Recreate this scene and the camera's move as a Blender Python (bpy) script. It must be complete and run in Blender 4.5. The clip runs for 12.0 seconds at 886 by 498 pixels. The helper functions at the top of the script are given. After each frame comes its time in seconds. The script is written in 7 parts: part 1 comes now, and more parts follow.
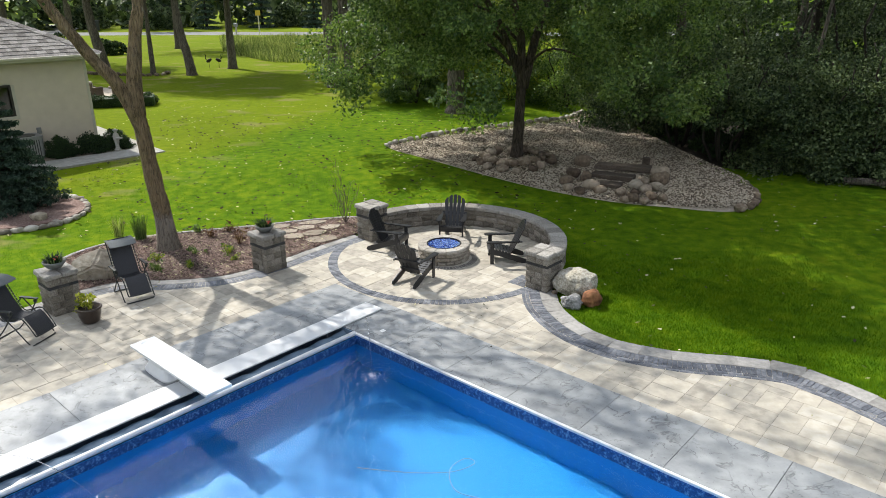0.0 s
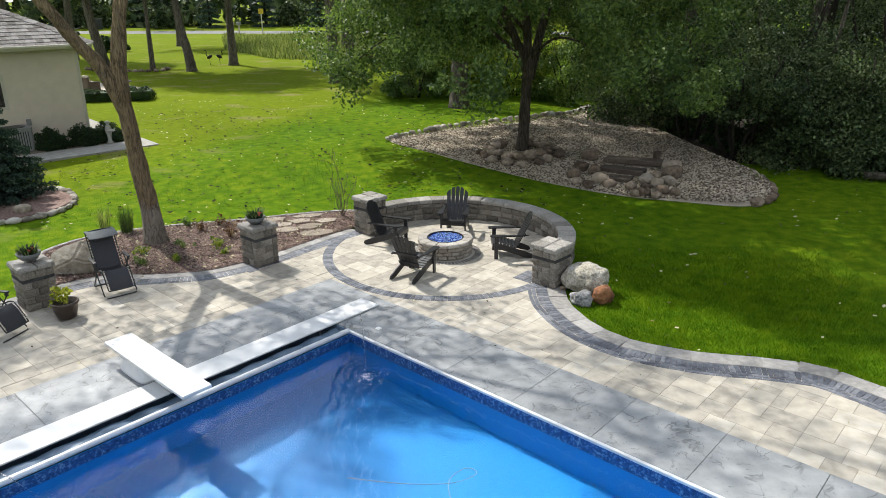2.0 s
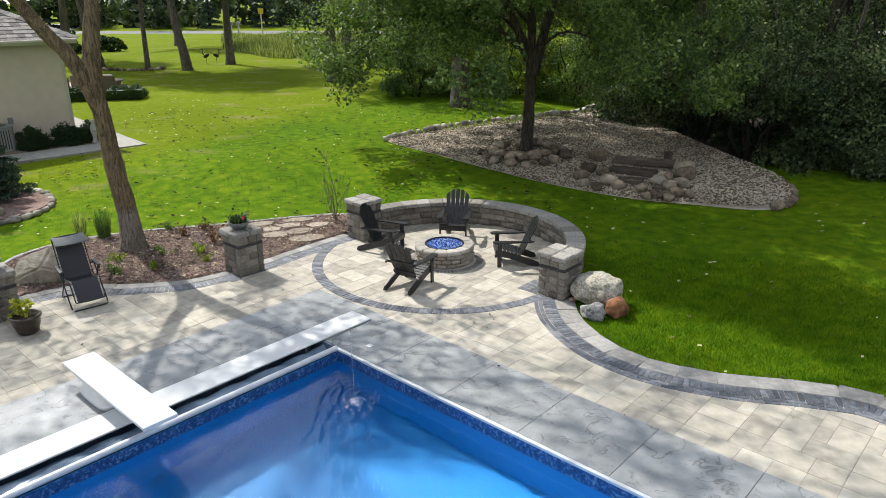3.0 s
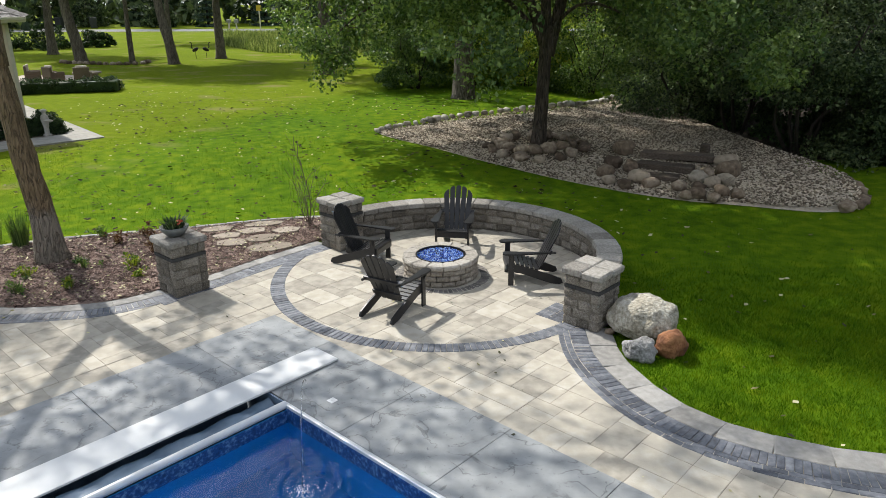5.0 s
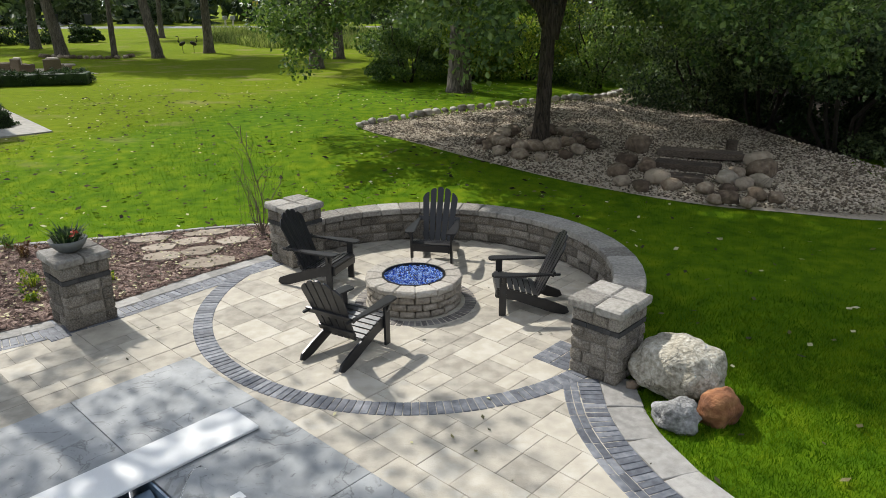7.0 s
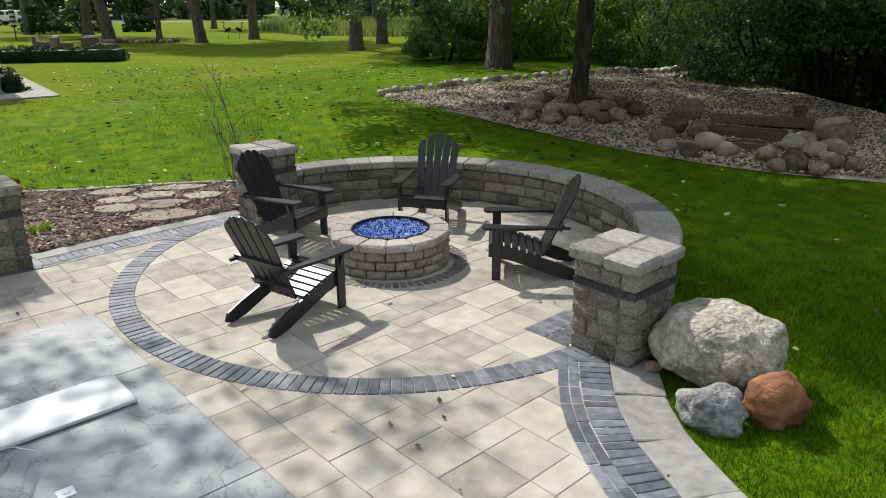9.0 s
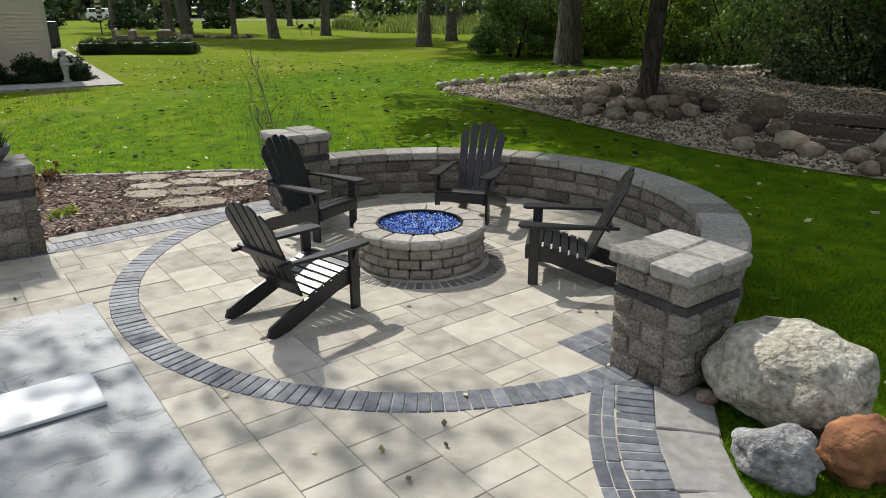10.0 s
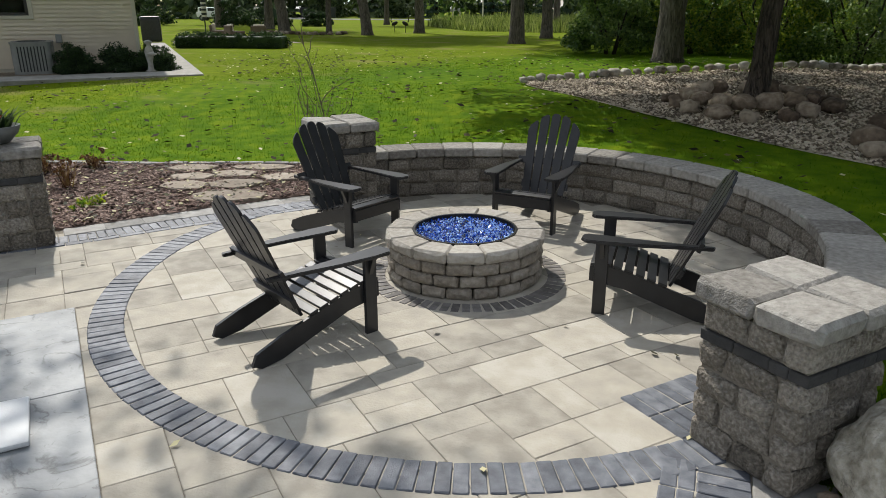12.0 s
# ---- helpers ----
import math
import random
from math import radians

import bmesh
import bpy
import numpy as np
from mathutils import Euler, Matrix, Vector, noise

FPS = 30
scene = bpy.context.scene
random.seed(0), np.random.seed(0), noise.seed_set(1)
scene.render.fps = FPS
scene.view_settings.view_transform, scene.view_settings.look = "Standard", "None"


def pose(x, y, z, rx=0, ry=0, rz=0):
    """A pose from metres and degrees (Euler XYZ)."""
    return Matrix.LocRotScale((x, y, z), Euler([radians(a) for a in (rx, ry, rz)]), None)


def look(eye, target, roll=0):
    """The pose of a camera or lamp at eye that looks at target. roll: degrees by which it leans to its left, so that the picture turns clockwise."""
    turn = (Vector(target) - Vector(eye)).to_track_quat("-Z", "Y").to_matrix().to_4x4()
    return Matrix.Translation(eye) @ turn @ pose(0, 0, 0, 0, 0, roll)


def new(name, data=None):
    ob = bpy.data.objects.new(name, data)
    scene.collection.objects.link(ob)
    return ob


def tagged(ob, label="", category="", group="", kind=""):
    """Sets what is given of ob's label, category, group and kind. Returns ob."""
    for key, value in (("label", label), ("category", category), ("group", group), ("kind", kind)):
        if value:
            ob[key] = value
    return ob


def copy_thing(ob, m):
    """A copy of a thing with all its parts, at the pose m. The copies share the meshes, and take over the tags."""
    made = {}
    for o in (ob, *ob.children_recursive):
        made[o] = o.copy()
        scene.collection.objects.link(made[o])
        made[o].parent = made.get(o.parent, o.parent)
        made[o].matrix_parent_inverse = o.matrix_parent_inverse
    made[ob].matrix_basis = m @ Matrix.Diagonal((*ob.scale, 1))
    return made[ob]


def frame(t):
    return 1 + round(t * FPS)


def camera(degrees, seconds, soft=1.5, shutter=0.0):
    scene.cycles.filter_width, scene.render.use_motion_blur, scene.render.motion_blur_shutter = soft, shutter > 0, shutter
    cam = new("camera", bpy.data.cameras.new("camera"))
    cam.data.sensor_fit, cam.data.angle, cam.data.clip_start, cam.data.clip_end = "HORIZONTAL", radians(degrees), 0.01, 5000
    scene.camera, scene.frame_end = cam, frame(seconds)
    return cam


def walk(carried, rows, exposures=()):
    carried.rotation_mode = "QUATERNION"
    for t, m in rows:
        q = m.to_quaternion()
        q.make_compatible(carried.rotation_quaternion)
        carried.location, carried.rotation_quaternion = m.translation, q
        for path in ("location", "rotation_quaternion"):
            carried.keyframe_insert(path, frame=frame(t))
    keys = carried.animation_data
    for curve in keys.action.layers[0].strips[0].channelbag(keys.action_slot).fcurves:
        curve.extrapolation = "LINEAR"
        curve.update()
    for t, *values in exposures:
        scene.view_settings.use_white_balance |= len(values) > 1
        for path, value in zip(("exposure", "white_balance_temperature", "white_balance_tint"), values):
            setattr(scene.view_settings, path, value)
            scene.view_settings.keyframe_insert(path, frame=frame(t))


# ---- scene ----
cam = camera(64.2, 12.0, soft=0.8)
PATH = [
    (0, (0.065, -0.115, 6.18), (0.048, 1.764, 5.497), -0.5),
    (0.5, (0.078, -0.043, 6.042), (0.057, 1.837, 5.358), -0.5),
    (1, (0.083, 0.088, 5.892), (0.061, 1.968, 5.211), -0.5),
    (1.5, (0.101, 0.344, 5.782), (0.075, 2.224, 5.102), -0.5),
    (2, (0.115, 0.72, 5.678), (0.087, 2.602, 5.0), -0.4),
    (2.5, (0.139, 1.25, 5.536), (0.108, 3.133, 4.861), -0.4),
    (3, (0.16, 1.895, 5.386), (0.127, 3.778, 4.712), -0.4),
    (5, (0.257, 5.042, 4.432), (0.211, 6.927, 3.766), -0.5),
    (5.5, (0.28, 5.77, 4.199), (0.231, 7.656, 3.535), -0.5),
    (6, (0.343, 6.427, 4.042), (0.292, 8.313, 3.379), -0.5),
    (6.5, (0.445, 7.0, 3.953), (0.392, 8.885, 3.289), -0.5),
    (7, (0.589, 7.521, 3.809), (0.534, 9.407, 3.146), -0.4),
    (7.2, (0.669, 7.714, 3.707), (0.612, 9.601, 3.047), -0.3),
    (8.8, (1.217, 8.956, 2.732), (1.048, 10.838, 2.077), -0.4),
    (9, (1.296, 9.114, 2.648), (1.09, 10.992, 1.992), -0.4),
    (9.5, (1.44, 9.484, 2.479), (1.143, 11.351, 1.824), -0.2),
    (10, (1.55, 9.858, 2.373), (1.154, 11.707, 1.721), -0.2),
    (10.5, (1.617, 10.21, 2.288), (1.121, 12.036, 1.639), -0.1),
    (11, (1.643, 10.549, 2.19), (1.051, 12.346, 1.541), -0.1),
    (11.5, (1.638, 10.881, 2.085), (0.999, 12.663, 1.438), -0.1),
    (12, (1.629, 11.07, 2.07), (0.988, 12.851, 1.423), -0.1),
]
walk(cam, [(t, look(eye, target, roll)) for t, eye, target, roll in PATH], exposures=[(0, 0.72), (3, 0.71), (5, 0.57), (9, 0.44), (12, 0.27)])

# ---- world, sun ----
SUN_FROM = Vector((-0.69, 0.70, 0.0)).normalized()
SUN_UP = radians(46)
world = bpy.data.worlds.new("sky")
scene.world = world
world.use_nodes = True
wn = world.node_tree
sky = wn.nodes.new("ShaderNodeTexSky")
sky.sky_type = "NISHITA"
sky.sun_disc = False
sky.sun_elevation = SUN_UP
sky.sun_rotation = math.atan2(SUN_FROM.x, SUN_FROM.y)
sky.air_density, sky.dust_density, sky.ozone_density = 1.0, 1.5, 1.0
# broken white cloud over the blue
wco = wn.nodes.new("ShaderNodeTexCoord")
wno = wn.nodes.new("ShaderNodeTexNoise")
wno.inputs["Scale"].default_value = 2.6
wno.inputs["Detail"].default_value = 7
wn.links.new(wco.outputs["Generated"], wno.inputs["Vector"])
wra = wn.nodes.new("ShaderNodeValToRGB")
wra.color_ramp.elements[0].position, wra.color_ramp.elements[1].position = 0.42, 0.6
wn.links.new(wno.outputs["Fac"], wra.inputs[0])
wmx = wn.nodes.new("ShaderNodeMixRGB")
# clouds shine more towards the sun
wdot = wn.nodes.new("ShaderNodeVectorMath")
wdot.operation = "DOT_PRODUCT"
wdot.inputs[1].default_value = SUN_FROM * math.cos(SUN_UP) + Vector((0, 0, math.sin(SUN_UP)))
wn.links.new(wco.outputs["Generated"], wdot.inputs[0])
wsun = wn.nodes.new("ShaderNodeMapRange")
wsun.inputs["From Min"].default_value, wsun.inputs["From Max"].default_value = 0.89, 0.98
wn.links.new(wdot.outputs["Value"], wsun.inputs["Value"])
wcl = wn.nodes.new("ShaderNodeMixRGB")
wcl.inputs[1].default_value, wcl.inputs[2].default_value = (8.0, 8.3, 8.7, 1), (29, 36, 45, 1)
wn.links.new(wsun.outputs[0], wcl.inputs[0])
wn.links.new(wcl.outputs[0], wmx.inputs[2])
wn.links.new(wra.outputs[0], wmx.inputs[0])
wn.links.new(sky.outputs[0], wmx.inputs[1])
wn.links.new(wmx.outputs[0], wn.nodes["Background"].inputs[0])
wn.nodes["Background"].inputs[1].default_value = 0.1
sun = new("sun", bpy.data.lights.new("sun", "SUN"))
sun.data.energy, sun.data.angle, sun.data.color = 4.0, radians(0.7), (1.0, 0.96, 0.885)
sun_way = -(SUN_FROM * math.cos(SUN_UP) + Vector((0, 0, math.sin(SUN_UP))))
sun.rotation_mode = "QUATERNION"
sun.rotation_quaternion = sun_way.to_track_quat("-Z", "Y")

# ---- materials ----


def material(name, colors, scale=8.0, rough=0.7, bump=0.3, bump_scale=60.0, big=0.8, metal=0.0, piece=0.0, island=0.0,
             stretch=(1, 1, 1), leafy=0.0, spec=0.4, bump_dist=0.01):
    """Two scales of colour noise, fine relief, and a shade of its own for each piece or island."""
    m = bpy.data.materials.new(name)
    m.use_nodes = True
    t = m.node_tree
    n, l = t.nodes, t.links
    bsdf = n["Principled BSDF"]
    geo = n.new("ShaderNodeNewGeometry")
    mp = n.new("ShaderNodeMapping")
    mp.inputs["Scale"].default_value = stretch
    l.new(geo.outputs["Position"], mp.inputs[0])

    def noise_of(sc, detail=4):
        t1 = n.new("ShaderNodeTexNoise")
        t1.inputs["Scale"].default_value = sc
        t1.inputs["Detail"].default_value = detail
        l.new(mp.outputs[0], t1.inputs["Vector"])
        return t1.outputs["Fac"]

    ramp = n.new("ShaderNodeValToRGB")
    cr = ramp.color_ramp
    cr.elements[0].position, cr.elements[1].position = 0.3, 0.72
    cr.elements[0].color, cr.elements[1].color = (*colors[0], 1), (*colors[-1], 1)
    for k, c in enumerate(colors[1:-1]):
        cr.elements.new(0.3 + 0.42 * (k + 1) / (len(colors) - 1)).color = (*c, 1)
    mix = n.new("ShaderNodeMath")
    mix.operation = "MULTIPLY_ADD"
    l.new(noise_of(scale, 6), mix.inputs[0])
    mix.inputs[1].default_value = 0.65
    low = n.new("ShaderNodeMath")
    low.operation = "MULTIPLY"
    l.new(noise_of(big, 3), low.inputs[0])
    low.inputs[1].default_value = 0.35
    l.new(low.outputs[0], mix.inputs[2])
    fac = mix.outputs[0]
    for amount, socket in ((piece, "obj"), (island, "isl")):
        if amount:
            src = n.new("ShaderNodeObjectInfo").outputs["Random"] if socket == "obj" else geo.outputs["Random Per Island"]
            sh = n.new("ShaderNodeMath")
            sh.operation = "MULTIPLY_ADD"
            l.new(src, sh.inputs[0])
            sh.inputs[1].default_value = amount
            ad = n.new("ShaderNodeMath")
            ad.operation = "SUBTRACT"
            l.new(fac, ad.inputs[0])
            ad.inputs[1].default_value = amount / 2
            l.new(ad.outputs[0], sh.inputs[2])
            fac = sh.outputs[0]
    l.new(fac, ramp.inputs[0])
    l.new(ramp.outputs[0], bsdf.inputs["Base Color"])
    bsdf.inputs["Roughness"].default_value = rough
    bsdf.inputs["Metallic"].default_value = metal
    bsdf.inputs["Specular IOR Level"].default_value = spec
    if bump:
        b = n.new("ShaderNodeBump")
        b.inputs["Strength"].default_value = bump
        b.inputs["Distance"].default_value = bump_dist
        l.new(noise_of(bump_scale, 5), b.inputs["Height"])
        l.new(b.outputs[0], bsdf.inputs["Normal"])
    if leafy:
        tr = n.new("ShaderNodeBsdfTranslucent")
        bright = n.new("ShaderNodeMixRGB")
        bright.blend_type = "MULTIPLY"
        bright.inputs[0].default_value = 1.0
        bright.inputs[2].default_value = (1.4, 1.55, 0.8, 1)
        l.new(ramp.outputs[0], bright.inputs[1])
        l.new(bright.outputs[0], tr.inputs[0])
        ms = n.new("ShaderNodeMixShader")
        ms.inputs[0].default_value = leafy
        l.new(bsdf.outputs[0], ms.inputs[1])
        l.new(tr.outputs[0], ms.inputs[2])
        l.new(ms.outputs[0], n["Material Output"].inputs[0])
    return m


M = {}
M["lawn"] = material("lawn", [(0.032, 0.084, 0.004), (0.08, 0.144, 0.005), (0.158, 0.206, 0.008)], scale=3, big=0.15, rough=0.95, bump=0.4, bump_scale=40, spec=0.025, bump_dist=0.03)
M["grass"] = material("grass_blade", [(0.032, 0.088, 0.004), (0.078, 0.15, 0.005), (0.152, 0.206, 0.008)], scale=2, big=0.15, rough=0.9, bump=0, island=0.35, leafy=0.35, spec=0.025)
M["prairie"] = material("prairie_grass", [(0.075, 0.1, 0.03), (0.15, 0.18, 0.06), (0.26, 0.275, 0.12)], scale=2, rough=0.8, bump=0, island=0.6, leafy=0.35, spec=0.2)
M["paver"] = material("tan_paver", [(0.255, 0.233, 0.195), (0.34, 0.313, 0.262), (0.395, 0.36, 0.296), (0.45, 0.42, 0.36)], scale=6, big=1.6, rough=0.85, bump=0.35, bump_scale=60, piece=0.3, spec=0.3)
M["paver_joined"] = material("tan_paver_far", [(0.255, 0.233, 0.195), (0.34, 0.313, 0.262), (0.395, 0.36, 0.296), (0.45, 0.42, 0.36)], scale=6, big=1.6, rough=0.85, bump=0.35, bump_scale=60, island=0.3, spec=0.3)
M["joint"] = material("joint_sand", [(0.15, 0.132, 0.106), (0.25, 0.222, 0.182)], scale=40, rough=1, bump=0.6, bump_scale=200)
M["brick"] = material("slate_grey_brick", [(0.06, 0.065, 0.079), (0.112, 0.12, 0.139), (0.2, 0.208, 0.226)], scale=14, rough=0.6, bump=0.35, bump_scale=120, piece=0.3, spec=0.4)
M["brick_joined"] = material("slate_grey_brick_far", [(0.06, 0.065, 0.079), (0.112, 0.12, 0.139), (0.2, 0.208, 0.226)], scale=14, rough=0.6, bump=0.35, bump_scale=120, island=0.3, spec=0.4)
M["pitbrick"] = material("brown_grey_brick", [(0.09, 0.082, 0.076), (0.15, 0.138, 0.128), (0.22, 0.205, 0.19)], scale=14, rough=0.75, bump=0.35, bump_scale=120, piece=0.3, spec=0.3)
M["edging"] = material("edging_stone", [(0.185, 0.178, 0.165), (0.262, 0.252, 0.235), (0.34, 0.328, 0.307)], scale=12, rough=0.85, bump=0.5, bump_scale=90, piece=0.35)
M["concrete"] = material("stamped_concrete", [(0.15, 0.159, 0.165), (0.222, 0.233, 0.239), (0.31, 0.32, 0.322)], scale=3.2, big=1.0, rough=0.55, bump=0.45, bump_scale=9, piece=0.12, bump_dist=0.02)
M["block"] = material("wall_block", [(0.07, 0.06, 0.048), (0.19, 0.168, 0.137), (0.37, 0.335, 0.285)], scale=52, rough=0.95, bump=1.0, bump_scale=60, piece=0.2, bump_dist=0.03)
M["cap"] = material("cap_block", [(0.145, 0.132, 0.114), (0.255, 0.239, 0.213), (0.365, 0.346, 0.312)], scale=26, rough=0.9, bump=0.7, bump_scale=80, piece=0.25, bump_dist=0.015)
M["pit"] = material("fire_pit_block", [(0.15, 0.127, 0.1), (0.255, 0.225, 0.184), (0.37, 0.335, 0.285)], scale=28, rough=0.95, bump=0.8, bump_scale=70, piece=0.22, bump_dist=0.02)
M["pitcap"] = material("fire_pit_cap", [(0.23, 0.207, 0.175), (0.33, 0.305, 0.265), (0.43, 0.402, 0.355)], scale=26, rough=0.9, bump=0.7, bump_scale=80, piece=0.2, bump_dist=0.015)
M["band"] = material("dark_band_block", [(0.03, 0.03, 0.03), (0.06, 0.058, 0.056)], scale=20, rough=0.9, bump=0.5, bump_scale=80, piece=0.3)
M["black"] = material("black_painted_wood", [(0.012, 0.012, 0.013), (0.024, 0.024, 0.026)], scale=10, rough=0.36, bump=0.04, bump_scale=25, spec=0.42)
M["steel"] = material("dark_steel", [(0.02, 0.02, 0.02), (0.04, 0.038, 0.035)], scale=30, rough=0.4, metal=0.8, bump=0.1)
M["fabric"] = material("black_mesh_fabric", [(0.02, 0.02, 0.023), (0.04, 0.04, 0.045)], scale=60, rough=0.5, bump=0.5, bump_scale=400)
M["canopy"] = material("grey_sunshade_fabric", [(0.07, 0.08, 0.085), (0.11, 0.12, 0.125)], scale=40, rough=0.8, bump=0.3, bump_scale=300)
M["white"] = material("white_plastic", [(0.6, 0.61, 0.61), (0.72, 0.72, 0.71)], scale=5, rough=0.45, bump=0.05, bump_scale=100)
M["lid"] = material("white_cover_lid", [(0.5, 0.51, 0.515), (0.6, 0.605, 0.6)], scale=4, rough=0.5, bump=0.12, bump_scale=60)
M["liner"] = material("blue_pool_liner", [(0.004, 0.15, 0.4), (0.006, 0.175, 0.44), (0.009, 0.205, 0.49)], scale=30, big=0.5, rough=0.4, bump=0)
M["linerband"] = material("patterned_liner_band", [(0.004, 0.016, 0.075), (0.015, 0.07, 0.22), (0.2, 0.34, 0.52)], scale=26, big=12, rough=0.35, bump=0)
M["vinyl"] = material("blue_grey_vinyl_cover", [(0.05, 0.085, 0.13), (0.16, 0.22, 0.29)], scale=4, rough=0.22, bump=0.4, bump_scale=5)
M["alu"] = material("white_aluminium_rail", [(0.5, 0.52, 0.54), (0.66, 0.67, 0.68)], scale=8, rough=0.35, bump=0.05, metal=0.15)
M["bark"] = material("brown_bark", [(0.13, 0.088, 0.048), (0.26, 0.185, 0.108), (0.37, 0.275, 0.17)], scale=16, big=1.2, rough=0.95, bump=1.0, bump_scale=13, stretch=(2.2, 2.2, 0.3), bump_dist=0.14)
# brown bark again, with the shade under the crown put into its colour
M["bark_shaded"] = material("shaded_brown_bark", [(0.03, 0.023, 0.017), (0.08, 0.062, 0.046), (0.16, 0.13, 0.1)], scale=12, big=1.2, rough=0.95, bump=1.0, bump_scale=15, stretch=(2.2, 2.2, 0.3), bump_dist=0.08)
M["bark_grey"] = material("grey_bark", [(0.055, 0.045, 0.034), (0.13, 0.11, 0.086), (0.24, 0.21, 0.17)], scale=9, big=1.0, rough=0.95, bump=1.0, bump_scale=16, stretch=(2.2, 2.2, 0.35), bump_dist=0.06)
M["bark_dark"] = material("dark_bark", [(0.018, 0.014, 0.011), (0.05, 0.04, 0.03)], scale=9, rough=0.95, bump=1.0, bump_scale=16, stretch=(2.2, 2.2, 0.35), bump_dist=0.05)
M["leaf"] = material("green_leaf", [(0.04, 0.075, 0.022), (0.093, 0.148, 0.04), (0.18, 0.24, 0.07)], scale=0.6, big=0.3, rough=0.45, bump=0, island=0.55, leafy=0.26, spec=0.22)
M["leaf_dark"] = material("dark_green_leaf", [(0.022, 0.038, 0.018), (0.062, 0.092, 0.04), (0.15, 0.19, 0.085)], scale=0.5, big=0.25, rough=0.55, bump=0, island=0.5, leafy=0.16, spec=0.16)
M["leaf_yellow"] = material("yellow_green_leaf", [(0.05, 0.1, 0.012), (0.12, 0.18, 0.02), (0.26, 0.28, 0.04)], scale=1.2, big=0.4, rough=0.5, bump=0, island=0.7, leafy=0.45, spec=0.3)
M["needle"] = material("spruce_needle", [(0.018, 0.036, 0.026), (0.04, 0.07, 0.05), (0.075, 0.115, 0.085)], scale=3, rough=0.7, bump=0, island=0.6, leafy=0.1, spec=0.2)
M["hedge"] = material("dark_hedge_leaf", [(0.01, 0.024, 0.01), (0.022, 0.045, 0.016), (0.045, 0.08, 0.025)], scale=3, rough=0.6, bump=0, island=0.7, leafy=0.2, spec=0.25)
M["mulch"] = material("red_brown_mulch", [(0.062, 0.038, 0.031), (0.155, 0.096, 0.079), (0.33, 0.24, 0.2)], scale=18, rough=1, bump=0.9, bump_scale=50, island=0.5, bump_dist=0.03)
M["gravel"] = material("river_gravel", [(0.1, 0.077, 0.054), (0.25, 0.205, 0.148), (0.54, 0.47, 0.37)], scale=14, rough=0.9, bump=0.5, bump_scale=60, island=0.65, bump_dist=0.02)
M["rock"] = material("field_stone", [(0.08, 0.056, 0.039), (0.19, 0.142, 0.1), (0.35, 0.29, 0.22)], scale=9, big=2.0, rough=0.95, bump=0.7, bump_scale=30, piece=0.4, bump_dist=0.03)
M["granite"] = material("grey_granite", [(0.15, 0.132, 0.092), (0.37, 0.342, 0.276), (0.62, 0.59, 0.51)], scale=22, big=3.2, rough=0.95, bump=1.0, bump_scale=34, bump_dist=0.03)
M["bluerock"] = material("blue_grey_granite", [(0.1, 0.1, 0.097), (0.25, 0.248, 0.24), (0.45, 0.447, 0.435)], scale=24, big=3.2, rough=0.95, bump=1.0, bump_scale=40, bump_dist=0.03)
M["redrock"] = material("red_granite", [(0.085, 0.036, 0.018), (0.235, 0.1, 0.045), (0.42, 0.225, 0.105)], scale=6, big=3, rough=0.9, bump=0.6, bump_scale=30, bump_dist=0.03)
M["palerock"] = material("pale_field_stone", [(0.16, 0.14, 0.11), (0.33, 0.3, 0.25), (0.52, 0.49, 0.43)], scale=9, big=2.0, rough=0.95, bump=0.6, bump_scale=30, piece=0.5, bump_dist=0.03)
M["sandrock"] = material("tan_boulder_rock", [(0.2, 0.165, 0.12), (0.36, 0.31, 0.24), (0.5, 0.45, 0.37)], scale=7, big=1.5, rough=0.9, bump=0.8, bump_scale=20, bump_dist=0.04)
M["flag"] = material("tan_flagstone", [(0.2, 0.165, 0.125), (0.285, 0.24, 0.188), (0.37, 0.32, 0.26)], scale=7, rough=0.9, bump=0.4, bump_scale=60, piece=0.4)
M["timber"] = material("weathered_timber", [(0.04, 0.03, 0.022), (0.1, 0.077, 0.058), (0.18, 0.145, 0.112)], scale=14, rough=0.95, bump=0.8, bump_scale=30, stretch=(1, 3, 3), piece=0.3, bump_dist=0.02)
M["siding"] = material("cream_siding", [(0.52, 0.445, 0.34), (0.6, 0.52, 0.4)], scale=3, rough=0.6, bump=0.08, bump_scale=60)
M["trimwhite"] = material("cream_trim", [(0.44, 0.4, 0.32), (0.53, 0.49, 0.4)], scale=4, rough=0.55, bump=0.05)
M["shingle"] = material("grey_cedar_shingle", [(0.09, 0.08, 0.072), (0.19, 0.175, 0.16), (0.3, 0.28, 0.26)], scale=16, rough=0.95, bump=0.6, bump_scale=40, piece=0.35, island=0.0, bump_dist=0.015)
M["shingle_joined"] = material("grey_cedar_shingle_far", [(0.09, 0.08, 0.072), (0.19, 0.175, 0.16), (0.3, 0.28, 0.26)], scale=16, rough=0.95, bump=0.6, bump_scale=40, island=0.6, bump_dist=0.015)
M["walk"] = material("pale_concrete_walk", [(0.22, 0.21, 0.185), (0.36, 0.345, 0.31)], scale=5, rough=0.9, bump=0.3, bump_scale=80)
M["road"] = material("pale_asphalt_road", [(0.13, 0.13, 0.13), (0.2, 0.2, 0.195)], scale=5, rough=0.95, bump=0.3, bump_scale=50)
M["statue"] = material("pale_cast_stone", [(0.26, 0.25, 0.22), (0.42, 0.4, 0.36)], scale=12, rough=0.9, bump=0.4, bump_scale=40)
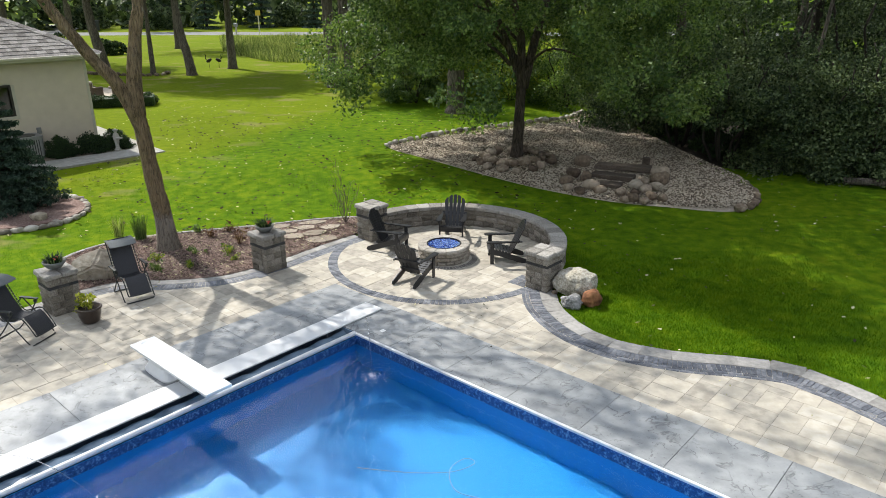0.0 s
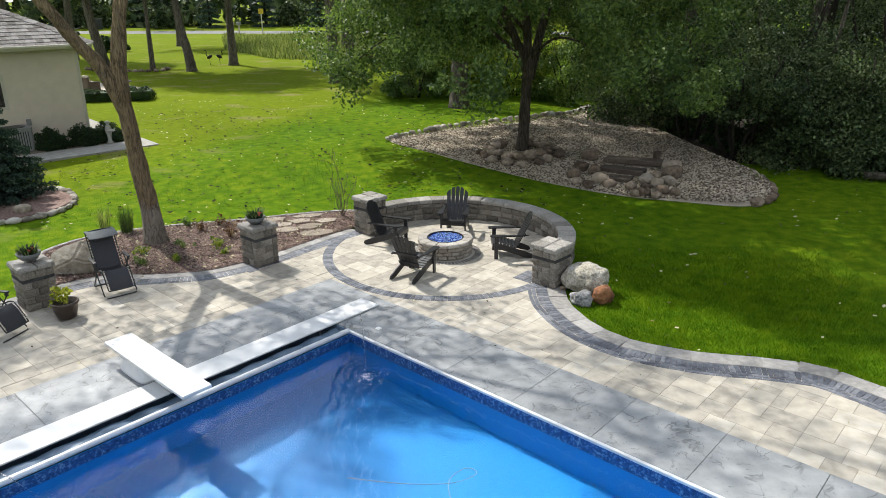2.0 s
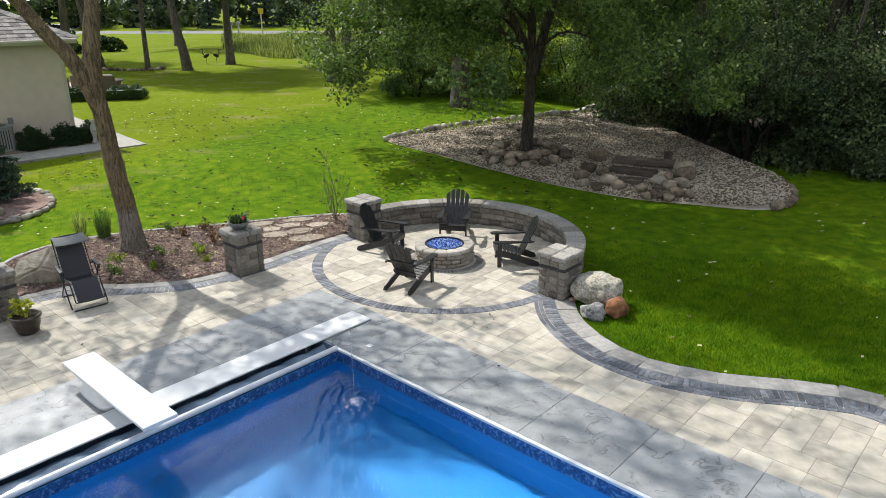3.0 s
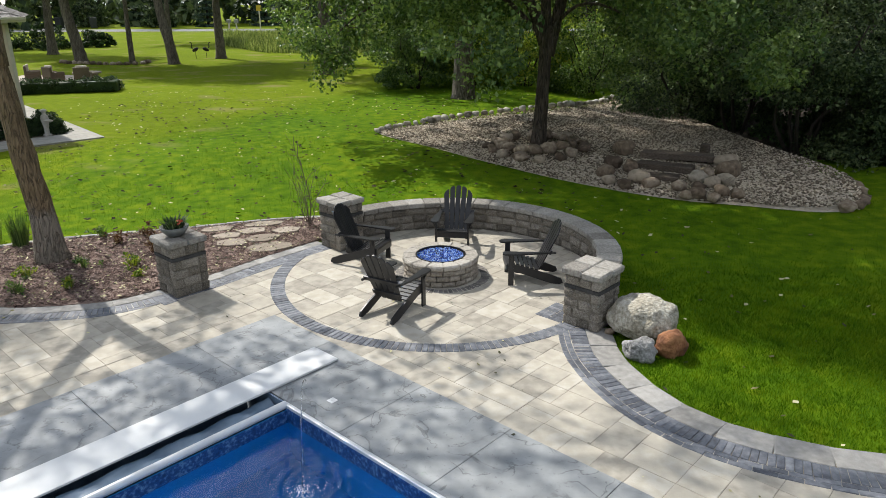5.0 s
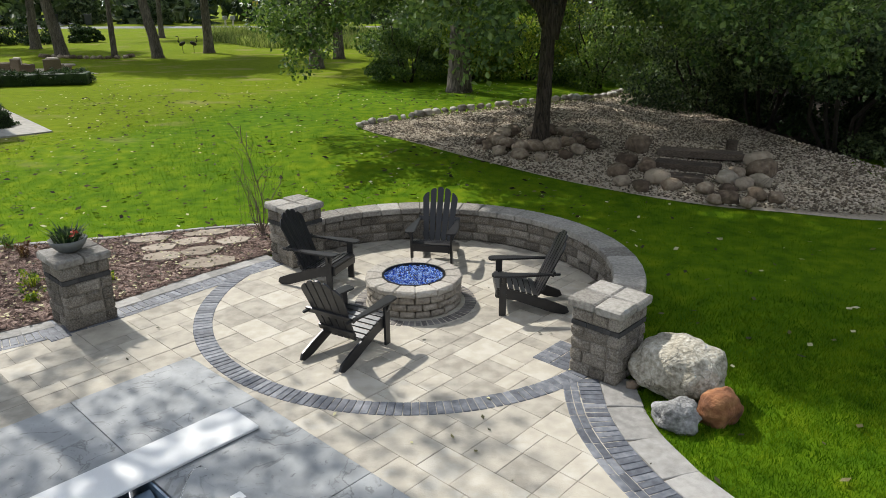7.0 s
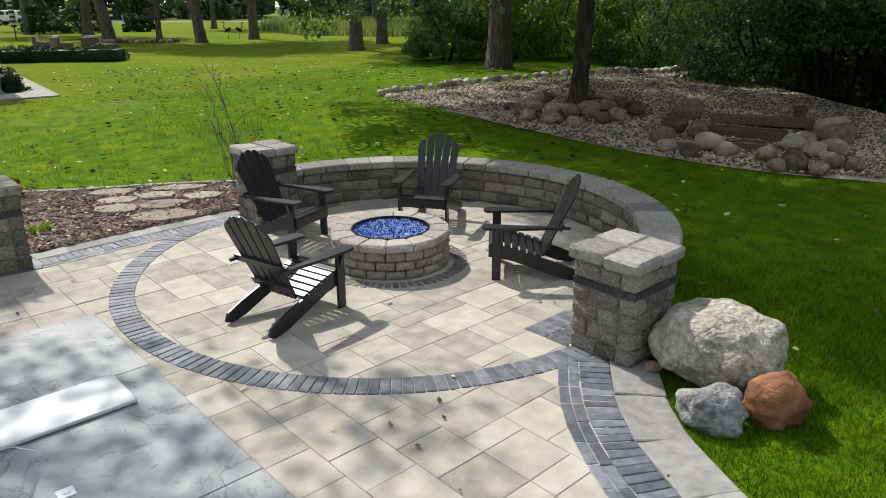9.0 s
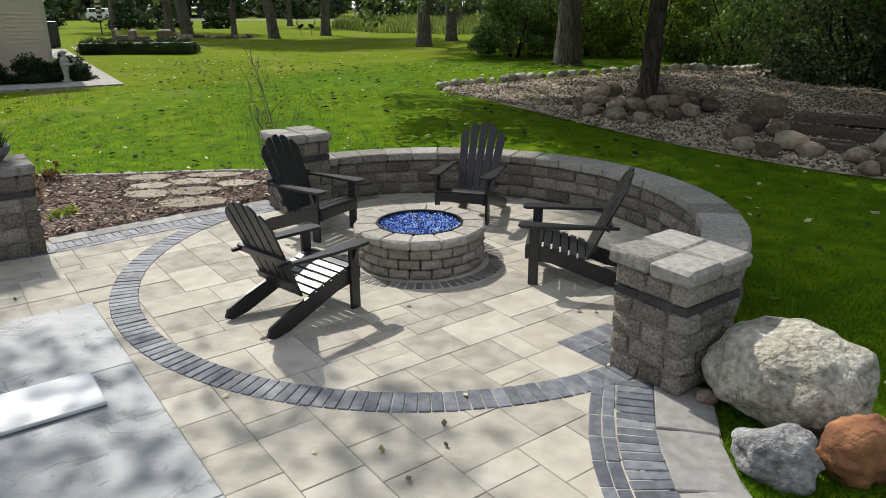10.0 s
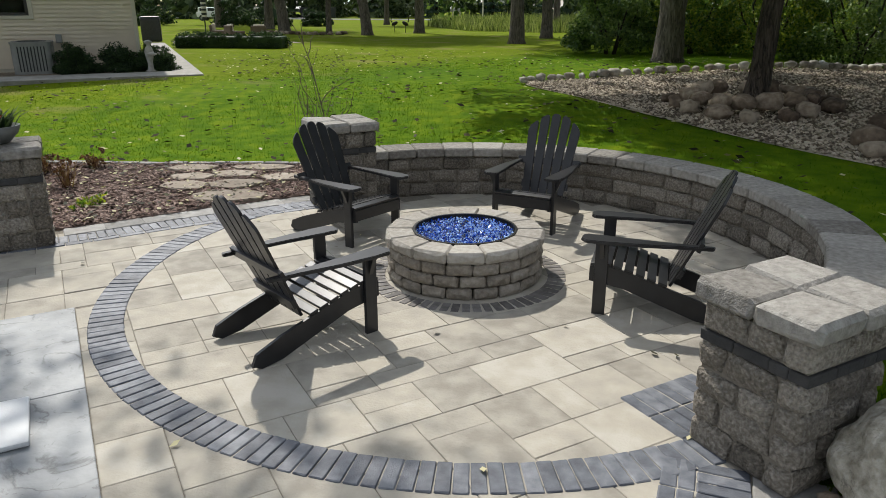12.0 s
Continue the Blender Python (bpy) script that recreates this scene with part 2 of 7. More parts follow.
M["bowl"] = material("grey_ceramic_bowl", [(0.1, 0.105, 0.1), (0.19, 0.195, 0.185)], scale=12, rough=0.6, bump=0.2)
M["pot"] = material("dark_brown_glazed_pot", [(0.025, 0.018, 0.014), (0.06, 0.042, 0.032)], scale=10, rough=0.3, bump=0.1)
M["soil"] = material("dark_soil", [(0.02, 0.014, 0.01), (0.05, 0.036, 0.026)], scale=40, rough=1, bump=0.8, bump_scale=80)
M["acgrey"] = material("grey_sheet_metal", [(0.19, 0.19, 0.18), (0.27, 0.27, 0.255)], scale=6, rough=0.5, bump=0.05, metal=0.1)
M["dark"] = material("dark_plastic", [(0.015, 0.018, 0.017), (0.03, 0.034, 0.032)], scale=10, rough=0.5, bump=0.1)
M["iron"] = material("rusty_black_iron", [(0.012, 0.011, 0.01), (0.03, 0.022, 0.016)], scale=20, rough=0.7, bump=0.2, metal=0.3)
M["bronze"] = material("dark_bronze_frame", [(0.02, 0.016, 0.013), (0.035, 0.029, 0.024)], scale=10, rough=0.5, bump=0.05)
M["sign"] = material("yellow_sign_paint", [(0.5, 0.36, 0.03), (0.6, 0.43, 0.05)], scale=10, rough=0.5, bump=0)
M["carwhite"] = material("white_car_paint", [(0.66, 0.66, 0.66), (0.72, 0.72, 0.72)], scale=3, rough=0.25, bump=0)
M["cushion"] = material("beige_cushion", [(0.38, 0.34, 0.27), (0.5, 0.45, 0.37)], scale=20, rough=0.95, bump=0.4, bump_scale=150)
M["wicker"] = material("brown_wicker", [(0.06, 0.045, 0.03), (0.15, 0.115, 0.08)], scale=60, rough=0.8, bump=0.7, bump_scale=120)
M["deadleaf"] = material("fallen_leaf", [(0.03, 0.028, 0.012), (0.12, 0.11, 0.04), (0.5, 0.46, 0.28)], scale=3, rough=0.8, bump=0, island=1.1, leafy=0.15)
M["deadleaf_dark"] = material("dark_fallen_leaf", [(0.015, 0.014, 0.008), (0.05, 0.042, 0.02)], scale=3, rough=0.8, bump=0, island=0.6, spec=0.05)
M["flower"] = material("red_flower", [(0.3, 0.03, 0.02), (0.5, 0.08, 0.04)], scale=10, rough=0.6, bump=0)
M["leaf_lime"] = material("lime_yellow_leaf", [(0.17, 0.2, 0.02), (0.3, 0.32, 0.035), (0.46, 0.44, 0.07)], scale=4, rough=0.6, bump=0, island=0.6, leafy=0.3, spec=0.2)
M["leaf_red"] = material("reddish_leaf", [(0.06, 0.03, 0.02), (0.13, 0.065, 0.04), (0.2, 0.13, 0.07)], scale=4, rough=0.7, bump=0, island=0.6, leafy=0.2, spec=0.15)
M["foam"] = material("white_foam", [(0.7, 0.75, 0.8), (0.85, 0.88, 0.9)], scale=20, rough=0.4, bump=0)
M["twig"] = material("thin_brown_twig", [(0.08, 0.06, 0.045), (0.17, 0.135, 0.105)], scale=20, rough=0.9, bump=0.2)


def veined(m, dark=0.45, scale=1.7, pits=0.0):
    """Adds thin, broken dark veins and a pitted relief, as in stamped concrete."""
    n, l = m.node_tree.nodes, m.node_tree.links
    bsdf = n["Principled BSDF"]
    base = bsdf.inputs["Base Color"].links[0].from_socket
    geo = n.new("ShaderNodeNewGeometry")
    t1 = n.new("ShaderNodeTexNoise")
    t1.inputs["Scale"].default_value = scale
    t1.inputs["Detail"].default_value = 7
    t1.inputs["Distortion"].default_value = 0.7
    l.new(geo.outputs["Position"], t1.inputs["Vector"])
    ramp = n.new("ShaderNodeValToRGB")
    e = ramp.color_ramp.elements
    e[0].position, e[0].color = 0.482, (1, 1, 1, 1)
    e[1].position, e[1].color = 0.518, (1, 1, 1, 1)
    mid_e = e.new(0.5)
    mid_e.color = (dark, dark, dark, 1)
    l.new(t1.outputs["Fac"], ramp.inputs[0])
    t2 = n.new("ShaderNodeTexNoise")
    t2.inputs["Scale"].default_value = 2.3
    l.new(geo.outputs["Position"], t2.inputs["Vector"])
    r2 = n.new("ShaderNodeValToRGB")
    r2.color_ramp.elements[0].position, r2.color_ramp.elements[1].position = 0.43, 0.55
    l.new(t2.outputs["Fac"], r2.inputs[0])
    mx = n.new("ShaderNodeMixRGB")
    mx.blend_type = "MULTIPLY"
    l.new(r2.outputs[0], mx.inputs[0])
    l.new(base, mx.inputs[1])
    l.new(ramp.outputs[0], mx.inputs[2])
    l.new(mx.outputs[0], bsdf.inputs["Base Color"])
    if pits:
        t3 = n.new("ShaderNodeTexNoise")
        t3.inputs["Scale"].default_value = 15.0
        t3.inputs["Detail"].default_value = 9
        t3.inputs["Roughness"].default_value = 0.62
        t3.inputs["Distortion"].default_value = 0.7
        l.new(geo.outputs["Position"], t3.inputs["Vector"])
        r3 = n.new("ShaderNodeValToRGB")
        r3.color_ramp.elements[0].position, r3.color_ramp.elements[1].position = 0.6, 0.7
        r3.color_ramp.elements[0].color, r3.color_ramp.elements[1].color = (1, 1, 1, 1), (pits, pits, pits * 1.03, 1)
        l.new(t3.outputs["Fac"], r3.inputs[0])
        m3 = n.new("ShaderNodeMixRGB")
        m3.blend_type = "MULTIPLY"
        m3.inputs[0].default_value = 1.0
        l.new(mx.outputs[0], m3.inputs[1])
        l.new(r3.outputs[0], m3.inputs[2])
        l.new(m3.outputs[0], bsdf.inputs["Base Color"])




def furrowed(m, across=11.0, along=1.7, dark=0.3, depth=0.05):
    """Long, meandering dark furrows between pale ridges, as in old bark."""
    n, l = m.node_tree.nodes, m.node_tree.links
    bsdf = n["Principled BSDF"]
    base = bsdf.inputs["Base Color"].links[0].from_socket
    geo = n.new("ShaderNodeNewGeometry")
    mp = n.new("ShaderNodeMapping")
    mp.inputs["Scale"].default_value = (across, across, along)
    l.new(geo.outputs["Position"], mp.inputs[0])
    t1 = n.new("ShaderNodeTexNoise")
    t1.inputs["Scale"].default_value, t1.inputs["Detail"].default_value, t1.inputs["Distortion"].default_value = 1.0, 3, 0.9
    l.new(mp.outputs[0], t1.inputs["Vector"])
    ramp = n.new("ShaderNodeValToRGB")
    e = ramp.color_ramp.elements
    e[0].position, e[0].color = 0.45, (1, 1, 1, 1)
    e[1].position, e[1].color = 0.55, (1, 1, 1, 1)
    e.new(0.5).color = (dark, dark, dark, 1)
    l.new(t1.outputs["Fac"], ramp.inputs[0])
    mx = n.new("ShaderNodeMixRGB")
    mx.blend_type = "MULTIPLY"
    mx.inputs[0].default_value = 1.0
    l.new(base, mx.inputs[1])
    l.new(ramp.outputs[0], mx.inputs[2])
    l.new(mx.outputs[0], bsdf.inputs["Base Color"])
    bp = n.new("ShaderNodeBump")
    bp.inputs["Strength"].default_value, bp.inputs["Distance"].default_value = 1.0, depth
    l.new(ramp.outputs[0], bp.inputs["Height"])
    l.new(bsdf.inputs["Normal"].links[0].from_socket, bp.inputs["Normal"])
    l.new(bp.outputs[0], bsdf.inputs["Normal"])


def above(n, l, socket, low, high):
    """0 below low, 1 above high, smooth between."""
    mr = n.new("ShaderNodeMapRange")
    mr.interpolation_type = "SMOOTHSTEP"
    mr.inputs["From Min"].default_value, mr.inputs["From Max"].default_value = low, high
    l.new(socket, mr.inputs["Value"])
    return mr.outputs[0]


def tinted(m, mask, color, amount):
    """Mixes a second colour into the base where mask(n, l, position) says so."""
    n, l = m.node_tree.nodes, m.node_tree.links
    bsdf = n["Principled BSDF"]
    base = bsdf.inputs["Base Color"].links[0].from_socket
    geo = n.new("ShaderNodeNewGeometry")
    fac = mask(n, l, geo.outputs["Position"])
    am = n.new("ShaderNodeMath")
    am.operation = "MULTIPLY"
    am.inputs[1].default_value = amount
    l.new(fac, am.inputs[0])
    mx = n.new("ShaderNodeMixRGB")
    mx.inputs[2].default_value = (*color, 1)
    l.new(am.outputs[0], mx.inputs[0])
    l.new(base, mx.inputs[1])
    l.new(mx.outputs[0], bsdf.inputs["Base Color"])


def along(n, l, position, way, wobble, scale):
    """Distance along a direction, made uneven by noise."""
    d = n.new("ShaderNodeVectorMath")
    d.operation = "DOT_PRODUCT"
    d.inputs[1].default_value = way
    l.new(position, d.inputs[0])
    t1 = n.new("ShaderNodeTexNoise")
    t1.inputs["Scale"].default_value, t1.inputs["Detail"].default_value = scale, 5
    l.new(position, t1.inputs["Vector"])
    ma = n.new("ShaderNodeMath")
    ma.operation = "MULTIPLY_ADD"
    ma.inputs[1].default_value = wobble
    l.new(t1.outputs["Fac"], ma.inputs[0])
    l.new(d.outputs["Value"], ma.inputs[2])
    return ma.outputs[0]


def dry_rise(n, l, position):
    """The drier slope of the lawn towards the house."""
    return above(n, l, along(n, l, position, (-1.0, 0.42, 0.0), 4.0, 0.4), 20.8, 25.0)


def worn_spots(n, l, position):
    """Thin, worn spots of the same slope."""
    spots = n.new("ShaderNodeTexNoise")
    spots.inputs["Scale"].default_value, spots.inputs["Detail"].default_value = 0.55, 4
    mp = n.new("ShaderNodeMapping")
    mp.inputs["Location"].default_value = (3.1, 1.4, 0)
    mp.inputs["Scale"].default_value = (0.8, 1.3, 1)
    l.new(position, mp.inputs[0])
    l.new(mp.outputs[0], spots.inputs["Vector"])
    both = n.new("ShaderNodeMath")
    both.operation = "MULTIPLY"
    l.new(above(n, l, spots.outputs["Fac"], 0.55, 0.68), both.inputs[0])
    l.new(above(n, l, along(n, l, position, (-1.0, 0.2, 0.0), 2.0, 0.6), 13.5, 16.5), both.inputs[1])
    return both.outputs[0]


def grey_foot(n, l, position):
    """The old grey bark at a trunk's foot."""
    return above(n, l, along(n, l, position, (0.0, 0.0, -1.0), 0.5, 5.0), -0.85, -0.6)


for key in ("lawn", "grass"):
    tinted(M[key], dry_rise, (0.17, 0.185, 0.009), 0.42)
    tinted(M[key], worn_spots, (0.2, 0.17, 0.075), 0.55)
tinted(M["bark"], grey_foot, (0.3, 0.265, 0.225), 0.75)
furrowed(M["bark"], 13.0, 2.4, 0.5)
furrowed(M["bark_grey"], 9.0, 1.4, 0.5)
furrowed(M["bark_shaded"], 10.0, 1.6, 0.4)
veined(M["concrete"], 0.5, 2.1, pits=0.55)
veined(M["granite"], 0.5, 5.0)
veined(M["sandrock"], 0.55, 4.0)


def clear(name, color, rough, ior, bump_scale=0, bump=0.0, dist=0.01, rings=()):
    m = bpy.data.materials.new(name)
    m.use_nodes = True
    n, l = m.node_tree.nodes, m.node_tree.links
    b = n["Principled BSDF"]
    b.inputs["Base Color"].default_value = (*color, 1)
    b.inputs["Roughness"].default_value = rough
    b.inputs["IOR"].default_value = ior
    b.inputs["Transmission Weight"].default_value = 1.0
    if bump:
        geo = n.new("ShaderNodeNewGeometry")
        t1 = n.new("ShaderNodeTexNoise")
        t1.inputs["Scale"].default_value = bump_scale
        t1.inputs["Detail"].default_value = 1.0
        t1.inputs["Distortion"].default_value = 0.4
        flow = n.new("ShaderNodeMapping")
        flow.inputs["Rotation"].default_value, flow.inputs["Scale"].default_value = (0, 0, radians(35)), (1.25, 0.5, 1)
        l.new(geo.outputs["Position"], flow.inputs[0])
        l.new(flow.outputs[0], t1.inputs["Vector"])
        bp = n.new("ShaderNodeBump")
        bp.inputs["Strength"].default_value = bump
        bp.inputs["Distance"].default_value = dist
        height = t1.outputs["Fac"]
        for centre in rings:
            # round wavelets that die away from where a stream lands
            far_off = n.new("ShaderNodeVectorMath")
            far_off.operation = "DISTANCE"
            far_off.inputs[1].default_value = centre
            l.new(geo.outputs["Position"], far_off.inputs[0])
            sine = n.new("ShaderNodeMath")
            sine.operation = "MULTIPLY"
            sine.inputs[1].default_value = 52.0
            l.new(far_off.outputs["Value"], sine.inputs[0])
            wave = n.new("ShaderNodeMath")
            wave.operation = "SINE"
            l.new(sine.outputs[0], wave.inputs[0])
            fade_out = n.new("ShaderNodeMapRange")
            fade_out.inputs["From Min"].default_value, fade_out.inputs["From Max"].default_value = 0.05, 0.95
            fade_out.inputs["To Min"].default_value, fade_out.inputs["To Max"].default_value = 0.16, 0.0
            l.new(far_off.outputs["Value"], fade_out.inputs["Value"])
            add = n.new("ShaderNodeMath")
            add.operation = "MULTIPLY_ADD"
            l.new(wave.outputs[0], add.inputs[0])
            l.new(fade_out.outputs[0], add.inputs[1])
            l.new(height, add.inputs[2])
            height = add.outputs[0]
        l.new(height, bp.inputs["Height"])
        l.new(bp.outputs[0], b.inputs["Normal"])
    return m


M["water"] = clear("pool_water", (0.8, 0.95, 1.0), 0.0, 1.33, 6.0, 1.0, 0.016, rings=((-1.2, 10.99, -0.2), (-4.32, 7.55, -0.2)))
M["stream"] = clear("water_stream", (1, 1, 1), 0.05, 1.33)
M["pane"] = clear("window_glass", (0.9, 0.95, 0.95), 0.02, 1.45)
M["fireglass"] = material("cobalt_fire_glass", [(0.008, 0.05, 0.36), (0.05, 0.2, 0.8), (0.5, 0.7, 1.0)], scale=10, rough=0.08, bump=0, island=1.2, spec=1.0)

# ---- building tools ----


def mesh_object(name, bm, mat=None, parent=None, smooth=False):
    me = bpy.data.meshes.new(name)
    bm.to_mesh(me)
    bm.free()
    if mat:
        me.materials.append(M[mat])
    if smooth:
        me.polygons.foreach_set("use_smooth", [True] * len(me.polygons))
    ob = new(name, me)
    if parent:
        ob.parent = parent
    return ob


def part(name, bm, mat, parent, label="", smooth=False):
    ob = mesh_object(name, bm, mat, parent, smooth)
    return tagged(ob, label) if label else ob


def thing(name, m, label, category, group="", kind=""):
    ob = new(name)
    ob.matrix_world = m
    ob.empty_display_size = 0.1
    return tagged(ob, label, category, group, kind)


def sheet(name, co, faces, mat, parent=None, smooth=False):
    """A mesh object from numpy points and equal-sided faces."""
    co, faces = np.asarray(co, dtype=np.float32), np.asarray(faces, dtype=np.int32)
    me = bpy.data.meshes.new(name)
    k = faces.shape[1]
    me.vertices.add(len(co))
    me.vertices.foreach_set("co", co.ravel())
    me.loops.add(faces.size)
    me.loops.foreach_set("vertex_index", faces.ravel())
    me.polygons.add(len(faces))
    me.polygons.foreach_set("loop_start", np.arange(0, faces.size, k, dtype=np.int32))
    me.polygons.foreach_set("use_smooth", [smooth] * len(faces))
    me.update(calc_edges=True)
    me.validate()
    me.materials.append(M[mat])
    ob = new(name, me)
    if parent:
        ob.parent = parent
    return ob


def box(bm, c, s, m=None, bevel=0.0):
    r = bmesh.ops.create_cube(bm, size=1.0)["verts"]
    bmesh.ops.scale(bm, vec=s, verts=r)
    if bevel:
        e = list({e for v in r for e in v.link_edges})
        r = bmesh.ops.bevel(bm, geom=e, offset=bevel, segments=2, profile=0.6, affect="EDGES")["verts"]
        r = list({v for v in r} | set())
    bmesh.ops.translate(bm, vec=c, verts=r)
    if m is not None:
        bmesh.ops.transform(bm, matrix=m, verts=r)
    return r


def boxm(c, s, bevel=0.0, m=None):
    bm = bmesh.new()
    box(bm, c, s, m, bevel)
    return bm


def prism(bm, pts, z0, z1):
    """An upright prism over a plan outline."""
    low = [bm.verts.new((x, y, z0)) for x, y in pts]
    top = [bm.verts.new((x, y, z1)) for x, y in pts]
    n = len(pts)
    fs = [bm.faces.new(top), bm.faces.new(low[::-1])]
    for i in range(n):
        bm.faces.new((low[i], low[(i + 1) % n], top[(i + 1) % n], top[i]))
    bmesh.ops.recalc_face_normals(bm, faces=bm.faces)
    return fs


def tube(bm, pts, radii, sides=8, closed_ends=True):
    """A tapered tube along points."""
    pts = [Vector(p) for p in pts]
    if not hasattr(radii, "__len__"):
        radii = [radii] * len(pts)
    rings = []
    up = Vector((0.13, 0.21, 0.97))
    for i, p in enumerate(pts):
        d = (pts[min(i + 1, len(pts) - 1)] - pts[max(i - 1, 0)]).normalized()
        a = d.cross(up)
        if a.length < 0.05:
            a = d.cross(Vector((1, 0, 0)))
        a.normalize()
        b = d.cross(a)
        rings.append([bm.verts.new(p + radii[i] * (math.cos(2 * math.pi * k / sides) * a + math.sin(2 * math.pi * k / sides) * b)) for k in range(sides)])
    for r0, r1 in zip(rings, rings[1:]):
        for k in range(sides):
            bm.faces.new((r0[k], r0[(k + 1) % sides], r1[(k + 1) % sides], r1[k]))
    if closed_ends:
        bm.faces.new(rings[0][::-1])
        bm.faces.new(rings[-1])
    return rings


def smooth_line(pts, step=0.1, closed=False):
    """A Catmull-Rom line through plan points, cut into even steps."""
    P = [np.array(p, dtype=float) for p in pts]
    if closed:
        P = [P[-1]] + P + [P[0], P[1]]
    else:
        P = [2 * P[0] - P[1]] + P + [2 * P[-1] - P[-2]]
    out = []
    for p0, p1, p2, p3 in zip(P, P[1:], P[2:], P[3:]):
        for t in np.linspace(0, 1, 24, endpoint=False):
            out.append(0.5 * (2 * p1 + (p2 - p0) * t + (2 * p0 - 5 * p1 + 4 * p2 - p3) * t * t + (3 * p1 - p0 - 3 * p2 + p3) * t ** 3))
    out.append(P[-2])
    out = np.array(out)
    d = np.r_[0, np.cumsum(np.linalg.norm(np.diff(out, axis=0), axis=1))]
    s = np.arange(0, d[-1], step)
    return np.c_[[np.interp(s, d, out[:, k]) for k in range(out.shape[1])]].T


def offset_line(line, dist):
    """A plan line shifted to its left side."""
    t = np.gradient(line, axis=0)
    t /= np.linalg.norm(t, axis=1)[:, None]
    return line + dist * np.c_[-t[:, 1], t[:, 0]]


def inside(poly, x, y):
    """Whether plan points lie in an outline."""
    x, y = np.asarray(x, float), np.asarray(y, float)
    hit = np.zeros(x.shape, bool)
    n = len(poly)
    for i in range(n):
        x0, y0 = poly[i]
        x1, y1 = poly[(i + 1) % n]
        if y0 == y1:
            continue
        c = ((y0 > y) != (y1 > y)) & (x < (x1 - x0) * (y - y0) / (y1 - y0) + x0)
        hit ^= c
    return hit


def hull_block(s, chamfer=0.012, rough=0.0, seed=0, bulge=0.0):
    """The mesh of a worn block, its corners cut and its faces a little uneven; its base lies at z = 0."""
    rnd = random.Random(seed)
    bm = bmesh.new()
    hx, hy, hz = s[0] / 2, s[1] / 2, s[2] / 2
    for sx in (-1, 1):
        for sy in (-1, 1):
            for sz in (-1, 1):
                for k in range(3):
                    p = [sx * (hx - chamfer * (k != 0)), sy * (hy - chamfer * (k != 1)), sz * (hz - chamfer * (k != 2))]
                    bm.verts.new([c + rnd.uniform(-rough, rough) for c in p])
    if bulge:
        for ax in range(2):
            for sg in (-1, 1):
                for _ in range(2):
                    p = [rnd.uniform(-0.6, 0.6) * hx, rnd.uniform(-0.6, 0.6) * hy, rnd.uniform(-0.6, 0.6) * hz]
                    p[ax] = sg * ((hx, hy)[ax] + rnd.uniform(0.2, 1) * bulge)
                    bm.verts.new(p)
    r = bmesh.ops.convex_hull(bm, input=bm.verts)
    bmesh.ops.delete(bm, geom=[g for g in r["geom_interior"] if isinstance(g, bmesh.types.BMVert)], context="VERTS")
    bmesh.ops.translate(bm, vec=(0, 0, hz), verts=bm.verts)
    me = bpy.data.meshes.new("block")
    bm.to_mesh(me)
    bm.free()
    return me


def piece(name, me, mat, parent, m):
    """One loose piece on a shared mesh."""
    if not me.materials:
        me.materials.append(M[mat])
    ob = new(name, me)
    ob.parent = parent
    ob.matrix_basis = m
    return ob


def rock_bm(size, seed=0, subdiv=2, rough=0.18, flat=0.3):
    bm = bmesh.new()
    bmesh.ops.create_icosphere(bm, subdivisions=subdiv, radius=0.5)
    off = Vector((seed * 3.7 + 1.3, seed * 1.9, seed * 0.7))
    for v in bm.verts:
        p = v.co.normalized()
        k = 1 + rough * 2.2 * noise.noise(p * 1.3 + off) + rough * 0.9 * noise.noise(p * 3.1 + off) + rough * 0.35 * noise.noise(p * 7 + off) + (0.012 * noise.noise(p * 17 + off) if subdiv > 3 else 0)
        # blunt facets
        c = p * 0.5 * k
        m = max(abs(c.x), abs(c.y), abs(c.z))
        c = c * (1 - flat) + c * (0.5 * k / max(m, 1e-4)) * 0.62 * flat
        v.co = Vector((c.x * size[0], c.y * size[1], c.z * size[2]))
    return bm


def facet_bm(size, seed, count=15, wear=0.05):
    """A broken boulder: a few flat faces with worn edges."""
    r = random.Random(seed)
    bm = bmesh.new()
    for _ in range(count):
        v = Vector((r.gauss(0, 1), r.gauss(0, 1), r.gauss(0, 1))).normalized() * r.uniform(0.42, 0.5)
        bm.verts.new((v.x * size[0], v.y * size[1], v.z * size[2]))
    h = bmesh.ops.convex_hull(bm, input=bm.verts)
    bmesh.ops.delete(bm, geom=[g for g in h["geom_interior"] if isinstance(g, bmesh.types.BMVert)], context="VERTS")
    bmesh.ops.dissolve_limit(bm, angle_limit=radians(14), verts=bm.verts[:], edges=bm.edges[:])
    bmesh.ops.bevel(bm, geom=bm.edges[:], offset=wear, segments=2, affect="EDGES", clamp_overlap=True)
    bmesh.ops.triangulate(bm, faces=bm.faces[:])
    bmesh.ops.subdivide_edges(bm, edges=[e for e in bm.edges if e.calc_length() > 0.12], cuts=3, use_grid_fill=True)
    for v in bm.verts:
        v.co += v.co.normalized() * (0.022 * noise.noise(v.co * 5 + Vector((seed, 0, 0))) + 0.01 * noise.noise(v.co * 16 + Vector((0, seed, 0))))
    return bm


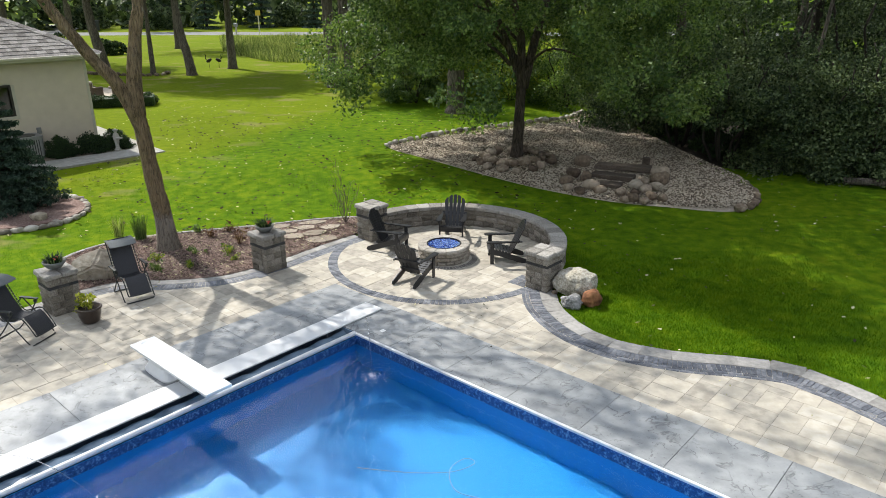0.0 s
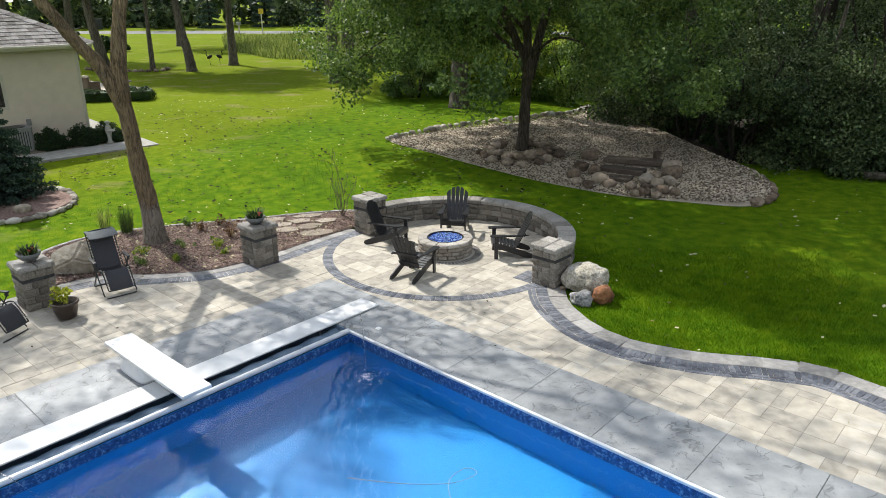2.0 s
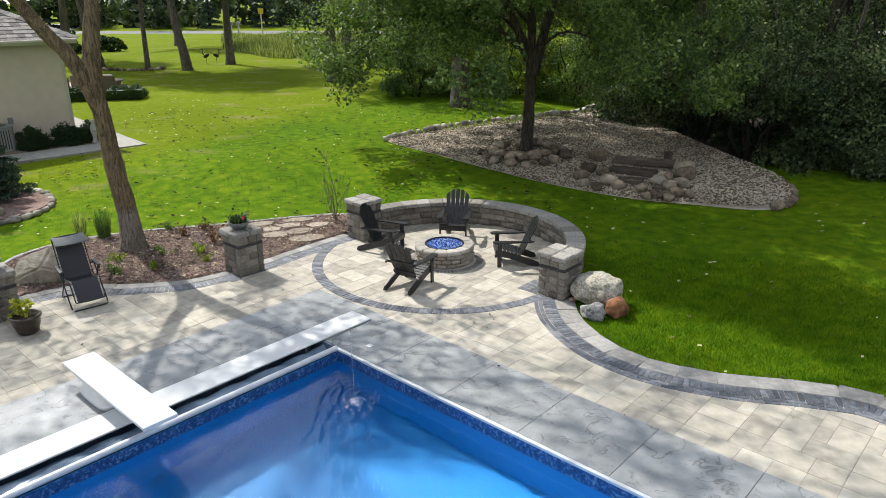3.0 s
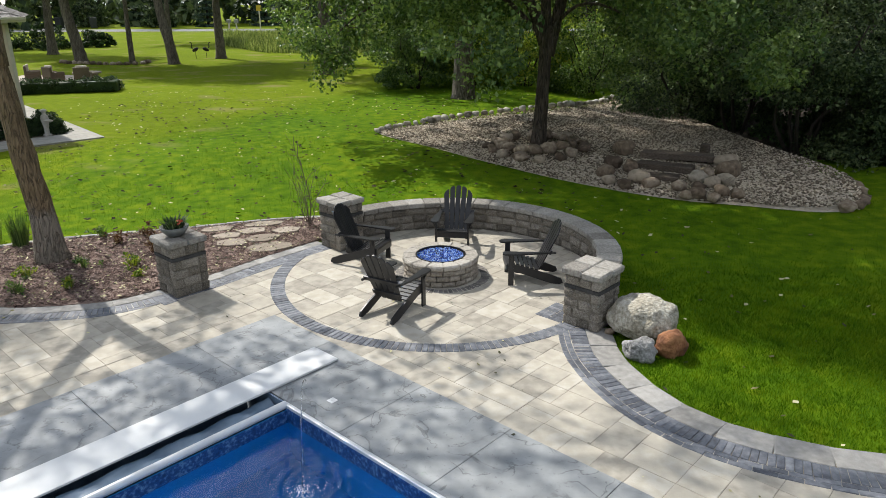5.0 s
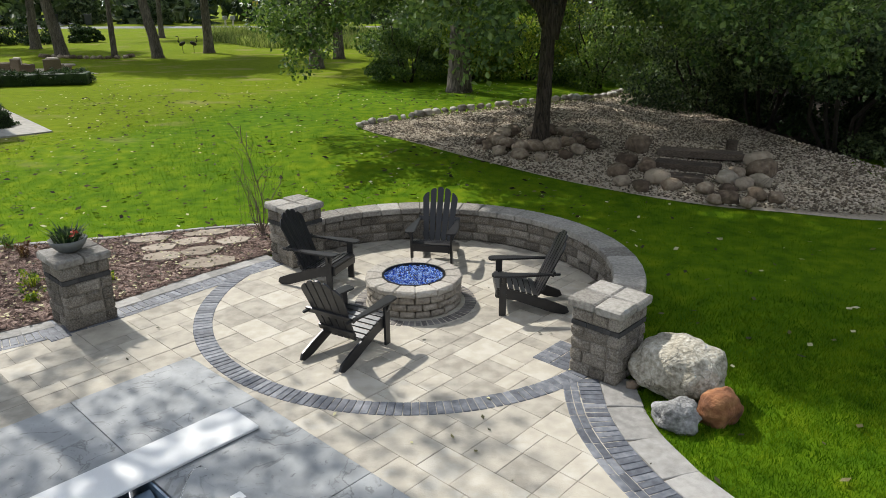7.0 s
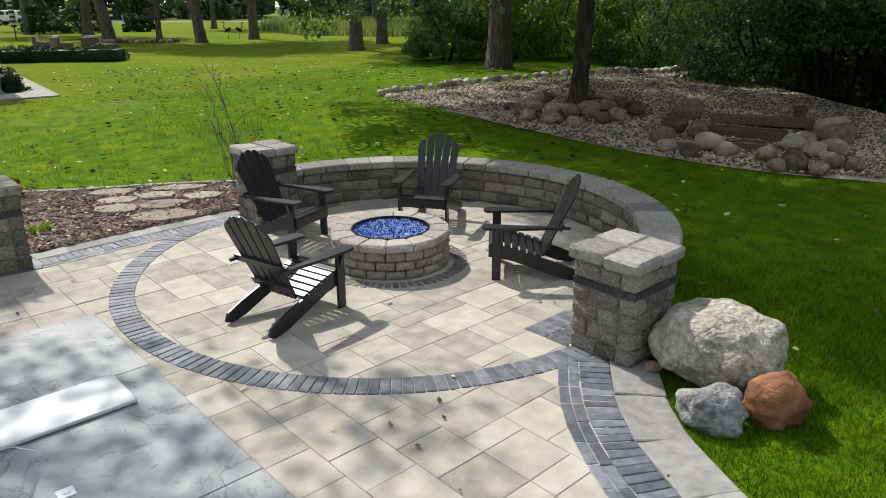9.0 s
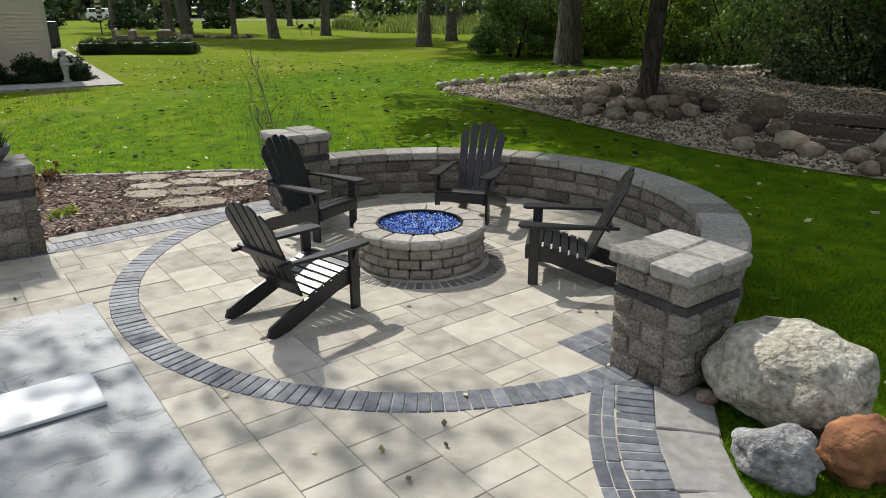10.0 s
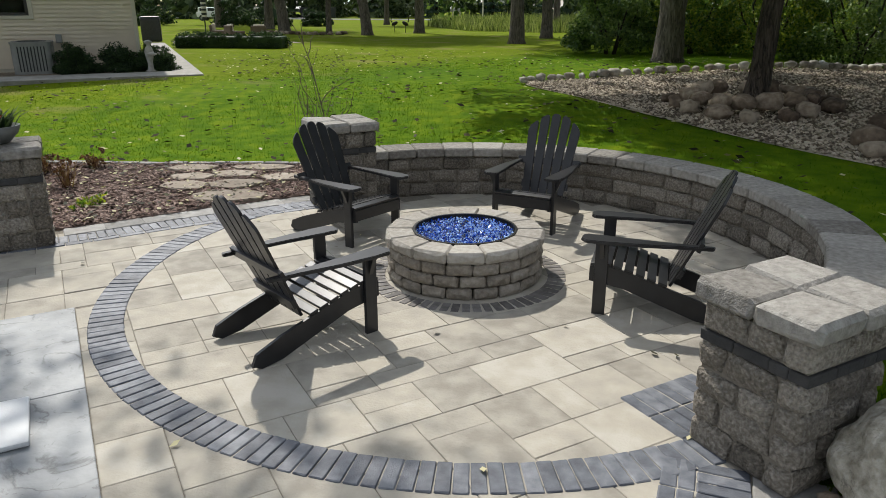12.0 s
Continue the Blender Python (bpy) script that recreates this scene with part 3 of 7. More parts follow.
def boulder(loc, size, seed, mat, label, turn=0.0, count=26, wear=0.05, sink=0.08, tilt=0.0):
    ob = mesh_object("boulder", facet_bm(size, seed, count, wear), mat)
    m = pose(0, 0, 0, tilt, 0, turn)
    zmin = min((m @ v.co).z for v in ob.data.vertices)
    ob.matrix_world = pose(loc[0], loc[1], loc[2] - zmin - sink * size[2], tilt, 0, turn)
    return tagged(ob, label, "boulder")


def rock(name, loc, size, seed, mat, label, category="rock", group="", turn=0.0, sink=0.2, subdiv=2, rough=0.18, tilt=0.0):
    ob = mesh_object(name, rock_bm(size, seed, subdiv, rough), mat, None, True)
    zmin = min((pose(0, 0, 0, tilt, 0, turn) @ v.co).z for v in ob.data.vertices)
    ob.matrix_world = pose(loc[0], loc[1], loc[2] - zmin - sink * size[2], tilt, 0, turn)
    return tagged(ob, label, category, group)


def leaf_cloud(name, centers, spread, per, size, mat, parent, seed=0, droop=0.3, flat=0.75, slim=0.36):
    """Many small folded-out leaves in clumps round the centres."""
    rs = np.random.RandomState(seed)
    centers = np.asarray(centers, float)
    n = len(centers) * per
    c = np.repeat(centers, per, axis=0)
    sp = np.repeat(np.broadcast_to(np.asarray(spread, float), (len(centers),)), per)
    d = rs.normal(size=(n, 3))
    d /= np.linalg.norm(d, axis=1)[:, None] + 1e-9
    r = rs.uniform(0.15, 1.0, n) ** 0.55
    c = c + d * (r * sp)[:, None] * np.array([1, 1, flat])
    along = rs.normal(size=(n, 3)) + d * 0.6
    along[:, 2] -= droop
    along /= np.linalg.norm(along, axis=1)[:, None] + 1e-9
    up = rs.normal(size=(n, 3)) * 0.8 + np.array([0, 0, 1.0])
    side = np.cross(along, up)
    side /= np.linalg.norm(side, axis=1)[:, None] + 1e-9
    L = (size * rs.uniform(0.6, 1.3, n))[:, None]
    W = L * slim
    nrm = np.cross(side, along) * L * 0.12
    co = np.stack([c - along * L * 0.5, c + side * W + nrm, c + along * L * 0.5, c - side * W + nrm], axis=1).reshape(-1, 3)
    f = np.arange(n * 4, dtype=np.int32).reshape(-1, 4)
    return sheet(name, co, f, mat, parent)


# plan directions: a runs along the pool's long side, n away from its far edge
POOL = pose(-1.75, 12.128, 0, 0, 0, -41.42)


def AN(a, n, z=0.0):
    return POOL @ Vector((a, n, z))


def S(x):
    x = np.clip(x, 0, 1)
    return x * x * (3 - 2 * x)


def ground_z(x, y):
    return 0.36 * S((np.asarray(y, float) - 19.3) / 7) * S((8 - np.asarray(x, float)) / 5) - 0.025


def gz(x, y):
    return float(ground_z(x, y))

# ---- ground ----
EDGE_R = [(2.40, 14.2), (2.42, 13.3), (2.74, 12.4), (3.29, 11.78), (4.21, 11.36), (5.17, 11.16), (6.05, 10.86), (6.69, 10.21), (7.1, 9.6), (7.7, 8.6), (8.6, 7.4), (10.0, 6.3)]
EDGE_L = [(-2.55, 18.05), (-3.45, 16.98), (-4.05, 16.2), (-4.64, 15.58), (-5.3, 15.1), (-6.36, 14.88), (-7.3, 14.85), (-8.0, 14.45), (-8.75, 13.6), (-9.6, 12.4), (-11.0, 10.8), (-13.0, 8.6)]
RING = (-0.035, 16.34)
RING_R = 2.885
PIT = (-0.06, 16.29)
line_r = smooth_line(EDGE_R, 0.05)
line_l = smooth_line(EDGE_L, 0.05)

deck_out = [AN(-2.23, 1.37), AN(14.5, 1.37), AN(14.5, -9.0), AN(-2.23, -9.0)]
arc = [(RING[0] + RING_R * math.cos(a), RING[1] + RING_R * math.sin(a)) for a in np.linspace(radians(-40), radians(146), 40)]
patio_line = [tuple(p) for p in line_r[::-4]] + arc + [tuple(p) for p in line_l[::4]]
patio_outline = patio_line + [tuple(AN(-2.1, -9.0).xy), tuple(AN(-2.1, 1.22).xy), tuple(AN(14.5, 1.22).xy)]
hole = [tuple(AN(a, n).xy) for a, n in ((-1.3, 0.5), (14.0, 0.5), (14.0, -8.6), (-1.3, -8.6))]


def build_ground():
    fine = lambda a, b, s: list(np.arange(a, b, s))
    xs = [-900, -400, -200, -120] + fine(-80, -20, 4) + fine(-20, 20, 0.4) + fine(20, 80, 4) + [80, 120, 200, 400, 900]
    ys = [-900, -300, -100, -60, -30, -20] + fine(-12, 34, 0.4) + fine(34, 60, 1.5) + fine(60, 130, 5) + [130, 180, 300, 500, 900]
    X, Y = np.meshgrid(xs, ys)
    Z = ground_z(X, Y)
    near = (np.abs(X) < 25) & (Y > 14)
    Z = Z + np.where(near, 0.02 * np.sin(X * 0.9) * np.sin(Y * 0.7), 0) * S((Y - 20) / 3)
    co = np.c_[X.ravel(), Y.ravel(), Z.ravel()]
    nx, ny = len(xs), len(ys)
    i = np.arange((ny - 1) * (nx - 1))
    r, c = i // (nx - 1), i % (nx - 1)
    f = np.c_[r * nx + c, r * nx + c + 1, (r + 1) * nx + c + 1, (r + 1) * nx + c]
    mid = co[f].mean(axis=1)
    f = f[~inside(hole, mid[:, 0], mid[:, 1])]
    ob = sheet("ground", co, f, "lawn")
    ob.data.polygons.foreach_set("use_smooth", [True] * len(ob.data.polygons))
    tagged(ob, "sunlit green mown lawn reaching to the far trees", "lawn", kind="structure")


build_ground()

# the bed of joint sand under all paving; the pavers, bricks and edging stones are its pieces
bm = bmesh.new()
prism(bm, patio_outline, -0.1, -0.004)
bmesh.ops.triangulate(bm, faces=bm.faces)
patio = tagged(mesh_object("patio", bm, "joint"), "tan paver patio with dark brick borders beside the pool", "patio", kind="structure")

# concrete deck round the pool, in slabs with open joints
deck = thing("pool_deck", POOL, "grey stamped concrete deck round the pool", "pool deck", kind="structure")


def slab(a0, a1, n0, n1):
    g = 0.006
    bm = boxm(((a0 + a1) / 2, (n0 + n1) / 2, -0.068), (a1 - a0 - g, n1 - n0 - g, 0.15), bevel=0.006)
    part("slab", bm, "concrete", deck)


A_LINES = [-0.9, 0.88, 2.23, 3.58, 4.93, 6.28, 7.58, 8.93, 10.28, 11.63, 13.0, 14.4]
slab(-2.22, -0.9, 0.06, 1.37)
for a0, a1 in zip(A_LINES, A_LINES[1:]):
    slab(a0, a1, 0.05, 1.37)
N_LINES = [0.06, -1.56, -3.17, -4.78, -6.4, -8.0, -9.0]
for n1, n0 in zip(N_LINES, N_LINES[1:]):
    slab(-2.22, -0.9, n0, n1)
slab(-0.9, 14.4, -9.0, -7.45)
slab(13.1, 14.4, -7.45, 0.05)

# ---- pool ----
pool = thing("swimming_pool", POOL, "rectangular pool with blue liner and patterned band", "swimming pool", kind="structure")
PA, PN = 13.0, -7.4
bm = bmesh.new()
for vs in (((0, 0, -1.05), (PA, 0, -0.95), (PA, PN, -0.95), (0, PN, -1.05)),
           ((0, 0, 0.0), (PA, 0, 0.0), (PA, 0, -0.95), (0, 0, -1.05)),
           ((PA, 0, 0.0), (PA, PN, 0.0), (PA, PN, -0.95), (PA, 0, -0.95)),
           ((PA, PN, 0.0), (0, PN, 0.0), (0, PN, -1.05), (PA, PN, -0.95)),
           ((0, PN, -0.05), (0, 0, -0.05), (0, 0, -1.05), (0, PN, -1.05))):
    bm.faces.new([bm.verts.new(v) for v in vs])
part("liner", bm, "liner", pool, "bright blue vinyl liner")
bm = bmesh.new()
for c, s in (((PA / 2, -0.004, -0.13), (PA, 0.008, 0.2)), ((0.004, PN / 2, -0.15), (0.008, -PN, 0.18)), ((PA / 2, PN + 0.004, -0.13), (PA, 0.008, 0.2)), ((PA - 0.004, PN / 2, -0.13), (0.008, -PN, 0.2))):
    box(bm, c, s)
part("liner_band", bm, "linerband", pool, "dark patterned tile band of the liner")
for c, s in (((PA / 2, 0.02, -0.012), (PA + 0.1, 0.055, 0.05)), ((PA / 2, PN - 0.02, -0.012), (PA + 0.1, 0.07, 0.05)), ((PA + 0.03, PN / 2, -0.012), (0.07, -PN, 0.05))):
    part("coping", boxm(c, s, 0.012), "alu", pool, "white metal coping")
bm = bmesh.new()
tube(bm, [(-0.04, 0.02, -0.005), (-0.04, PN, -0.005)], 0.045, 14)
part("cover_rail", bm, "alu", pool, "rounded white front rail of the cover box", smooth=False)
bm = bmesh.new()
box(bm, (-0.475, PN / 2, -0.44), (0.85, -PN, 0.03))
box(bm, (-0.885, PN / 2, -0.22), (0.03, -PN, 0.44))
box(bm, (-0.09, PN / 2, -0.25), (0.02, -PN, 0.4))
box(bm, (-0.475, 0.03, -0.22), (0.85, 0.02, 0.44))
part("cover_trench", bm, "vinyl", pool, "blue-grey lined trench of the pool cover")
# the rolled cover lies loosely in its trench
bm = bmesh.new()
rows = []
for k in range(60):
    n = PN * k / 59
    ring = []
    for j in range(9):
        a = -0.46 + 0.38 * j / 8
        ring.append(bm.verts.new((a, n, -0.075 + 0.02 * math.sin(j * 0.9 + 0.6 * math.sin(k * 0.7)) + 0.016 * math.sin(k * 1.3 + j) + 0.03 * (j / 8) ** 2 - 0.3 * max(0, 0.2 - j / 8))))
    rows.append(ring)
for r0, r1 in zip(rows, rows[1:]):
    for j in range(8):
        bm.faces.new((r0[j], r0[j + 1], r1[j + 1], r1[j]))
part("folded_cover", bm, "vinyl", pool, "wrinkled blue-grey vinyl cover", smooth=True)

bm = bmesh.new()
bm.faces.new([bm.verts.new(v) for v in ((0.0, 0.0, -0.2), (PA, 0, -0.2), (PA, PN, -0.2), (0.0, PN, -0.2))])
bmesh.ops.recalc_face_normals(bm, faces=bm.faces)
for f in bm.faces:
    if f.normal.z < 0:
        f.normal_flip()
water = mesh_object("water", bm, "water")
water.matrix_world = POOL
water.visible_shadow = False
tagged(water, "clear rippled pool water", "water", kind="structure")

# white lid over the cover trench
lid = thing("cover_lid", POOL, "long flat white lid of the automatic pool cover", "pool cover lid")
for n1, n0 in ((1.09, -3.2), (-3.21, -7.6)):
    part("lid_panel", boxm((-0.635, (n0 + n1) / 2, 0.028), (0.5, n1 - n0, 0.03), 0.012), "lid", lid)

# diving board on its stand
board = thing("diving_board", POOL @ pose(-0.82, -3.18, 0), "white diving board on a low moulded stand", "diving board")
part("board", boxm((0, 0, 0.37), (2.52, 0.46, 0.06), 0.02), "white", board)
bm = bmesh.new()
rows = []
for z, x0, x1, half in ((0.012, -0.98, -0.12, 0.2), (0.05, -0.99, -0.11, 0.205), (0.09, -0.95, -0.16, 0.19), (0.2, -0.86, -0.26, 0.15), (0.3, -0.84, -0.28, 0.15), (0.34, -0.86, -0.26, 0.17)):
    ring = []
    for k in range(28):
        t = 2 * math.pi * k / 28
        cx, cy = math.copysign(abs(math.cos(t)) ** 0.5, math.cos(t)), math.copysign(abs(math.sin(t)) ** 0.5, math.sin(t))
        ring.append(bm.verts.new(((x0 + x1) / 2 + (x1 - x0) / 2 * cx, half * cy, z)))
    rows.append(ring)
for r0, r1 in zip(rows, rows[1:]):
    for k in range(28):
        bm.faces.new((r0[k], r0[(k + 1) % 28], r1[(k + 1) % 28], r1[k]))
bm.faces.new(rows[0][::-1]), bm.faces.new(rows[-1])
part("stand", bm, "white", board, "moulded white stand")

# thin deck jets that arc into the pool, each with its foam


def water_jet(start, end, rise, seed):
    t = thing("water_jet", pose(0, 0, 0), "thin stream of water arcing from the deck into the pool", "water jet", "deck jets")
    start, end = AN(*start), AN(*end)
    bm = bmesh.new()
    pts = []
    for k in range(17):
        f = k / 16
        p = start.lerp(end, f)
        p.z += 4 * rise * f * (1 - f)
        pts.append(p)
    tube(bm, pts, [0.003 + 0.003 * (k % 3) for k in range(17)], 6)
    part("stream", bm, "stream", t, "clear stream of water", smooth=True)
    rs = np.random.RandomState(seed)
    N = 240
    r, a = np.abs(rs.normal(0, 0.15, N)), rs.uniform(0, 2 * math.pi, N)
    c = np.c_[end.x + r * np.cos(a), end.y + r * np.sin(a), -0.2 + 0.004 + np.maximum(0, 0.07 - r * 0.4) * rs.uniform(0, 1, N)]
    tet = rs.normal(size=(N, 4, 3))
    tet /= np.linalg.norm(tet, axis=2)[:, :, None]
    co = (c[:, None, :] + tet * np.array([1, 1, 0.5]) * rs.uniform(0.004, 0.018, N)[:, None, None]).reshape(-1, 3)
    f = (np.arange(N)[:, None, None] * 4 + np.array([[0, 1, 2], [0, 2, 3], [0, 3, 1], [1, 3, 2]])).reshape(-1, 3)
    tagged(sheet("foam", co, f, "foam", t), "white foam where the stream lands", kind="stuff")


water_jet((-0.18, 0.43, 0.02), (1.2, -0.68, -0.2), 0.5, 31)
water_jet((-0.99, -6.3, 0.02), (0.95, -5.3, -0.2), 0.45, 32)
bm = bmesh.new()
pts = smooth_line([AN(a, n, -0.195) for a, n in ((2.9, -2.55), (3.3, -2.3), (3.65, -2.05), (4.0, -1.7), (4.1, -1.36), (3.92, -1.38), (3.93, -1.72), (4.3, -2.0), (4.82, -1.85), (5.5, -1.95))], 0.06)
tube(bm, pts, 0.005, 5)
tagged(mesh_object("pool_hose", bm, "acgrey", None, True), "thin pale hose floating on the pool water", "hose")

# ---- stones, walls, pillars ----
CAPS = [hull_block((0.323, 0.323, 0.1), 0.02, 0.008, k) for k in range(4)]
COURSE = {}


def block_mesh(s, seed, rough=0.009, bulge=0.02):
    key = (round(s[0], 2), round(s[1], 2), round(s[2], 2), seed % 3)
    if key not in COURSE:
        COURSE[key] = hull_block(s, 0.02, rough, int(key[0] * 100) + int(key[1] * 37) + seed, bulge)
    return COURSE[key]


def band_mesh(s, seed):
    key = ("band", round(s[0], 2), round(s[2], 3), seed)
    if key not in COURSE:
        COURSE[key] = hull_block(s, 0.005, 0.0015, seed)
    return COURSE[key]


def pillar(a, n, label, height=0.9, W=0.585):
    """A square pillar of split blocks with a dark band and a cap of four slabs."""
    p = thing("stone_pillar", POOL @ pose(a, n, 0), label, "pillar", "stone pillars round the patio")
    z = 0.0
    k = height / 0.9
    seed = int(abs(a * 10 + n * 7))
    for c, h in enumerate((0.145, 0.145, 0.145, 0.145, 0.06, 0.155)):
        h *= k
        band = c == 4
        if band:
            for q in range(4):
                for j in range(3):
                    s = (W / 3 - 0.004 if q % 2 == 0 else W / 3 - 0.004, 0.1, h - 0.003)
                    m = pose(0, 0, 0, 0, 0, 90 * q) @ pose(-W / 3 + j * W / 3 + (0.0 if q % 2 else 0), -W / 2 + 0.05, z)
                    if j == 2:
                        s = (W / 3 - 0.1, 0.1, h - 0.003)
                        m = pose(0, 0, 0, 0, 0, 90 * q) @ pose(W / 3 - 0.05, -W / 2 + 0.05, z)
                    piece("band_block", band_mesh(s, j + 40), "band", p, m)
        else:
            split = 0.25 if (c + (c > 4)) % 2 == 0 else 0.16
            for q in range(4):
                lw = W - 0.14 - split
                xs = ((-W / 2 + split / 2, split), (-W / 2 + split + lw / 2, lw))
                for j, (x, w) in enumerate(xs):
                    m = pose(0, 0, 0, 0, 0, 90 * q) @ pose(x, -W / 2 + 0.07, z)
                    piece("stone_block", block_mesh((w - 0.005, 0.14, h - 0.004), seed + q + j * 2 + c), "block", p, m)
        z += h
    core = boxm((0, 0, z / 2 - 0.01), (W - 0.04, W - 0.04, z - 0.03))
    part("core", core, "joint", p)
    cs = 0.165
    for j, (sx, sy) in enumerate(((-1, -1), (1, -1), (1, 1), (-1, 1))):
        piece("cap_slab", CAPS[j], "cap", p, pose(sx * cs, sy * cs, z, 0, 0, 90 * j))
    return z + 0.1


pillar(1.41, 4.3, "square grey stone pillar beside the boulders at the seat wall", 0.87, 0.575)
pillar(-3.95, 4.13, "square grey stone pillar at the end of the seat wall", 0.95)
PH = pillar(-4.18, 0.99, "square grey stone pillar with a planted bowl on top", 0.93)
pillar(-5.5, -3.25, "square grey stone pillar beside the loungers with a planted bowl")

# curved seat wall, three courses and a cap
seat_wall = thing("seat_wall", pose(0.04, 16.35, 0), "curved low stone seat wall round the fire pit", "garden wall")
R_IN, R_OUT = 2.5, 2.9
A0, A1 = radians(-33), radians(141)


def wedge_mesh(r0, r1, da, h, seed, rough=0.006, bulge=0.012, c=0.014):
    rnd = random.Random(seed)
    bm = bmesh.new()
    for r, sr in ((r0, 1), (r1, -1)):
        for sa in (-1, 1):
            for z, sz in ((0, 1), (h, -1)):
                for k in range(3):
                    rr = r + sr * c * (k != 0)
                    aa = sa * (da / 2 - c / r * (k != 1))
                    zz = z + sz * c * (k != 2)
                    bm.verts.new((rr * math.cos(aa) + rnd.uniform(-rough, rough), rr * math.sin(aa) + rnd.uniform(-rough, rough), zz))
    for r, sr in ((r0, -1), (r1, 1)):
        for _ in range(3):
            aa, rr = rnd.uniform(-0.3, 0.3) * da, r + sr * rnd.uniform(0.4, 1.0) * bulge
            bm.verts.new((rr * math.cos(aa), rr * math.sin(aa), h * rnd.uniform(0.25, 0.75)))
    r = bmesh.ops.convex_hull(bm, input=bm.verts)
    bmesh.ops.delete(bm, geom=[g for g in r["geom_interior"] if isinstance(g, bmesh.types.BMVert)], context="VERTS")
    me = bpy.data.meshes.new("block")
    bm.to_mesh(me)
    bm.free()
    return me


rnd = random.Random(5)
z = 0.0
for c, h in enumerate((0.15, 0.15, 0.15)):
    a = A0 + (0.06 if c % 2 else 0.0)
    sizes = [0.105, 0.125, 0.15]
    meshes = {(s, v): wedge_mesh(R_IN + 0.03, R_OUT - 0.03, s - 0.004, h - 0.007, int(s * 1000) + v + 10 * c, 0.012, 0.024, 0.022) for s in sizes for v in range(3)}
    while a < A1:
        s = rnd.choice(sizes)
        piece("stone_block", meshes[(s, rnd.randrange(3))], "block", seat_wall, pose(0, 0, z, 0, 0, math.degrees(a + s / 2)))
        a += s
    z += h
caps = [wedge_mesh(R_IN, R_OUT, 0.128, 0.098, 70 + v, 0.003, 0.004) for v in range(4)]
a = A0
while a < A1:
    piece("cap_slab", caps[rnd.randrange(4)], "cap", seat_wall, pose(0, 0, z, 0, 0, math.degrees(a + 0.065)))
    a += 0.13
bm = bmesh.new()
ring = [(r * math.cos(t), r * math.sin(t)) for r, ts in ((R_IN + 0.06, np.linspace(A0 + 0.02, A1, 40)), (R_OUT - 0.06, np.linspace(A1, A0 + 0.02, 40))) for t in ts]
prism(bm, ring, 0.0, 0.44)
bmesh.ops.triangulate(bm, faces=bm.faces)
part("core", bm, "joint", seat_wall)

# fire pit
pit = thing("fire_pit", pose(PIT[0], PIT[1], 0), "round tan stone fire pit filled with blue fire glass", "fire pit")
z = 0.0
for c, h in enumerate((0.095, 0.095, 0.095)):
    nblk = 19
    ms = [wedge_mesh(0.47, 0.63, 2 * math.pi / nblk - 0.014, h - 0.006, 90 + c * 5 + v, 0.004, 0.012) for v in range(3)]
    for k in range(nblk):
        piece("stone_block", ms[(k * 7 + c) % 3], "pit", pit, pose(0, 0, z, 0, 0, (k + 0.5 * (c % 2)) * 360 / nblk))
    z += h
ms = [wedge_mesh(0.42, 0.645, 2 * math.pi / 14 - 0.006, 0.09, 120 + v, 0.003, 0.008) for v in range(3)]
for k in range(14):
    piece("cap_block", ms[(k * 5) % 3], "pitcap", pit, pose(0, 0, z, 0, 0, k * 360 / 14 + 6))
z += 0.09
bm = bmesh.new()
lo = [(0.425 * math.cos(t), 0.425 * math.sin(t)) for t in np.linspace(0, 2 * math.pi, 49)[:-1]]
hi = [(0.405 * x / 0.425, 0.405 * y / 0.425) for x, y in lo]
for (x0, y0), (x1, y1), (p0, q0), (p1, q1) in zip(lo, lo[1:] + lo[:1], hi, hi[1:] + hi[:1]):
    v = [bm.verts.new(w) for w in ((x0, y0, z + 0.004), (x1, y1, z + 0.004), (p1, q1, z + 0.004), (p0, q0, z + 0.004), (p0, q0, z - 0.1), (p1, q1, z - 0.1), (x1, y1, z - 0.02), (x0, y0, z - 0.02))]
    bm.faces.new((v[0], v[1], v[2], v[3]))
    bm.faces.new((v[3], v[2], v[5], v[4]))
    bm.faces.new((v[0], v[7], v[6], v[1]))
bmesh.ops.remove_doubles(bm, verts=bm.verts[:], dist=0.0005)
part("steel_ring", bm, "steel", pit, "black steel rim")
bm = bmesh.new()
prism(bm, [(0.41 * math.cos(t), 0.41 * math.sin(t)) for t in np.linspace(0, 2 * math.pi, 33)[:-1]], z - 0.1, z - 0.05)
part("burner_pan", bm, "steel", pit)
rs = np.random.RandomState(4)
N = 3200
r, t = 0.395 * np.sqrt(rs.uniform(0, 1, N)), rs.uniform(0, 2 * math.pi, N)
c = np.c_[r * np.cos(t), r * np.sin(t), z - 0.045 + rs.uniform(0, 0.028, N)]
tet = rs.normal(size=(N, 4, 3))
tet /= np.linalg.norm(tet, axis=2)[:, :, None]
co = (c[:, None, :] + tet * rs.uniform(0.007, 0.016, N)[:, None, None]).reshape(-1, 3)
f = (np.arange(N)[:, None, None] * 4 + np.array([[0, 1, 2], [0, 2, 3], [0, 3, 1], [1, 3, 2]])).reshape(-1, 3)
tagged(sheet("fire_glass", co, f, "fireglass", pit), "cobalt blue crushed fire glass", kind="stuff")

# ---- chairs ----


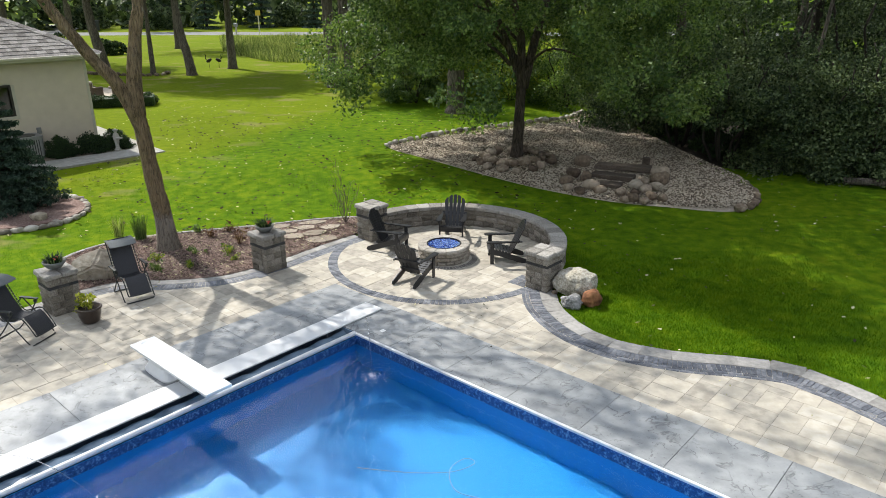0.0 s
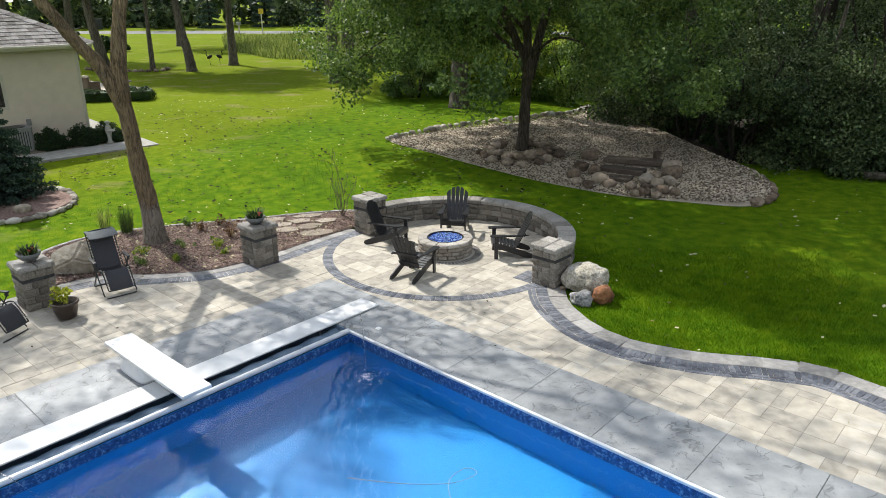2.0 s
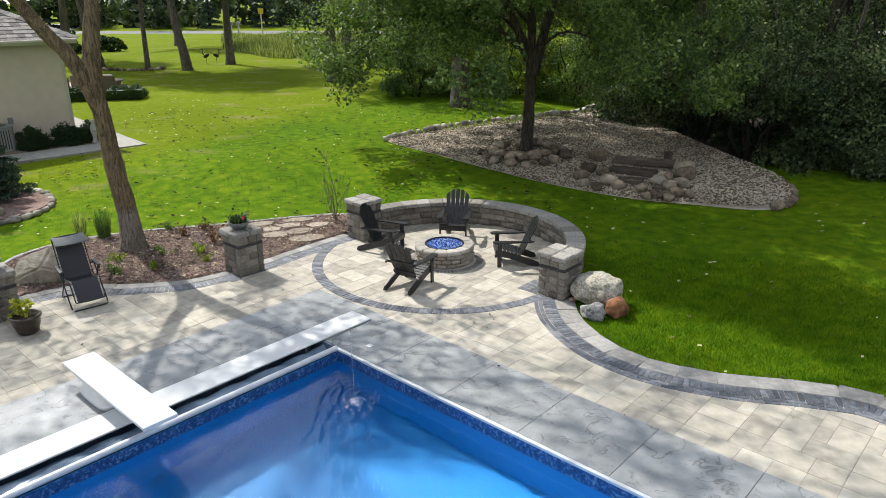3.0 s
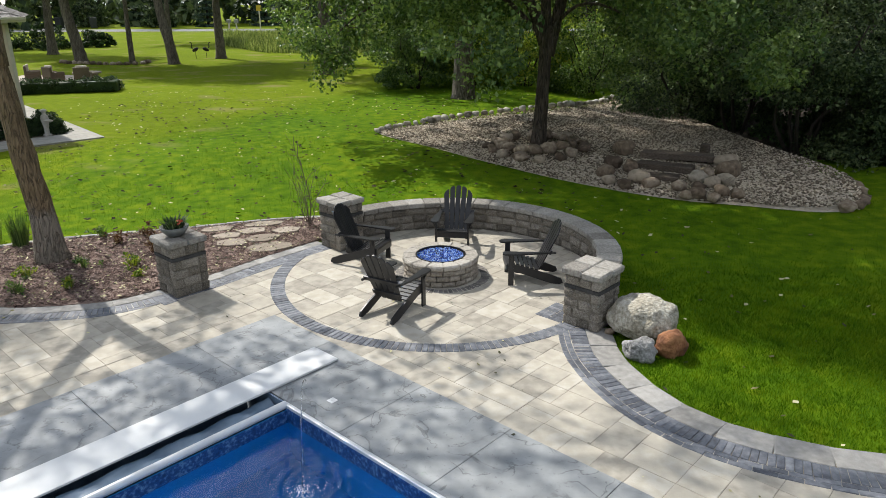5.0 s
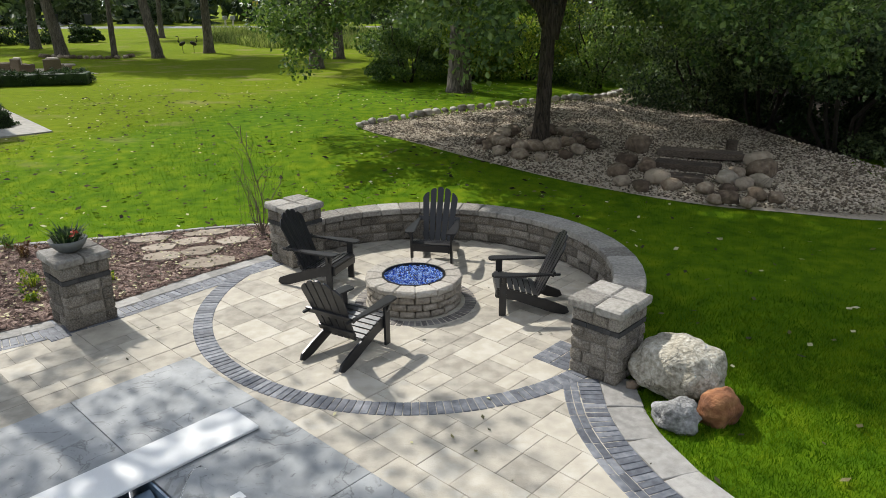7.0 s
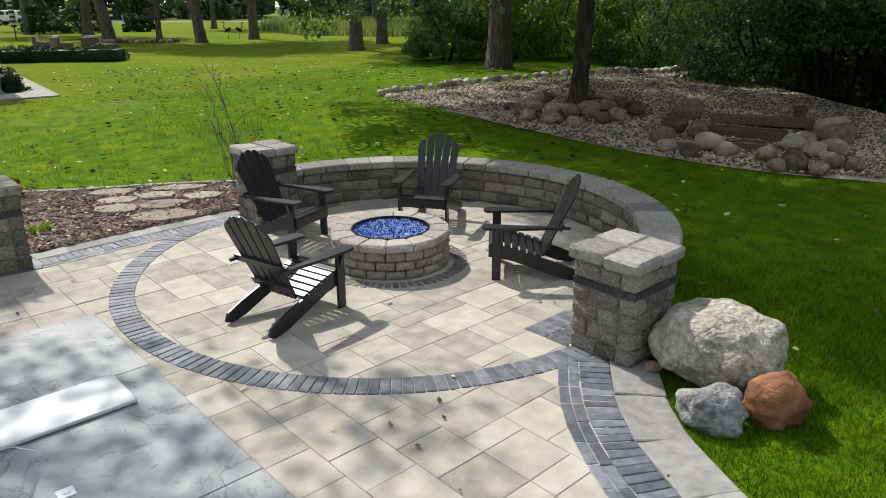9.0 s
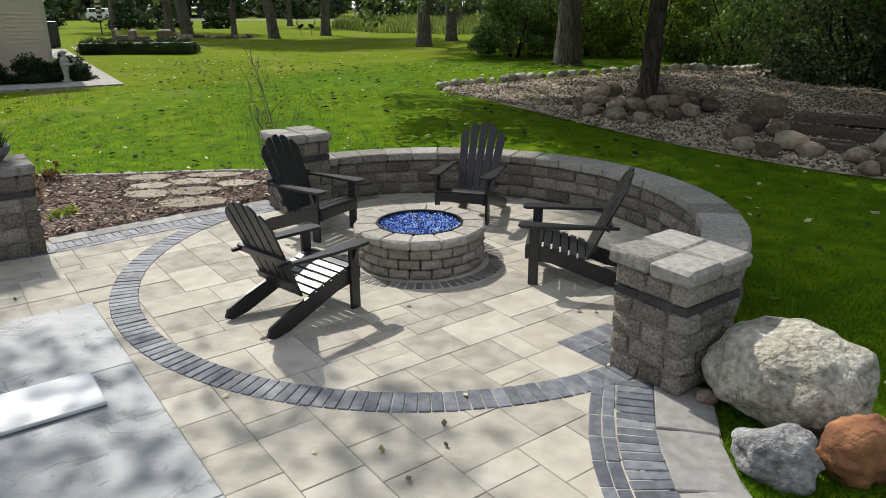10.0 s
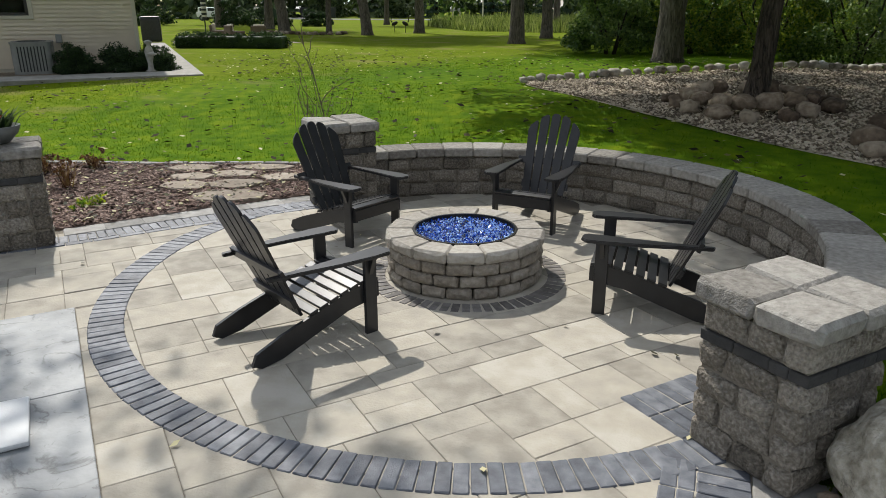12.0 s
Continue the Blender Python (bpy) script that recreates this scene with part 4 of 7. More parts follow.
def adirondack():
    ch = thing("adirondack_chair", pose(0, 0, 0), "black painted wooden adirondack chair with slatted fan back", "chair", "chairs round the fire pit")
    mat = "black"
    # x to the sitter's right, y ahead; seat rails run from the front legs down to the rear feet
    for sx in (-1, 1):
        bm = bmesh.new()
        prof = [(0.44, 0.35), (0.44, 0.24), (0.2, 0.2), (-0.05, 0.11), (-0.3, 0.02), (-0.44, 0.0), (-0.5, 0.03), (-0.47, 0.1), (-0.3, 0.17), (-0.05, 0.25), (0.2, 0.33), (0.36, 0.365)]
        v0 = [bm.verts.new((sx * 0.265, y, zz)) for y, zz in prof]
        v1 = [bm.verts.new((sx * 0.29, y, zz)) for y, zz in prof]
        bm.faces.new(v0), bm.faces.new(v1[::-1])
        for i in range(len(prof)):
            j = (i + 1) % len(prof)
            bm.faces.new((v0[i], v0[j], v1[j], v1[i]))
        bmesh.ops.recalc_face_normals(bm, faces=bm.faces)
        part("side_rail", bm, mat, ch)
        part("front_leg", boxm((sx * 0.305, 0.36, 0.272), (0.03, 0.09, 0.544), 0.004), mat, ch)
        # arm: a shaped board, wide in front, narrow behind
        out = [(0.47, 0.235), (0.5, 0.27), (0.505, 0.34), (0.47, 0.385), (0.36, 0.395), (0.1, 0.38), (-0.15, 0.345), (-0.36, 0.325), (-0.37, 0.285), (-0.1, 0.28), (0.15, 0.262), (0.32, 0.245)]
        bm = bmesh.new()
        prism(bm, [(sx * x, y) for y, x in out], 0.545, 0.57)
        bmesh.ops.bevel(bm, geom=[e for e in bm.edges if e.calc_face_angle(0) > 1.2], offset=0.005, segments=2, affect="EDGES")
        arm = part("arm", bm, mat, ch)
        bm = bmesh.new()
        prof2 = [(0.32, 0.545), (0.375, 0.545), (0.322, 0.42)]
        a = [bm.verts.new((sx * x, 0.345, zz)) for x, zz in prof2]
        b = [bm.verts.new((sx * x, 0.375, zz)) for x, zz in prof2]
        bm.faces.new(a), bm.faces.new(b[::-1])
        for i in range(3):
            bm.faces.new((a[i], a[(i + 1) % 3], b[(i + 1) % 3], b[i]))
        bmesh.ops.recalc_face_normals(bm, faces=bm.faces)
        part("bracket", bm, mat, arm)
    # seat slats along the rails
    ys = np.linspace(0.405, -0.06, 7)
    for i, y in enumerate(ys):
        zz = np.interp(y, (-0.05, 0.2, 0.36, 0.44), (0.25, 0.33, 0.365, 0.352))
        ang = -12 if i == 0 else (10 if i == 1 else 18)
        part("seat_slat", boxm((0, 0, 0), (0.58, 0.062, 0.02), 0.004, pose(0, y, zz + 0.011, ang, 0, 0)), mat, ch)
    part("front_apron", boxm((0, 0.43, 0.3), (0.53, 0.022, 0.1), 0.003), mat, ch)
    # back slats fan out and lean back
    lean = radians(24)
    arch = lambda x: 0.87 - 0.15 * (abs(x) / 0.27) ** 2.2
    for u in (-2, -1, 0, 1, 2):
        c0, c1, w0, w1 = u * 0.09, u * 0.116, 0.037, 0.0465
        bm = bmesh.new()
        out = [(c0 - w0, 0), (c0 + w0, 0)] + [(c1 + w1 * f, arch(c1 + w1 * f) - 0.028 * abs(f) ** 4) for f in (1, 0.9, 0.7, 0.4, 0, -0.4, -0.7, -0.9, -1)]
        prism(bm, out, 0, 0.019)
        bmesh.ops.transform(bm, matrix=pose(0, -0.1, 0.235, 90 + 24, 0, 0), verts=bm.verts)
        part("back_slat", bm, mat, ch)
    for d, w in ((0.37, 0.66), (0.12, 0.5)):
        y, zz = -0.1 - d * math.sin(lean) - 0.024, 0.235 + d * math.cos(lean) - 0.01
        part("back_rail", boxm((0, 0, 0), (w, 0.03, 0.07), 0.004, pose(0, y, zz, 24, 0, 0)), mat, ch)
    return ch


chair = adirondack()


def chair_pose(rear, heading):
    """Set by the middle of the rear feet and the way the sitter looks."""
    h = radians(heading)
    return pose(rear[0] + 0.45 * math.cos(h), rear[1] + 0.45 * math.sin(h), 0, 0, 0, heading - 90)


chair.matrix_world = chair_pose((-0.95, 14.42), 61)
copy_thing(chair, chair_pose((-1.9, 17.1), -20))
copy_thing(chair, chair_pose((0.25, 18.38), -99))
copy_thing(chair, chair_pose((1.9, 16.13), 182))

# ---- trees and shrubs ----


def limb_points(p0, p1, sag, seed):
    r = random.Random(seed)
    p0, p1 = Vector(p0), Vector(p1)
    out = []
    for k in range(6):
        t = k / 5
        w = Vector((r.uniform(-1, 1), r.uniform(-1, 1), r.uniform(-0.5, 0.5))) * 0.05 * (p1 - p0).length * (0 < k < 5)
        out.append(p0.lerp(p1, t) + Vector((0, 0, sag * math.sin(math.pi * t))) + w)
    return out


def make_tree(name, label, base, trunk, r0, crown, limbs, clumps, per, leaf, bark="bark", leafmat="leaf", seed=1, spread=1.0, low=None, category="tree",
              group="", r_top=0.4, sides=12, hollow=0.45, stems=(), skirt=None, thin=None, stem_taper=0.4, gaps=-0.22, boughs=()):
    """A tapered trunk with limbs, and a crown of many small leaves in uneven clumps. Trunk points and crown are relative to the base."""
    r = random.Random(seed)
    rs = np.random.RandomState(seed)
    t = thing(name, pose(base[0], base[1], base[2]), label, category, group)
    tp = smooth_line([(0, 0, -0.15)] + list(trunk), 0.35)
    n = len(tp)
    rad = [r0 * (1 - (1 - r_top) * k / (n - 1)) * (1 + 0.45 * math.exp(-k * 0.9)) for k in range(n)]
    bm = bmesh.new()
    rings = tube(bm, tp, rad, sides)
    for v in bm.verts:
        v.co += Vector((noise.noise(v.co * 2.3), noise.noise(v.co * 2.3 + Vector((7, 1, 3))), 0)) * r0 * 0.16
    part("trunk", bm, bark, t, smooth=True)
    (cx, cy, cz), (rx, ry, rz) = crown
    top = Vector(tp[-1])
    ends = []
    for k in range(limbs):
        ph, el = 2 * math.pi * (k + r.uniform(0, 0.6)) / limbs, r.uniform(-0.35, 0.8)
        e = Vector((cx + rx * 0.75 * math.cos(ph) * math.cos(el), cy + ry * 0.75 * math.sin(ph) * math.cos(el), cz + rz * 0.7 * math.sin(el)))
        s = Vector(tp[int(n * r.uniform(0.62, 0.99))])
        pts = limb_points(s, e, 0.08 * rx, seed * 50 + k)
        bm = bmesh.new()
        rr = r0 * r.uniform(0.22, 0.38)
        tube(bm, pts, [rr * (1 - 0.14 * j) for j in range(6)], 6)
        for j in range(3):
            q = pts[2 + j]
            e2 = q + Vector((r.uniform(-1, 1), r.uniform(-1, 1), r.uniform(-0.5, 0.7))) * 0.3 * rx
            tube(bm, limb_points(q, e2, 0.05, seed * 70 + k * 3 + j), [rr * 0.4 * (1 - 0.15 * i) for i in range(6)], 5)
            ends.append(e2)
        part("limb", bm, bark, t, smooth=True)
        ends.append(e)
    for pts, rr in stems:
        bm = bmesh.new()
        sp = smooth_line(pts, 0.35)
        tube(bm, sp, [rr * (1 - stem_taper * k / len(sp)) for k in range(len(sp))], 9)
        for v in bm.verts:
            v.co += Vector((noise.noise(v.co * 2.3), noise.noise(v.co * 2.3 + Vector((7, 1, 3))), 0)) * rr * 0.16
        part("stem", bm, bark, t, smooth=True)
    c = []
    while len(c) < clumps:
        d = rs.normal(size=3)
        d /= np.linalg.norm(d)
        k = rs.uniform(hollow ** 3, 1) ** (1 / 3)
        wob = 1 + 0.28 * noise.noise(Vector(d) * 2.1 + Vector((seed, 0, 0)))
        q = np.array([cx, cy, cz]) + d * k * wob * np.array([rx, ry, rz])
        if low is not None and q[2] < low + 0.7 * noise.noise(Vector((q[0] * 0.4, q[1] * 0.4, seed))):
            continue
        if noise.noise(Vector(q) * 0.45 + Vector((seed * 3, 0, 0))) < (gaps if q[2] < 7 else -0.22):
            continue
        c.append(q)
    for pts, rr, count in boughs:
        # a low limb with side twigs and leaf clumps strung along its outer part
        bp = smooth_line(pts, 0.3)
        bm = bmesh.new()
        tube(bm, bp, [rr * (1 - 0.85 * k / len(bp)) for k in range(len(bp))], 7)
        for k in range(count):
            q = Vector(bp[int(len(bp) * r.uniform(0.3, 0.999))])
            e2 = q + Vector((r.uniform(-1, 1), r.uniform(-1, 1), r.uniform(-0.75, 0.5))) * 0.95
            if k % 3 == 0:
                tube(bm, limb_points(q, e2, 0.06, seed * 90 + k), [0.014 - 0.002 * i for i in range(6)], 4)
            ends.append(e2)
        part("limb", bm, bark, t, smooth=True)
    if skirt:
        # drooping outer branches under the dome
        count, r_in, r_out, z_in, z_out = skirt
        for _ in range(count):
            ph = rs.uniform(0, 2 * math.pi)
            f = rs.uniform(0, 1) ** 0.6
            q = np.array([cx + (r_in + (r_out - r_in) * f) * math.cos(ph), cy + (r_in + (r_out - r_in) * f) * math.sin(ph), z_in + (z_out - z_in) * f])
            q[2] += 1.1 * noise.noise(Vector((q[0] * 0.5, q[1] * 0.5, seed * 2.0))) + abs(rs.normal(0, 1.1))
            if noise.noise(Vector(q) * 0.5 + Vector((seed * 5, 0, 0))) > -0.2:
                c.append(q)
    c = np.array(c + [list(e) for e in ends])
    if thin:
        # clumps left out by where their shadow lands, to set its edge at the patio
        nx, ny, limit = thin
        away = (c[:, 0] + base[0]) * nx + (c[:, 1] + base[1]) * ny
        lit = -0.69 * (c[:, 0] + base[0]) + 0.7 * (c[:, 1] + base[1]) - 0.97 * c[:, 2]
        side = limit + np.clip((lit - 9.3) * 0.4, 0, 1.1) + np.clip((lit - 12) * 0.8, 0, 1.9) + np.clip((lit - 14.4) * 0.4, 0, 1.6)
        bough = np.arange(len(c)) >= len(c) - len(ends)
        open_under = (c[:, 2] < 4.7) & (np.abs(c[:, 0] - 0.2) < 1.5) & (c[:, 1] < 1.0)
        c = c[((away > side + rs.normal(0, 0.5, len(c))) | bough) & ~open_under]
    ob = leaf_cloud("crown", c, spread * rs.uniform(0.6, 1.25, len(c)), per, leaf, leafmat, t, seed)
    tagged(ob, kind="stuff")
    return t


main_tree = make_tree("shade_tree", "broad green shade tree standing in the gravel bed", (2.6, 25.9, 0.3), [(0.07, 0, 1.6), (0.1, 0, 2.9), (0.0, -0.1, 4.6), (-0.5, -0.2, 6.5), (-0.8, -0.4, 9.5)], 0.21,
                      ((-0.7, -0.5, 8.8), (7.6, 7.2, 6.8)), 12, 1320, 135, 0.118, bark="bark_shaded", leafmat="leaf", gaps=-0.08, seed=3, spread=0.6, low=4.0, hollow=0.5, skirt=(330, 3.2, 7.2, 4.2, 2.2), thin=(0.71, 0.70, 12.8),
                      stems=(([(0.2, 0, 2.6), (0.55, 0.1, 4.2), (1.3, 0.2, 7.0)], 0.17), ([(0.05, 0, 2.9), (-0.45, 0, 4.2), (-1.5, 0.1, 6.2)], 0.15)),
                      boughs=(([(0.05, 0, 3.1), (-1.4, -0.2, 4.3), (-3.4, -0.3, 4.5), (-5.2, -0.3, 3.7), (-6.5, -0.2, 2.5)], 0.075, 46), ([(0.0, 0, 3.6), (-1.6, 0.8, 5.0), (-3.8, 1.5, 5.3), (-6.2, 2.0, 4.5), (-7.4, 2.1, 3.6)], 0.075, 46),
                              ([(0.0, 0, 4.2), (-1.2, 0.3, 5.3), (-3.0, 0.6, 5.6), (-4.8, 0.8, 5.2), (-5.6, 0.8, 4.4)], 0.06, 34), ([(0.1, 0, 3.3), (-0.8, 1.2, 4.4), (-2.2, 2.6, 4.3), (-3.2, 3.4, 3.2)], 0.06, 30),
                              ([(0.1, 0, 3.2), (1.0, -0.6, 4.0), (2.2, -1.0, 3.6), (3.0, -1.2, 2.4)], 0.06, 26),
                              # two high boughs out of view, added to throw shade on the seat wall
                              ([(-0.4, -0.2, 5.8), (-2.2, -1.6, 7.2), (-4.0, -2.9, 8.0), (-5.6, -3.6, 8.2)], 0.07, 60), ([(-0.4, -0.2, 6.4), (-1.8, -2.2, 7.6), (-3.4, -3.6, 8.2), (-4.2, -4.4, 8.4)], 0.06, 55)))

# crown and upper boughs stay out of view, set where they dapple the patio
make_tree("leaning_tree", "leaning brown-barked tree forking above the mulch bed", (-7.15, 17.0, 0.0), [(-0.04, -0.02, 0.9), (-0.11, -0.05, 1.6), (-0.16, -0.07, 2.4), (-0.21, -0.09, 3.2), (-0.3, -0.13, 3.9)], 0.24,
          ((-7.3, 2.8, 13.0), (4.6, 5.2, 3.4)), 0, 52, 125, 0.15, bark="bark", leafmat="leaf", seed=5, spread=1.0, low=9.2, r_top=0.66,
          stems=(([(-0.19, -0.085, 3.1), (-0.55, -0.26, 4.25), (-0.92, -0.42, 4.75), (-1.2, -0.56, 5.3), (-1.46, -0.7, 5.75), (-2.4, -0.9, 7.6), (-4.2, 0.8, 10.6)], 0.17), ([(-0.25, -0.11, 3.45), (-0.24, -0.1, 4.1), (-0.15, -0.07, 4.7), (-0.02, -0.02, 5.5), (0.12, 0.04, 6.2), (0.3, 0.1, 9.0)], 0.2)), stem_taper=0.75,
          boughs=(([(0.1, 0.04, 6.2), (0.9, 0.5, 7.6), (1.9, 1.0, 8.4)], 0.06, 8), ([(-1.7, -0.72, 6.2), (-2.7, 0.1, 7.6), (-3.7, 1.0, 8.4)], 0.05, 6), ([(0.1, 0.04, 6.6), (-0.7, 0.9, 7.9), (-1.2, 2.0, 8.8)], 0.05, 6),
                  # two unseen high boughs added to shade the right of the patio
                  ([(0.3, 0.1, 8.8), (2.0, 0.2, 11.0), (4.2, 0.0, 12.8), (5.8, -0.6, 13.4)], 0.07, 11), ([(0.3, 0.1, 8.6), (1.6, 1.4, 10.6), (3.2, 2.2, 12.2), (4.6, 2.6, 13.0)], 0.06, 9)))

# its unseen crown is widened and shifted to shade the gravel bed and shrubs
make_tree("big_tree", "old thick-trunked grey tree at the edge of the woods", (0.45, 36.6, 0.33), [(0, 0, 1.5), (0.1, 0.1, 4), (0.3, 0.2, 8), (0.2, 0.3, 12)], 0.46,
          ((1.6, -1.0, 11.8), (7.4, 6.8, 5.0)), 9, 200, 120, 0.16, bark="bark_grey", leafmat="leaf", seed=7, spread=1.0, low=6.4)

far = [(-27.3, 57.7, 0.42, 9), (-22.9, 56.2, 0.2, 10), (-19.6, 55.4, 0.36, 11), (-17.9, 60.4, 0.36, 12), (-7.5, 47.6, 0.38, 13), (-7.35, 54.2, 0.34, 14), (-34.0, 66.0, 0.4, 15), (-42.0, 70.0, 0.4, 16), (-10.5, 73.0, 0.32, 17), (-14.5, 88.0, 0.34, 18),
       (-31.0, 84.0, 0.3, 19), (-52.0, 84.0, 0.4, 20)]
for x, y, r0, seed in far:
    rr = random.Random(seed)
    lean = -0.9 if seed in (9, 11) else rr.uniform(-0.2, 0.2)
    make_tree("lawn_tree", "tall slim-trunked tree on the far lawn", (x, y, gz(x, y)), [(lean * 0.2, 0, 1.4), (lean * 0.7, 0.1, 4), (lean, 0.2, 8), (lean, 0.3, 11)], r0,
              ((lean, 0, 11.0), (4.8, 4.8, 4.8)), 6, 105, 50, 0.34, bark="bark_grey", leafmat="leaf" if seed % 3 else "leaf_yellow", seed=seed, spread=1.1, low=6.2 if seed != 13 else 4.2, group="trees on the far lawn", sides=9)


def bush(x, y, w, h, seed, label, name="shrub", mat="leaf_dark", clumps=60, per=90, leaf=0.15, group="shrubs at the wood's edge", stems=5, spread=None, category="shrub", low=0.15, flat=0.75):
    """Several thin stems and an uneven dome of leaves."""
    r = random.Random(seed)
    rs = np.random.RandomState(seed)
    z0 = gz(x, y)
    t = thing(name, pose(x, y, z0), label, category, group)
    for k in range(stems):
        ph = 2 * math.pi * k / stems + r.uniform(0, 0.5)
        e = Vector((0.35 * w * math.cos(ph), 0.35 * w * math.sin(ph), h * r.uniform(0.6, 0.85)))
        bm = bmesh.new()
        tube(bm, limb_points((0.05 * w * math.cos(ph), 0.05 * w * math.sin(ph), -0.1), e, 0.05 * h, seed * 9 + k), [0.012 * h * (1 - 0.13 * j) for j in range(6)], 6)
        part("stem", bm, "bark_dark", t, smooth=True)
    c = []
    while len(c) < clumps:
        d = rs.normal(size=3)
        d /= np.linalg.norm(d)
        d[2] = abs(d[2]) * 1.0 - 0.12
        k = rs.uniform(0.25, 1) ** 0.4
        wob = 1 + 0.3 * noise.noise(Vector(d) * 1.9 + Vector((seed * 1.7, 0, 0)))
        q = d * k * wob * np.array([w / 2, w / 2, h])
        q[2] = max(q[2], low * h * rs.uniform(0.4 if low < 0.3 else 0.85, 1.4))
        c.append(q)
    sp = spread or 0.17 * min(w, h)
    ob = leaf_cloud("crown", c, sp * rs.uniform(0.6, 1.3, clumps), per, leaf, mat, t, seed, flat=flat)
    tagged(ob, kind="stuff")
    return t


DARK = "large dark green shrub at the edge of the woods"
for k, (x, y, w, h) in enumerate([(10.4, 26.2, 4.8, 5.2), (12.8, 25.4, 4.6, 4.8), (15.2, 25.0, 5.0, 5.6), (18.0, 24.6, 5.2, 5.6), (21.2, 23.8, 5.4, 6.0), (24.7, 22.8, 5.8, 6.4),
                                  (9.8, 29.6, 4.6, 5.2), (9.0, 33.2, 4.6, 5.0), (12.8, 29.2, 5.6, 7.4), (16.8, 28.6, 5.8, 7.8), (21.0, 27.6, 6.0, 8.0), (25.6, 26.8, 6.4, 8.2)]):
    bush(x, y, w, h, 100 + k, DARK, clumps=170, per=110, leaf=0.11, low=0.4 if k in (0, 6, 8) else 0.06, spread=0.13 * min(w, h), flat=0.5)
for k, (x, y, w, h) in enumerate([(11.6, 24.9, 1.8, 1.0), (13.0, 24.3, 2.0, 1.3), (14.6, 23.4, 2.2, 1.4), (16.6, 22.4, 2.4, 1.7), (19.4, 21.8, 2.6, 1.8), (22.6, 20.8, 2.8, 1.8)]):
    bush(x, y, w, h, 140 + k, "low dark green shrub under the woods", clumps=36, per=80, leaf=0.12, stems=4)
for k, (x, y, w, h) in enumerate([(-1.9, 40.2, 3.4, 3.6), (0.9, 41.6, 4.0, 4.0), (3.6, 41.2, 4.2, 4.2), (6.6, 40.2, 4.4, 4.4), (9.6, 38.4, 4.6, 5.0), (4.8, 46.0, 6.0, 7.0), (0.5, 47.0, 5.6, 6.6), (-4.0, 57.0, 4.4, 3.0), (10.0, 44.0, 6.0, 7.0), (-0.6, 56.0, 6.0, 6.0)]):
    bush(x, y, w, h, 160 + k, "green shrub behind the old tree", mat="leaf_yellow" if k in (1, 2, 5) else "leaf", clumps=110, per=110, leaf=0.12, spread=0.14 * min(w, h), flat=0.6)
for k, (x, y, r0) in enumerate([(14.2, 30.6, 0.22), (18.6, 30.2, 0.34), (23.0, 30.0, 0.3), (12.5, 38.0, 0.34), (18.0, 37.0, 0.3), (24.0, 37.0, 0.36), (30.0, 33.0, 0.34), (8.0, 47.0, 0.34), (15.0, 46.0, 0.34), (29.0, 26.0, 0.34)]):
    ll = (-1 if k % 2 else 1) * 0.8
    make_tree("woodland_tree", "tall woodland tree behind the dark shrubs", (x, y, gz(x, y)), [(ll * 0.2, 0, 2), (ll * 0.6, 0, 5), (ll, 0.3, 9), (ll * 1.2, 0.3, 13)], r0,
              ((ll, 0, 11.0), (5.0, 5.0, 6.0)), 7, 80, 140, 0.15, bark="bark_dark" if k % 3 else "bark_grey", leafmat=("leaf", "leaf_dark", "leaf_yellow")[k % 3], seed=200 + k, spread=1.05, low=4.6, group="woodland trees", sides=9)

for k, (x, y, w, h) in enumerate([(15.5, 42.0, 8.0, 8.0), (22.0, 41.0, 9.0, 8.5), (29.0, 38.0, 9.0, 8.5), (34.0, 32.0, 9.0, 8.5), (37.0, 25.0, 9.0, 8.0), (30.0, 22.5, 6.5, 7.0)]):
    bush(x, y, w, h, 620 + k, "tall green thicket deep in the woods", name="thicket", mat="leaf_dark" if k % 2 else "leaf", clumps=90, per=90, leaf=0.3, group="thickets in the woods", low=0.05)

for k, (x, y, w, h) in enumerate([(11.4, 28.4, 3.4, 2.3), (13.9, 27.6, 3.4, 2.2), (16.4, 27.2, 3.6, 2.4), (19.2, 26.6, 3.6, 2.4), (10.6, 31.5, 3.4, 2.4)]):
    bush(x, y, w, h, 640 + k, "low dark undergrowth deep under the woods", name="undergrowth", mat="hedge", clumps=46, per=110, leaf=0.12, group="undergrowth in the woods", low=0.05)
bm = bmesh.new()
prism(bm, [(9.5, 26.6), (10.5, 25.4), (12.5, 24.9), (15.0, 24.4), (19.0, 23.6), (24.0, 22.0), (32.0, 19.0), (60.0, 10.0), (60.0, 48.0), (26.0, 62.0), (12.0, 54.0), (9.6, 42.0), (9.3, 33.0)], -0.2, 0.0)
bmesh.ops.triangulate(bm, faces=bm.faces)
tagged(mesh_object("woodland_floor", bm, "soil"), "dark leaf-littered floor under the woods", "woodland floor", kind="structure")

# pale dead stem and a fallen log in the woods
bm = bmesh.new()
tube(bm, [(13.6, 27.2, 0), (13.75, 27.1, 3), (14.05, 27.0, 6.5), (14.1, 27.0, 9)], [0.09, 0.08, 0.06, 0.03], 8)
tagged(mesh_object("dead_tree", bm, "bark_grey", None, True), "thin pale bare dead tree among dark shrubs", "tree")
bm = bmesh.new()
tube(bm, [(13.3, 23.0, 0.14), (14.3, 22.55, 0.17), (15.3, 22.2, 0.2)], [0.12, 0.13, 0.1], 9)
tagged(mesh_object("fallen_log", bm, "bark_grey", None, True), "fallen grey log lying under the dark shrubs", "log")


